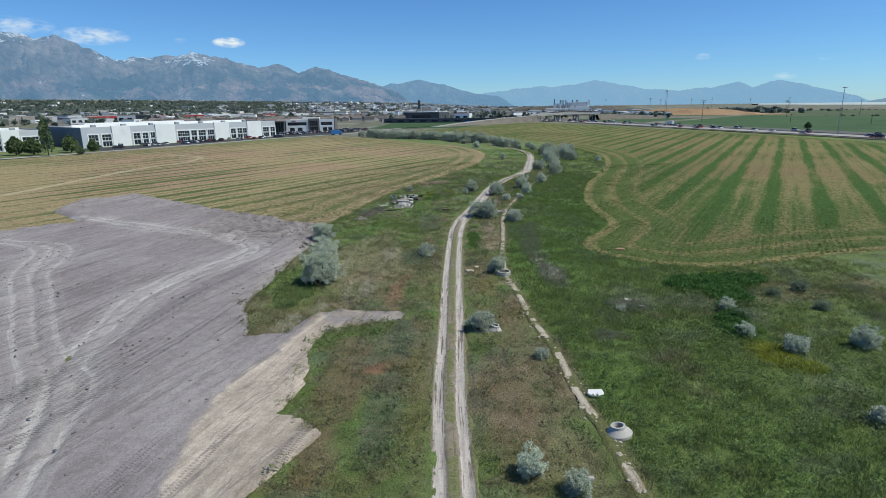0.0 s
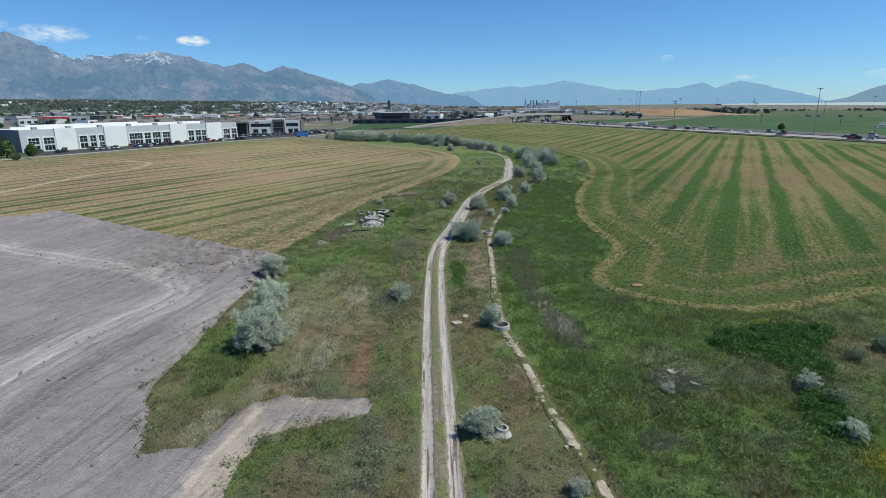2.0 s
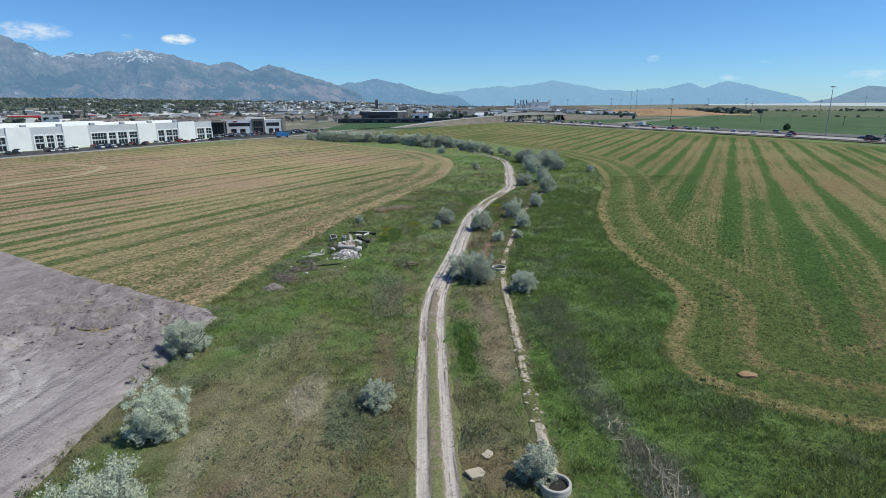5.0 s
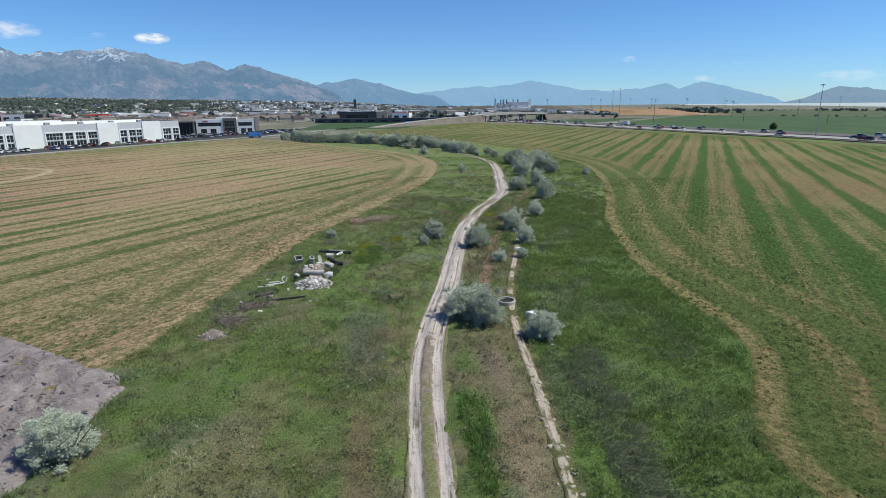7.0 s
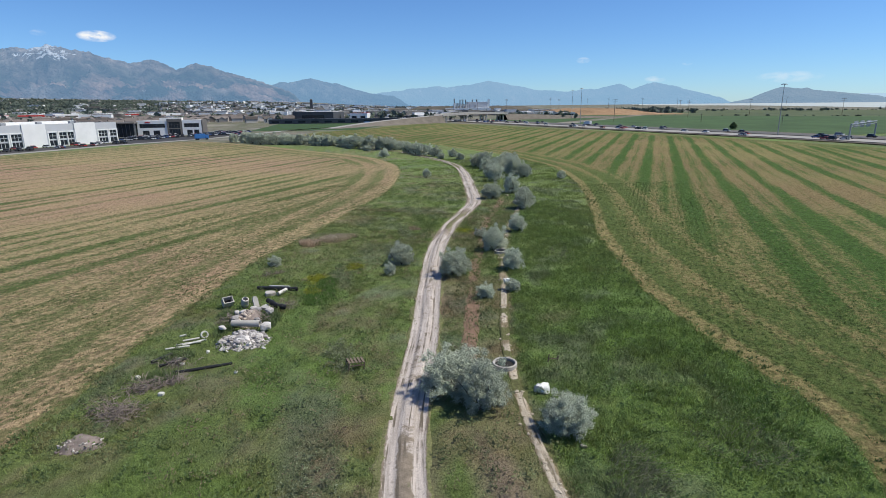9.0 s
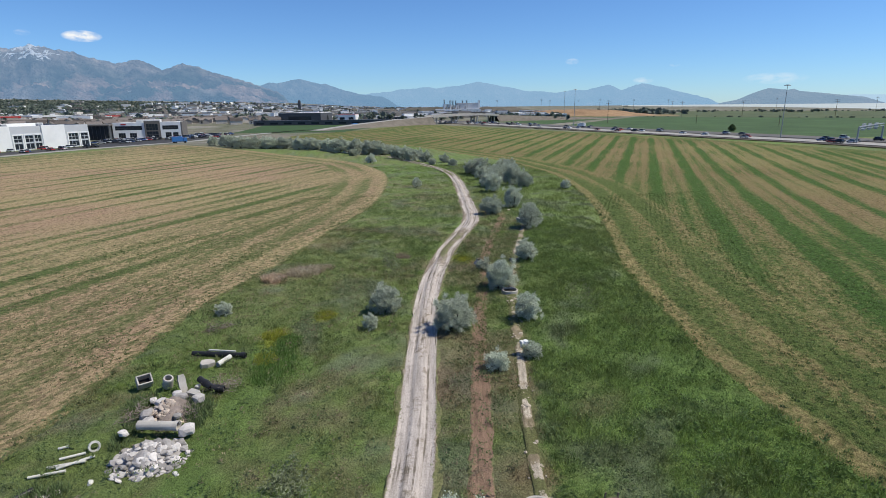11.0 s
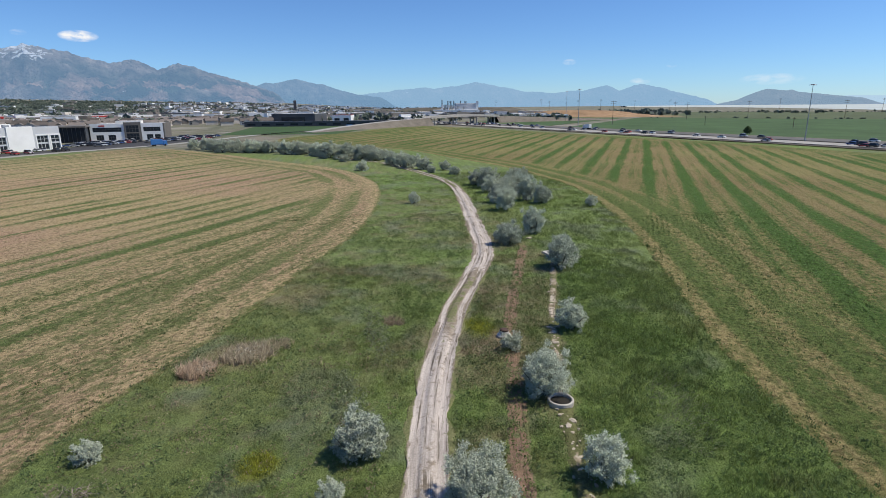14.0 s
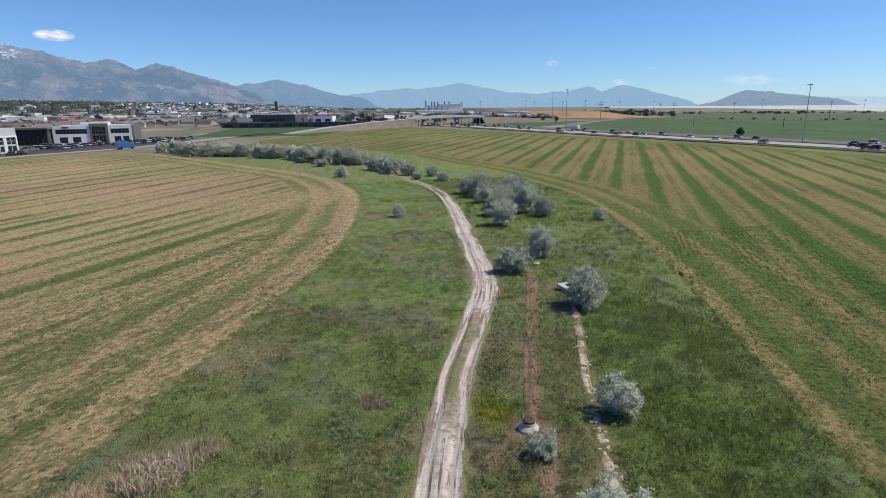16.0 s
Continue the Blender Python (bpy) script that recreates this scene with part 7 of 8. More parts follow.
def car_kind(colour, i, tall=False):
    paint = plain(f"{colour.replace(' ', '_')}_car_paint{'_suv' if tall else ''}", CAR_COLOURS[colour], 0.3, 0.04, 1, grime=0, spec=0.5, bump=0)
    t = thing("car", Matrix.Translation((0, -900 - i * 8, 0)), f"{colour} {'sport utility vehicle' if tall else 'passenger car'} on its four wheels", "car")
    h = 0.62 if tall else 0.5
    body = box(0, 0, 0.32, 4.5, 1.8, h, 0.12)
    part("body", body, paint, t)
    x0, x1, top = (-2.0, 0.75, 1.75) if tall else (-1.5, 0.85, 1.42)
    z = 0.32 + h
    v = np.array([(x0, -0.82, z), (x1 + 0.55, -0.82, z), (x1 + 0.55, 0.82, z), (x0, 0.82, z), (x0 + 0.35, -0.66, top), (x1 - 0.2, -0.66, top), (x1 - 0.2, 0.66, top), (x0 + 0.35, 0.66, top)])
    f = [(0, 1, 5, 4), (1, 2, 6, 5), (2, 3, 7, 6), (3, 0, 4, 7)]
    part("cabin_glazing", (v, f), M_GLASSD, t, "dark car glazing")
    part("roof", box((x0 + x1) / 2 + 0.07, 0, top - 0.02, x1 - x0 - 0.5, 1.36, 0.07, 0.03), paint, t)
    for sx in (-1.4, 1.4):
        for sy in (-0.82, 0.82):
            part("wheel", tube((sx, sy - 0.1, 0.33), (sx, sy + 0.1, 0.33), 0.33, 0.33, 12), M_RUBBER, t)
    return t


CARS = [car_kind(c, i, tall) for i, (c, tall) in enumerate((("white", False), ("white", True), ("silver", False), ("black", True), ("dark grey", False), ("black", False), ("red", False), ("silver", True), ("blue", False)))]
rc = np.random.default_rng(31)
hw_t = np.gradient(HIGHWAY, axis=0)
hw_t /= np.linalg.norm(hw_t, axis=1)[:, None]
for i in range(110):
    k = rc.uniform(4, len(HIGHWAY) - 18)
    a, f = int(k), k - int(k)
    p = HIGHWAY[a] * (1 - f) + HIGHWAY[a + 1] * f
    n = np.array((hw_t[a][1], -hw_t[a][0]))
    lane = rc.choice((-16.5, -12.8, -9.1, -5.4, 6.0, 9.7, 13.4, 17.1))
    q = p + n * lane
    ang = math.degrees(math.atan2(hw_t[a][1], hw_t[a][0])) + (180 if lane > 0 else 0)
    tagged(copy_thing(CARS[int(rc.integers(0, 9))], at(*q, ang, 0.55)), group="cars on the highway")


def truck(m, paint, label):
    t = thing("truck", m, label, "truck")
    part("cab", box(2.9, 0, 0.6, 2.0, 2.3, 2.2, 0.2), paint, t)
    part("windscreen", box(3.86, 0, 1.75, 0.12, 2.0, 0.85), M_GLASSD, t)
    part("cargo_box", box(-1.0, 0, 0.9, 5.6, 2.4, 2.6, 0.06), paint, t)
    part("chassis", box(0, 0, 0.5, 7.4, 1.0, 0.35), M_STEEL, t)
    for sx in (-3.0, -1.9, 2.8):
        for sy in (-1.0, 1.0):
            part("wheel", tube((sx, sy - 0.16, 0.5), (sx, sy + 0.16, 0.5), 0.5, 0.5, 14), M_RUBBER, t)


M_BLUE = plain("blue_truck_paint", (0.05, 0.17, 0.42), 0.4, 0.06, 1, grime=0, bump=0)
truck(at(-78, 421, 20, 0.06), M_BLUE, "blue box truck parked at the field edge")
truck(at(29, 598, 38, 0.3), M_BLUE, "dark blue truck on the approach road")
for s, lane in ((0.42, 9.7), (0.2, 13.4)):
    a = int(s * len(HIGHWAY))
    q = HIGHWAY[a] + np.array((hw_t[a][1], -hw_t[a][0])) * lane
    truck(at(*q, math.degrees(math.atan2(hw_t[a][1], hw_t[a][0])), 0.55), M_PVC, "white box truck on the highway")

# car park and access road along the white buildings
ACCESS = spline([(-215, 225), (-190, 255), (-166, 292), (-140, 336), (-116, 380), (-94, 409), (-76, 432), (-60, 470), (-40, 520), (-10, 565), (32, 590), (62, 640)], 8.0)
tagged(part("road", strip_along(ACCESS, -3.2, 3.2, 0.10), M_HWAY), "pale narrow access road along the field", "road", kind="structure")
tagged(part("pavement", (np.array([(-203, 296, 0), (-166, 292, 0), (-116, 380, 0), (-90, 412, 0), (-66, 470, 0), (-62, 520, 0), (-92, 530, 0), (-90, 478, 0), (-128, 470, 0), (-118, 410, 0)]) +
                         np.array([(0, 0, float(zg(0, 300)) + 0.06)]), [(0, 1, 2, 9), (9, 2, 3, 8), (8, 3, 4, 7), (7, 4, 5, 6)]), M_ASPHALT), "asphalt car park before the white buildings", "car park", kind="structure")
spots = []
fd = (FRONT1 - FRONT0) / L_WH
fn = np.array((fd[1], -fd[0]))
for i in range(46):
    s = rc.uniform(4, 128)
    spots.append((*(FRONT0 + fd * s + fn * rc.choice((6.5, 17.0))), T_WH + 90))
for i in range(40):
    row = i % 3
    spots.append((-118 + (i // 3) * 3.1 + rc.uniform(-0.4, 0.4), 470.5 - row * 9 + (i // 3) * 0.4, 96))
for i in range(40):
    row = i % 4
    spots.append((-88 + row * 6.5 + (i // 4) * 0.4, 474 + (i // 4) * 4.2, 10))
for i in range(34):
    spots.append((-126 + (i % 4) * 5.6 + (i // 4) * 0.5, 428 + (i // 4) * 4.4, 12))
for x, y, a in spots:
    if rc.random() < 0.85:
        tagged(copy_thing(CARS[int(rc.integers(0, 9))], at(x, y, a + (180 if rc.random() < 0.5 else 0), 0.08)), group="parked cars")
discard(CARS)


def mast(x, y, h):
    t = thing("light_mast", at(x, y, 20, 0.2), "tall grey steel highway light mast", "light mast", "highway light masts")
    part("pole", tube((0, 0, 0), (0, 0, h), 0.26, 0.12, 10), M_STEEL, t)
    part("crown_ring", lathe([(0.9, h - 0.2), (1.0, h), (0.9, h + 0.2), (0.5, h)], 16, True), M_STEEL, t)
    for i in range(6):
        a = i * math.pi / 3
        part("lamp_head", box(1.25 * math.cos(a), 1.25 * math.sin(a), h - 0.35, 0.7, 0.5, 0.3, 0.08), M_GREYP, t)


for x, y, h in ((236.5, 337, 27), (214, 543, 30.5), (283, 722, 33)):
    mast(x, y, h)


def utility_pole(x, y, h, arms=1):
    t = thing("utility_pole", at(x, y, -25), "brown wooden utility pole with cross-arms", "utility pole", "utility poles over the farmland")
    part("pole", tube((0, 0, 0), (0, 0, h), 0.24, 0.15, 8), M_WOOD, t)
    for k in range(arms):
        part("cross_arm", box(0, 0, h - 1.2 - 2.0 * k, 5.0 if h > 12 else 2.4, 0.25, 0.28), M_WOOD, t)


for x, y, h in ((270, 589, 22), (544, 900, 21), (335, 545, 8), (560, 762, 21), (880, 1060, 26), (360, 475, 8), (600, 655, 21), (880, 850, 24), (402, 1100, 28), (509, 1076, 27), (615, 1139, 26),
                (425, 700, 20), (340, 1180, 27), (300, 1260, 27), (460, 1200, 26), (560, 1280, 27), (250, 1190, 27), (700, 1150, 26), (640, 560, 21), (680, 470, 21)):
    utility_pole(x, y, h, 2 if h > 12 else 1)

GAN = thing("sign_gantry", at(236.5, 293, 24), "grey steel sign gantry over the highway", "gantry")
part("post", tube((0, 0, 0), (0, 0, 7.5), 0.4, 0.35, 10), M_STEEL, GAN)
part("post", tube((30, 0, 0), (30, 0, 7.5), 0.4, 0.35, 10), M_STEEL, GAN)
part("beam", merge(tube((0, 0, 7.6), (30, 0, 8.4), 0.32, 0.32, 8), tube((0, 0, 6.6), (30, 0, 7.4), 0.2, 0.2, 8)), M_STEEL, GAN)
for x in (7, 14, 22):
    part("sign_panel", box(x, 0.5, 6.0, 4.6, 0.15, 3.0, 0.04), M_STEEL, GAN, "grey back of a sign panel")

# overpass: a bridge deck on piers and its embankment ramp
P_A, P_B = np.array((106.0, 652.0)), np.array((192.0, 706.0))
brd = P_B - P_A
LB = float(np.hypot(*brd))
OVER = thing("overpass_bridge", at(*P_A, math.degrees(math.atan2(brd[1], brd[0]))), "pale concrete highway overpass on round piers", "bridge")


def arched(y0, y1, z, h):
    """A beam that follows the bridge's flat arch."""
    n = 17
    v = [(LB * i / (n - 1), yy, z + 1.2 * math.sin(math.pi * i / (n - 1)) + k * h) for i in range(n) for yy, k in ((y0, 0), (y1, 0), (y1, 1), (y0, 1))]
    f = [(4 * i + a, 4 * i + 4 + a, 4 * i + 4 + (a + 1) % 4, 4 * i + (a + 1) % 4) for i in range(n - 1) for a in range(4)]
    return np.array(v), f + [(3, 2, 1, 0), tuple(4 * (n - 1) + a for a in range(4))]


part("deck", arched(-6.5, 6.5, 6.4, 1.2), M_CONC, OVER)
for s in (-6.55, 6.2):
    part("parapet", arched(s, s + 0.35, 7.61, 1.0), M_CONC, OVER)
for k in (0.06, 0.36, 0.66, 0.94):
    for s in (-4.5, 0, 4.5):
        part("pier", tube((LB * k, s, -1), (LB * k, s, 6.9), 0.8, 0.8, 12), M_CONC, OVER)
    part("pier_cap", box(LB * k, 0, 6.0, 1.8, 12.4, 0.9), M_CONC, OVER)


def embankment(line, h0, h1, half, name, label, mat_top):
    ln = spline(line, 6)
    tg = np.gradient(ln, axis=0)
    tg /= np.linalg.norm(tg, axis=1)[:, None]
    nr = np.c_[tg[:, 1], -tg[:, 0]]
    hh = np.linspace(h0, h1, len(ln))
    cols = []
    for o, top in ((-half * 2.6, 0), (-half, 1), (half, 1), (half * 2.6, 0)):
        q = ln + nr * o
        cols.append(np.c_[q, zg(q[:, 0], q[:, 1]) + hh * top - 0.2 * (1 - top)])
    n = len(ln)
    v = np.vstack(cols)
    f = [(k * n + i, k * n + i + 1, (k + 1) * n + i + 1, (k + 1) * n + i) for k in (0, 1, 2) for i in range(n - 1)]
    tagged(part(name, (v, f), M_VERGE), label, "embankment", kind="structure")
    top = [q + (0, 0, 0.05) for q in cols[1:3]]
    tagged(part("road", (np.vstack(top), [(i, i + 1, n + i + 1, n + i) for i in range(n - 1)]), mat_top), "pale concrete ramp road up to the overpass", "road", kind="structure")


embankment([(-6, 545), (28, 590), (66, 628), (106, 651)], 0.3, 7.4, 4.5, "embankment", "dry grassy embankment of the ramp road", M_HWAY)
embankment([(190, 705), (240, 722), (300, 735), (370, 745)], 7.4, 0.3, 4.5, "embankment", "dry grassy embankment beyond the highway", M_HWAY)

# poplar and yard trees by the warehouse, and single shrubs beyond the highway


def small_tree(x, y, w, h, seed, mat, label, slim=1.0):
    r2 = np.random.default_rng(seed)
    z0 = float(zg(x, y))
    t = thing("tree", Matrix.Translation((x, y, z0)), label, "tree")
    limbs = [tube((0, 0, -0.2), (0.1, 0, h * 0.5), w * 0.035, w * 0.02, 7, False)]
    for i in range(6):
        a, zz = r2.uniform(0, 6.28), h * r2.uniform(0.22, 0.6)
        limbs.append(tube((0, 0, zz), (math.cos(a) * w * 0.3, math.sin(a) * w * 0.3, zz + h * 0.2), w * 0.015, w * 0.006, 5, False))
    part("trunk", merge(*limbs), M_BARK, t)
    m = 900
    zf = r2.beta(1.6, 1.5, m)
    rad = np.sqrt(np.clip(1 - (2 * zf - 0.85) ** 2, 0.05, 1)) * (1 - 0.35 * zf)
    a = r2.uniform(0, 6.28, m)
    q = np.sqrt(r2.uniform(0.25, 1, m)) * rad * w / 2 * (0.8 + 0.4 * fbm(a * 1.2, zf * 5, 1, seed))
    c = np.c_[np.cos(a) * q, np.sin(a) * q, h * (0.1 + 0.9 * zf)]
    b1, b2 = r2.normal(0, 1, (m, 3)), r2.normal(0, 1, (m, 3))
    s = 0.045 * w * slim
    v = np.stack([c - b1 * s, c + b2 * s, c + b1 * s, c - b2 * s], 1).reshape(-1, 3)
    part("crown", (v, np.arange(m * 4).reshape(-1, 4)), mat, t)


M_GREENLEAF = m_leaf("green_tree_leaves", (0.06, 0.09, 0.038), (0.115, 0.155, 0.065))
small_tree(-183, 262, 6.5, 18.5, 1, M_GREENLEAF, "tall slim dark green poplar by the field", 0.9)
for i, (x, y, w, h) in enumerate(((-204, 270, 9, 8.5), (-186, 283, 8, 8.5), (-195, 269, 9, 8), (-176, 285, 6, 6), (-212, 262, 9, 8), (-172, 268, 4, 4), (266, 411, 5.5, 4.6))):
    small_tree(x, y, w, h, 10 + i, M_GREENLEAF, "rounded green shade tree on level ground")

# ---- wild growth: blades and weeds ----
rg = np.random.default_rng(5)


def growth_spots(n, x0, x1, y0, y1):
    x, y = rg.uniform(x0, x1, n), rg.uniform(y0, y1, n)
    over = fbm(x, y, 1.4, 93) * 1.6 - 0.55
    ok = (poly_dist(x, y, FIELD_L) < 0.25 + over * 0.6) & (poly_dist(x, y, FIELD_R) < 0.25 + over * 0.6) & (poly_dist(x, y, LOT) < 0.1 + over * 1.8)
    for cx, cy, cr in ((10.4, 29.4, 0.8), (7.1, 62.5, 0.95), (11.2, 102.4, 1.0), (20.05, 133.4, 1.0), (19.9, 144.7, 0.8), (33.9, 168.1, 1.1), (-7.7, 111.2, 1.8), (-8.2, 115.6, 1.6), (10.2, 33.9, 0.6), (3.2, 64.1, 0.6)):
        ok &= np.hypot(x - cx, y - cy) > cr
    return x[ok], y[ok]


def blades(name, x, y, per, hgt, wid, col, spread, label, lean=0.9, wind=None, tips=0.0):
    """Tufts of tapering blades in one mesh; wind: the way in degrees that they are laid; tips: how far their ends have dried."""
    n = len(x)
    k = np.repeat(np.arange(n), per)
    m = len(k)
    a = rg.uniform(0, 6.283, m)
    r = spread * np.sqrt(rg.random(m))
    bx, by = x[k] + np.cos(a) * r, y[k] + np.sin(a) * r
    h = hgt[k] * rg.uniform(0.6, 1.25, m)
    ln = np.abs(rg.normal(0, lean, m)) * h
    b = rg.uniform(0, 6.283, m) if wind is None else rg.normal(radians(wind), 0.45, m)
    tx, ty = bx + np.cos(b) * ln, by + np.sin(b) * ln
    c = rg.uniform(0, 6.283, m)
    w = wid[k] * rg.uniform(0.7, 1.4, m)
    z = zg(bx, by) - 0.06
    dx, dy = np.cos(c) * w, np.sin(c) * w
    v = np.stack([np.c_[bx - dx, by - dy, z], np.c_[bx + dx, by + dy, z], np.c_[tx, ty, z + h + 0.06]], 1).reshape(-1, 3)
    ob = part(name, (v, np.arange(m * 3).reshape(-1, 3)), M_BLADE)
    cc = col[k] * rg.uniform(0.85, 1.45, (m, 1))
    cc = np.repeat(cc, 3, 0)
    if tips:
        dry = (tips * rg.random(m) ** 1.5)[:, None]
        cc[2::3] = cc[2::3] * (1 - dry) + np.array((0.40, 0.37, 0.29)) * dry
    point_attr(ob, "col", cc, "FLOAT_COLOR")
    return tagged(ob, label, "grass", kind="stuff")


def sow(n, box4, per, base_h, label, name, dark=1.0):
    x, y = growth_spots(n, *box4)
    dr, dt, ds = line_dist(x, y, ROAD), line_dist(x, y, TRENCH), line_dist(x, y, REDSTRIP)
    mid = (dr < 0.34) & ((y < 93) | (y > 140)) & (rg.random(len(x)) < 0.5)
    bare = smooth(0.42, 0.6, fbm(x, y, 2.6, 95)) * np.where(x < np.interp(y, TRENCH[:, 1], TRENCH[:, 0]), 1.0, 0.35) * (1 - 0.5 * smooth(95, 130, y))
    keep = ((dr > 0.98 + 0.5 * rg.random(len(x))) | mid) & (rg.random(len(x)) > 0.8 * smooth(0.5, 0.15, dt) * smooth(0.62, 0.45, fbm(x, y, 2.0, 96))) & (rg.random(len(x)) > 0.6 * smooth(0.75, 0.3, ds)) & (rg.random(len(x)) > 0.55 * bare)
    x, y, dr = x[keep], y[keep], dr[keep]
    right = smooth(0.3, 1.5, x - np.interp(y, TRENCH[:, 1], TRENCH[:, 0])) * (1 - 0.6 * smooth(21, 27, x) * smooth(66, 58, y))
    cl = fbm(x, y, 1.6, 97)
    h = base_h * (0.55 + 0.5 * right) * (0.45 + 1.1 * smooth(0.3, 0.75, cl)) * (0.35 + 0.65 * smooth(1.0, 2.2, dr))
    col = weeds_colour(x, y) * (1.1 - 0.25 * smooth(0.45, 0.75, cl))[:, None] * rg.uniform(0.75, 1.25, (len(x), 1)) * dark
    blades(name, x, y, per, h, 0.013 + 0.028 * h, col, 0.2, label, tips=0.2)
    return len(x)


sow(118000, (-26, 48, 18, 96), 7, 0.29, "mixed green and dried wild grass and weeds", "wild_grass")
sow(86000, (-20, 45, 96, 170), 7, 0.29, "mixed green and dried wild grass and weeds", "wild_grass")
sow(42000, (-5, 66, 170, 262), 5, 0.36, "mixed green and dried wild grass and weeds", "wild_grass")
sow(9000, (40, 70, 18, 78), 5, 0.2, "mixed green and dried wild grass and weeds", "wild_grass")


def weed_clumps(n, box4, hmin, hmax, patch, share, tint, own, label, per=20):
    """Leafy weeds in knots, taller than the grass round them."""
    x, y = growth_spots(n, *box4)
    dr, dt = line_dist(x, y, ROAD), line_dist(x, y, TRENCH)
    k = (dr > 1.7) & (dt > 0.6) & (fbm(x, y, patch, 99) + 0.25 * rg.random(len(x)) > 1.02 - share)
    x, y = x[k], y[k]
    h = hmin + (hmax - hmin) * np.clip(fbm(x, y, 1.3, 98) * 1.6 - 0.3 + 0.25 * rg.normal(0, 1, len(x)), 0, 1)
    col = (weeds_colour(x, y) * own + np.array(tint) * (1 - own)) * rg.uniform(0.75, 1.3, (len(x), 1))
    leafy(x, y, per, h, col, label)


def leafy(x, y, per, h, col, label):
    """Low domes of small leaves, in one mesh."""
    k = np.repeat(np.arange(len(x)), per)
    m = len(k)
    d = rg.normal(0, 1, (m, 3))
    d /= np.linalg.norm(d, axis=1)[:, None]
    r = rg.uniform(0.5, 1.0, m) ** 0.5
    wide = h[k] * rg.uniform(0.55, 0.8, len(x))[k]
    c = np.c_[x[k] + d[:, 0] * r * wide, y[k] + d[:, 1] * r * wide, zg(x[k], y[k]) + (0.12 + 0.88 * np.abs(d[:, 2]) * r) * h[k]]
    a, b = rg.normal(0, 1, (m, 3)), rg.normal(0, 1, (m, 3))
    q = (0.024 + 0.075 * h[k])[:, None]
    v = np.stack([c - a * q * 0.5 - b * q * 0.3, c + a * q * 0.5 - b * q * 0.3, c + b * q * 0.8], 1).reshape(-1, 3)
    ob = part("weed_clumps", (v, np.arange(m * 3).reshape(-1, 3)), M_BLADE)
    point_attr(ob, "col", np.repeat(col[k] * rg.uniform(0.9, 1.55, (m, 1)), 3, 0), "FLOAT_COLOR")
    return tagged(ob, label, "weeds", kind="stuff")


weed_clumps(15000, (-24, 46, 20, 110), 0.3, 0.75, 2.6, 0.47, (0.092, 0.126, 0.062), 0.35, "leafy dark green weed clumps")
weed_clumps(13000, (-18, 44, 110, 200), 0.3, 0.7, 2.6, 0.48, (0.084, 0.118, 0.055), 0.35, "leafy dark green weed clumps")
weed_clumps(7000, (12, 40, 100, 160), 0.3, 0.65, 1.5, 0.54, (0.075, 0.118, 0.042), 0.4, "dense dark green leafy weeds beyond the trench")
weed_clumps(10000, (10, 34, 22, 100), 0.3, 0.6, 1.5, 0.54, (0.104, 0.156, 0.062), 0.4, "dense dark green leafy weeds beyond the trench")
weed_clumps(5000, (-10, 10, 20, 150), 0.2, 0.5, 1.8, 0.44, (0.20, 0.155, 0.115), 0.25, "dried brown weed stalks among the grass", 16)


def lush_patch(cx, cy, rx, ry, n, h, col, label):
    """A stand of taller, denser green growth."""
    a, q = rg.uniform(0, 6.283, n), np.sqrt(rg.random(n))
    x, y = cx + np.cos(a) * q * rx, cy + np.sin(a) * q * ry
    k = (fbm(x, y, 2.0, 111) - 0.5) * 1.2 + 1.0 > q
    k &= (line_dist(x, y, ROAD) > 1.6) & (poly_dist(x, y, FIELD_R) < 0.1) & (poly_dist(x, y, FIELD_L) < 0.1)
    x, y = x[k], y[k]
    hh = h * (0.5 + fbm(x, y, 1.2, 113))
    cc = np.array(col) * rg.uniform(0.75, 1.3, (len(x), 1))
    blades("lush_weeds", x, y, 12, hh, 0.018 + 0.03 * hh, cc, 0.24, label, 0.6, tips=0.15)


GRN = (0.085, 0.165, 0.036)
for cx, cy, rx, ry, n, h in ((27.6, 56.6, 3.2, 2.6, 800, 0.55), (31.4, 58.2, 2.6, 2.6, 600, 0.5), (25.6, 45.2, 1.7, 2.6, 260, 0.45), (4.7, 82.0, 0.8, 3.6, 260, 0.45), (4.3, 77.4, 0.6, 2.2, 120, 0.4),
                             (24.6, 92.5, 1.6, 5.5, 300, 0.4), (27.2, 82.5, 1.4, 3.0, 200, 0.4), (-2.2, 121.0, 1.6, 3.2, 300, 0.4), (-1.6, 125.5, 1.2, 1.8, 130, 0.35), (3.0, 92.0, 0.6, 2.0, 80, 0.35)):
    lush_patch(cx, cy, rx, ry, n, h * 0.72, GRN, "dense bright green weed stand")
for cx, cy, rx, ry, n, h, col in ((-4.0, 143.4, 1.3, 1.2, 150, 0.7, (0.42, 0.315, 0.225)), (-0.8, 145.4, 1.9, 1.5, 190, 0.65, (0.37, 0.31, 0.22)), (1.4, 147.0, 1.4, 1.2, 110, 0.45, (0.31, 0.27, 0.18)),
                                  (11.2, 150.0, 1.0, 1.0, 60, 0.4, (0.25, 0.2, 0.14)), (-16.0, 57, 2.0, 5.0, 420, 0.35, (0.125, 0.18, 0.06)), (12.6, 62, 1.3, 4.0, 260, 0.45, (0.27, 0.26, 0.2)),
                                  (18.0, 51.4, 1.6, 1.2, 150, 0.45, (0.2, 0.21, 0.15))):
    lush_patch(cx, cy, rx, ry, n, h, col, "stand of dry tan weed stalks" if col[0] > col[1] else "dense tall grass stand")
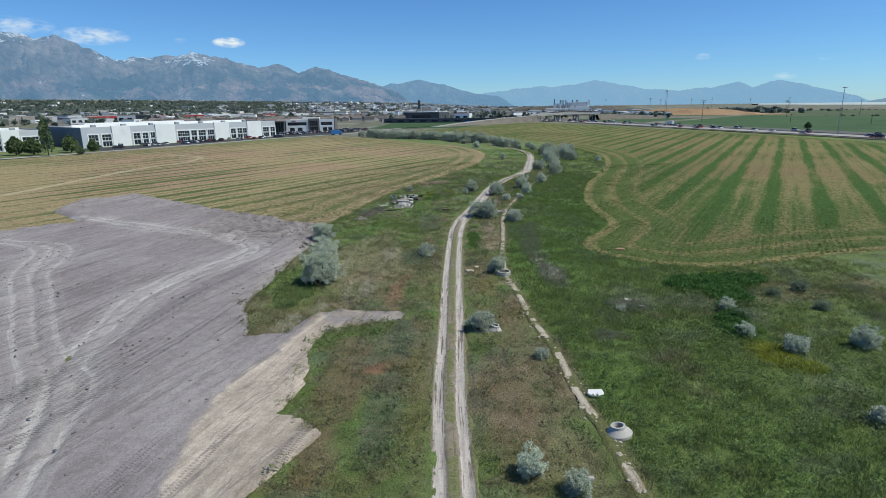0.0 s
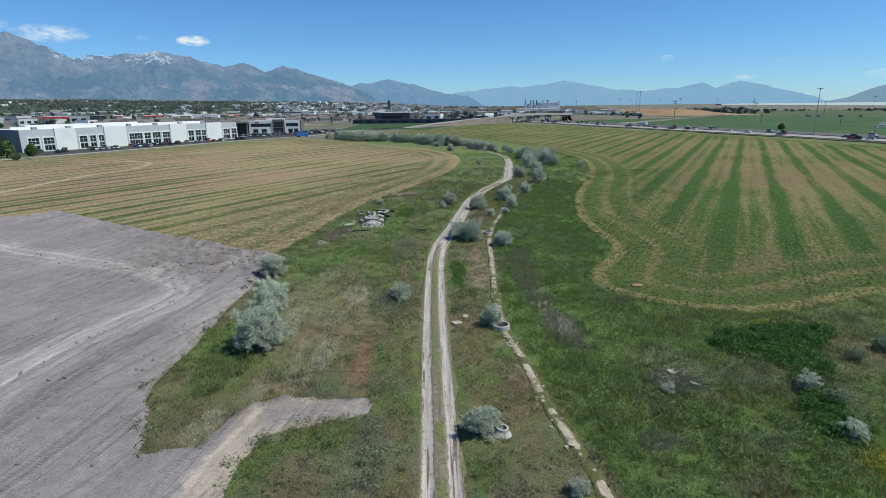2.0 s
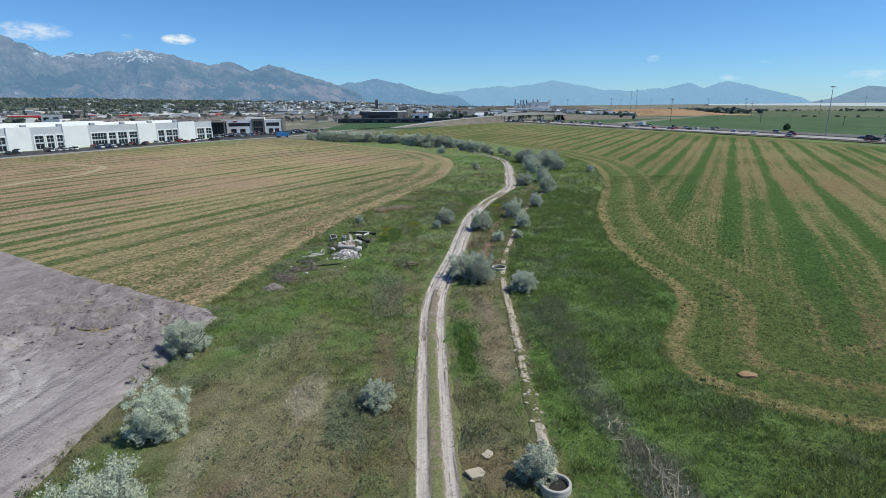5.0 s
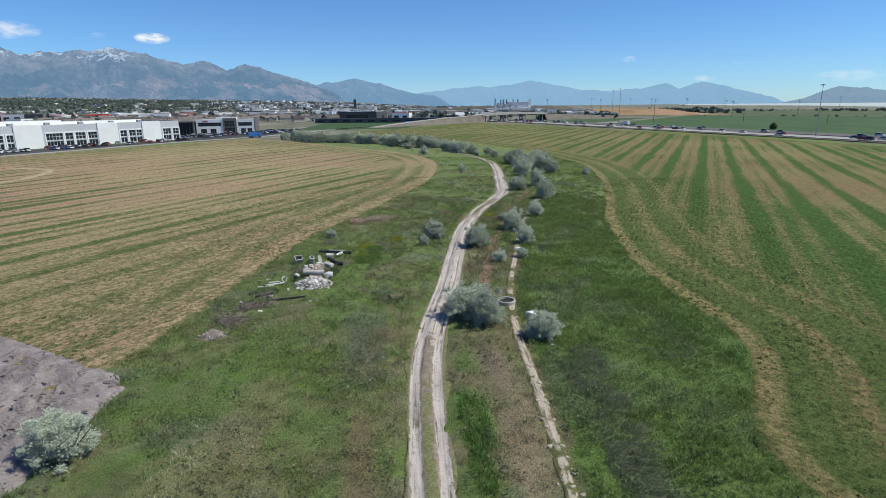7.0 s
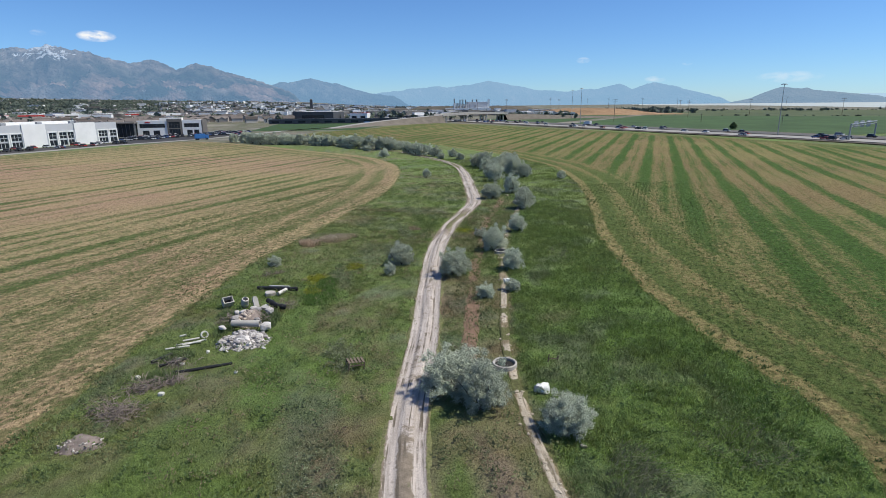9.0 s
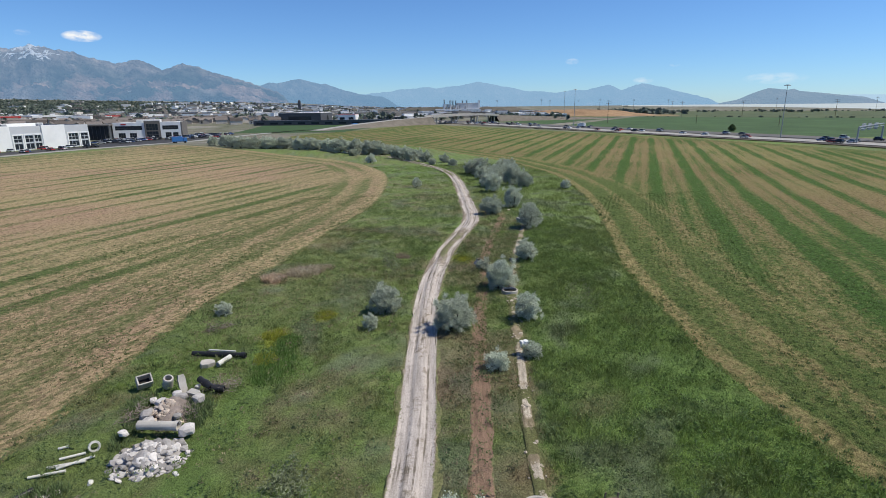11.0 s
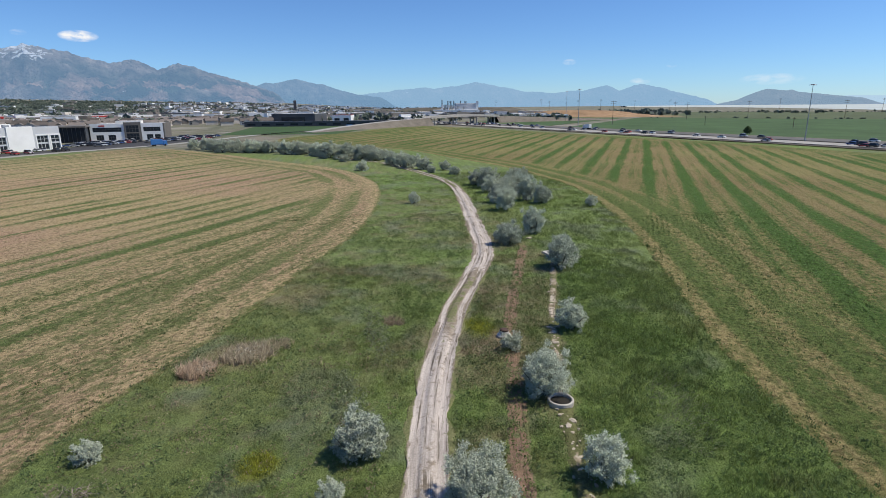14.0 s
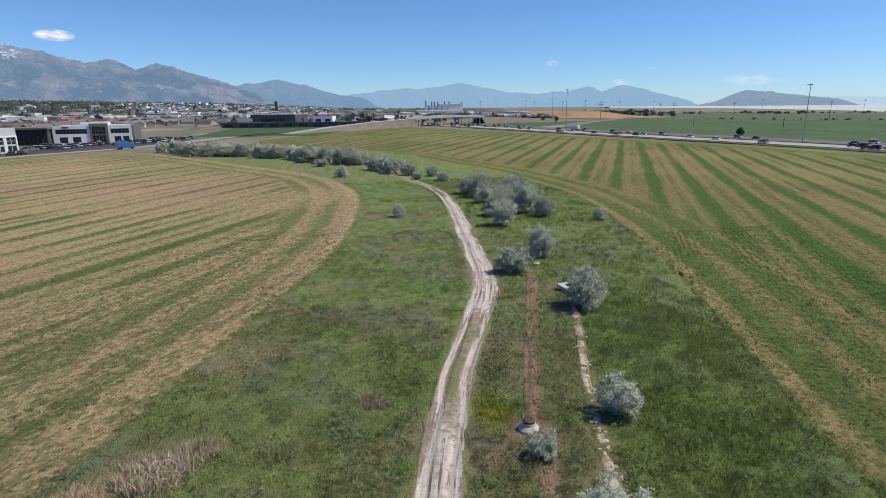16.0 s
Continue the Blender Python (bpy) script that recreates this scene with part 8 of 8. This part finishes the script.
for cx, cy, rx, ry, n in ((25.8, 39.6, 1.5, 2.0, 260), (27.0, 37.4, 1.2, 1.0, 120), (31.2, 61.0, 1.1, 0.9, 90), (-2.6, 127.2, 1.1, 1.0, 70), (1.6, 131.0, 0.9, 0.9, 60), (18.4, 147.5, 0.9, 1.3, 60), (-2.9, 122.6, 0.8, 1.2, 50)):
    lush_patch(cx, cy, rx, ry, n, 0.32, (0.255, 0.275, 0.035), "yellow-flowering weed patch")


def reeds(cx, cy, rx, ry, turn, n, h, label):
    """Tall dark reeds laid over one way by the wind, their tips dried pale."""
    a, q = rg.uniform(0, 6.283, n), np.sqrt(rg.random(n))
    p, w = np.cos(a) * q * rx, np.sin(a) * q * ry
    c, t = math.cos(radians(turn)), math.sin(radians(turn))
    x, y = cx + p * c - w * t, cy + p * t + w * c
    k = (fbm(x, y, 1.6, 121) > 0.38) & (poly_dist(x, y, FIELD_R) < 0) & (line_dist(x, y, TRENCH) > 0.7) & (line_dist(x, y, ROAD) > 1.8)
    x, y = x[k], y[k]
    hh = h * rg.uniform(0.6, 1.1, len(x))
    col = np.array((0.165, 0.192, 0.12)) * rg.uniform(0.7, 1.3, (len(x), 1))
    blades("reeds", x, y, 7, hh * 0.7, 0.016 + 0.012 * hh, col, 0.3, label, 1.2, -52, 1.0)


for cx, cy, rx, ry, turn, n, h in ((12.4, 62.5, 1.4, 4.2, 0, 420, 0.9), (11.6, 70, 1.1, 4.5, 8, 260, 0.8), (12.6, 79.0, 1.3, 6.5, -12, 620, 0.85), (13.6, 88.2, 1.4, 4.0, -20, 320, 0.8), (17.8, 51.6, 2.2, 1.5, -25, 380, 0.9),
                                   (13.9, 43.8, 1.5, 1.1, -25, 190, 0.8), (21.0, 91, 2.6, 2.6, 0, 200, 0.6), (27.0, 131, 1.6, 5.0, -20, 160, 0.6)):
    reeds(cx, cy, rx, ry, turn, n, h, "tall dark reeds laid over by wind with pale tips")
n = 95
for cx, cy, rx, ry in ((-4.3, 70.5, 1.1, 3.6), (-3.4, 44.2, 0.8, 4.0), (-0.4, 106.5, 0.9, 2.4), (-2.4, 90.5, 1.5, 4.2), (6.6, 136, 1.0, 4.0), (9.6, 148, 0.9, 5.0)):
    a, q = rg.uniform(0, 6.283, n), np.sqrt(rg.random(n)) * rg.uniform(0.7, 1.5, n)
    leafy(cx + np.cos(a) * q * rx, cy + np.sin(a) * q * ry, 26, rg.uniform(0.25, 0.65, n), np.array((0.165, 0.19, 0.115)) * rg.uniform(0.75, 1.3, (n, 1)), "grey-green tall weed stand")
for cx, cy, rx, ry, n in ((-9.9, 113.6, 0.6, 2.2, 70), (-6.2, 115.4, 0.7, 1.8, 90), (-10.2, 117.6, 0.8, 1.2, 50), (-7.6, 116.0, 0.9, 1.1, 40), (-12.6, 105.6, 1.4, 0.8, 60), (-12.4, 108.9, 1.5, 0.8, 60)):
    lush_patch(cx, cy, rx, ry, n, 0.5, (0.10, 0.145, 0.058), "dark green weeds round the rubbish heap")


def stubble(name, poly, box4, n, reach, col, stripe, label):
    """Low tufts regrowing in rows on a mown field, thinning out away from its edge."""
    x, y = rg.uniform(box4[0], box4[1], n), rg.uniform(box4[2], box4[3], n)
    d = poly_dist(x, y, poly)
    across = x * ACROSS[0] + y * ACROSS[1]
    across = np.round(across / 0.75) * 0.75 + rg.normal(0, 0.13, n)
    along = x * U[0] + y * U[1]
    x, y = across * ACROSS[0] + along * U[0], across * ACROSS[1] + along * U[1]
    green = stripe(across, d) * 0.7 + fbm(x, y, 5, 131) * 0.5
    k = (d > 0.8) & (rg.random(n) < smooth(reach, reach * 0.35, d) * np.clip(green, 0.1, 1))
    x, y = x[k], y[k]
    h = rg.uniform(0.07, 0.17, len(x))
    c = np.array(col) * rg.uniform(0.65, 1.4, (len(x), 1))
    blades(name, x, y, 6, h, 0.05 + 0.1 * h, c, 0.15, label, 1.0, tips=0.3)


stubble("field_tufts", FIELD_L, (-50, 14, 88, 205), 46000, 36, (0.085, 0.112, 0.04), lambda v, d: np.abs((v / 8.8 + 0.06) % 1 - 0.5) * 2, "low green tufts regrowing on the mown hay field")
stubble("field_tufts", FIELD_R, (18, 90, 64, 190), 46000, 34, (0.062, 0.105, 0.03), lambda v, d: np.abs((v / 9.0 + 0.10) % 1 - 0.5) * 2, "low green tufts regrowing on the mown field")
for cx, cy, rx, ry, n in ((27.4, 57.4, 3.2, 2.2, 170), (31.0, 58.0, 3.0, 2.4, 170), (34.0, 58.8, 1.6, 1.2, 40), (29.0, 53.6, 2.0, 2.4, 90), (27.2, 49.0, 0.9, 2.4, 40), (25.4, 45.4, 1.2, 2.4, 60)):
    a, q = rg.uniform(0, 6.283, n), np.sqrt(rg.random(n))
    leafy(cx + np.cos(a) * q * rx, cy + np.sin(a) * q * ry, 60, rg.uniform(0.55, 1.0, n), np.array((0.055, 0.118, 0.032)) * rg.uniform(0.75, 1.3, (n, 1)), "dense stand of rich dark green leafy weeds")
for cx, cy, rx, ry, n in ((-8.4, 58.0, 0.8, 3.6, 70), (-9.9, 54.5, 1.2, 1.6, 50), (-7.3, 73.0, 1.0, 3.4, 70), (-14.4, 48.2, 1.0, 2.4, 60), (-12.6, 66.0, 0.9, 3.2, 50), (-11.6, 80.0, 1.2, 4.0, 60)):
    lush_patch(cx, cy, rx, ry, n, 0.22, (0.40, 0.365, 0.27), "sparse pale dry grass on bare ground")
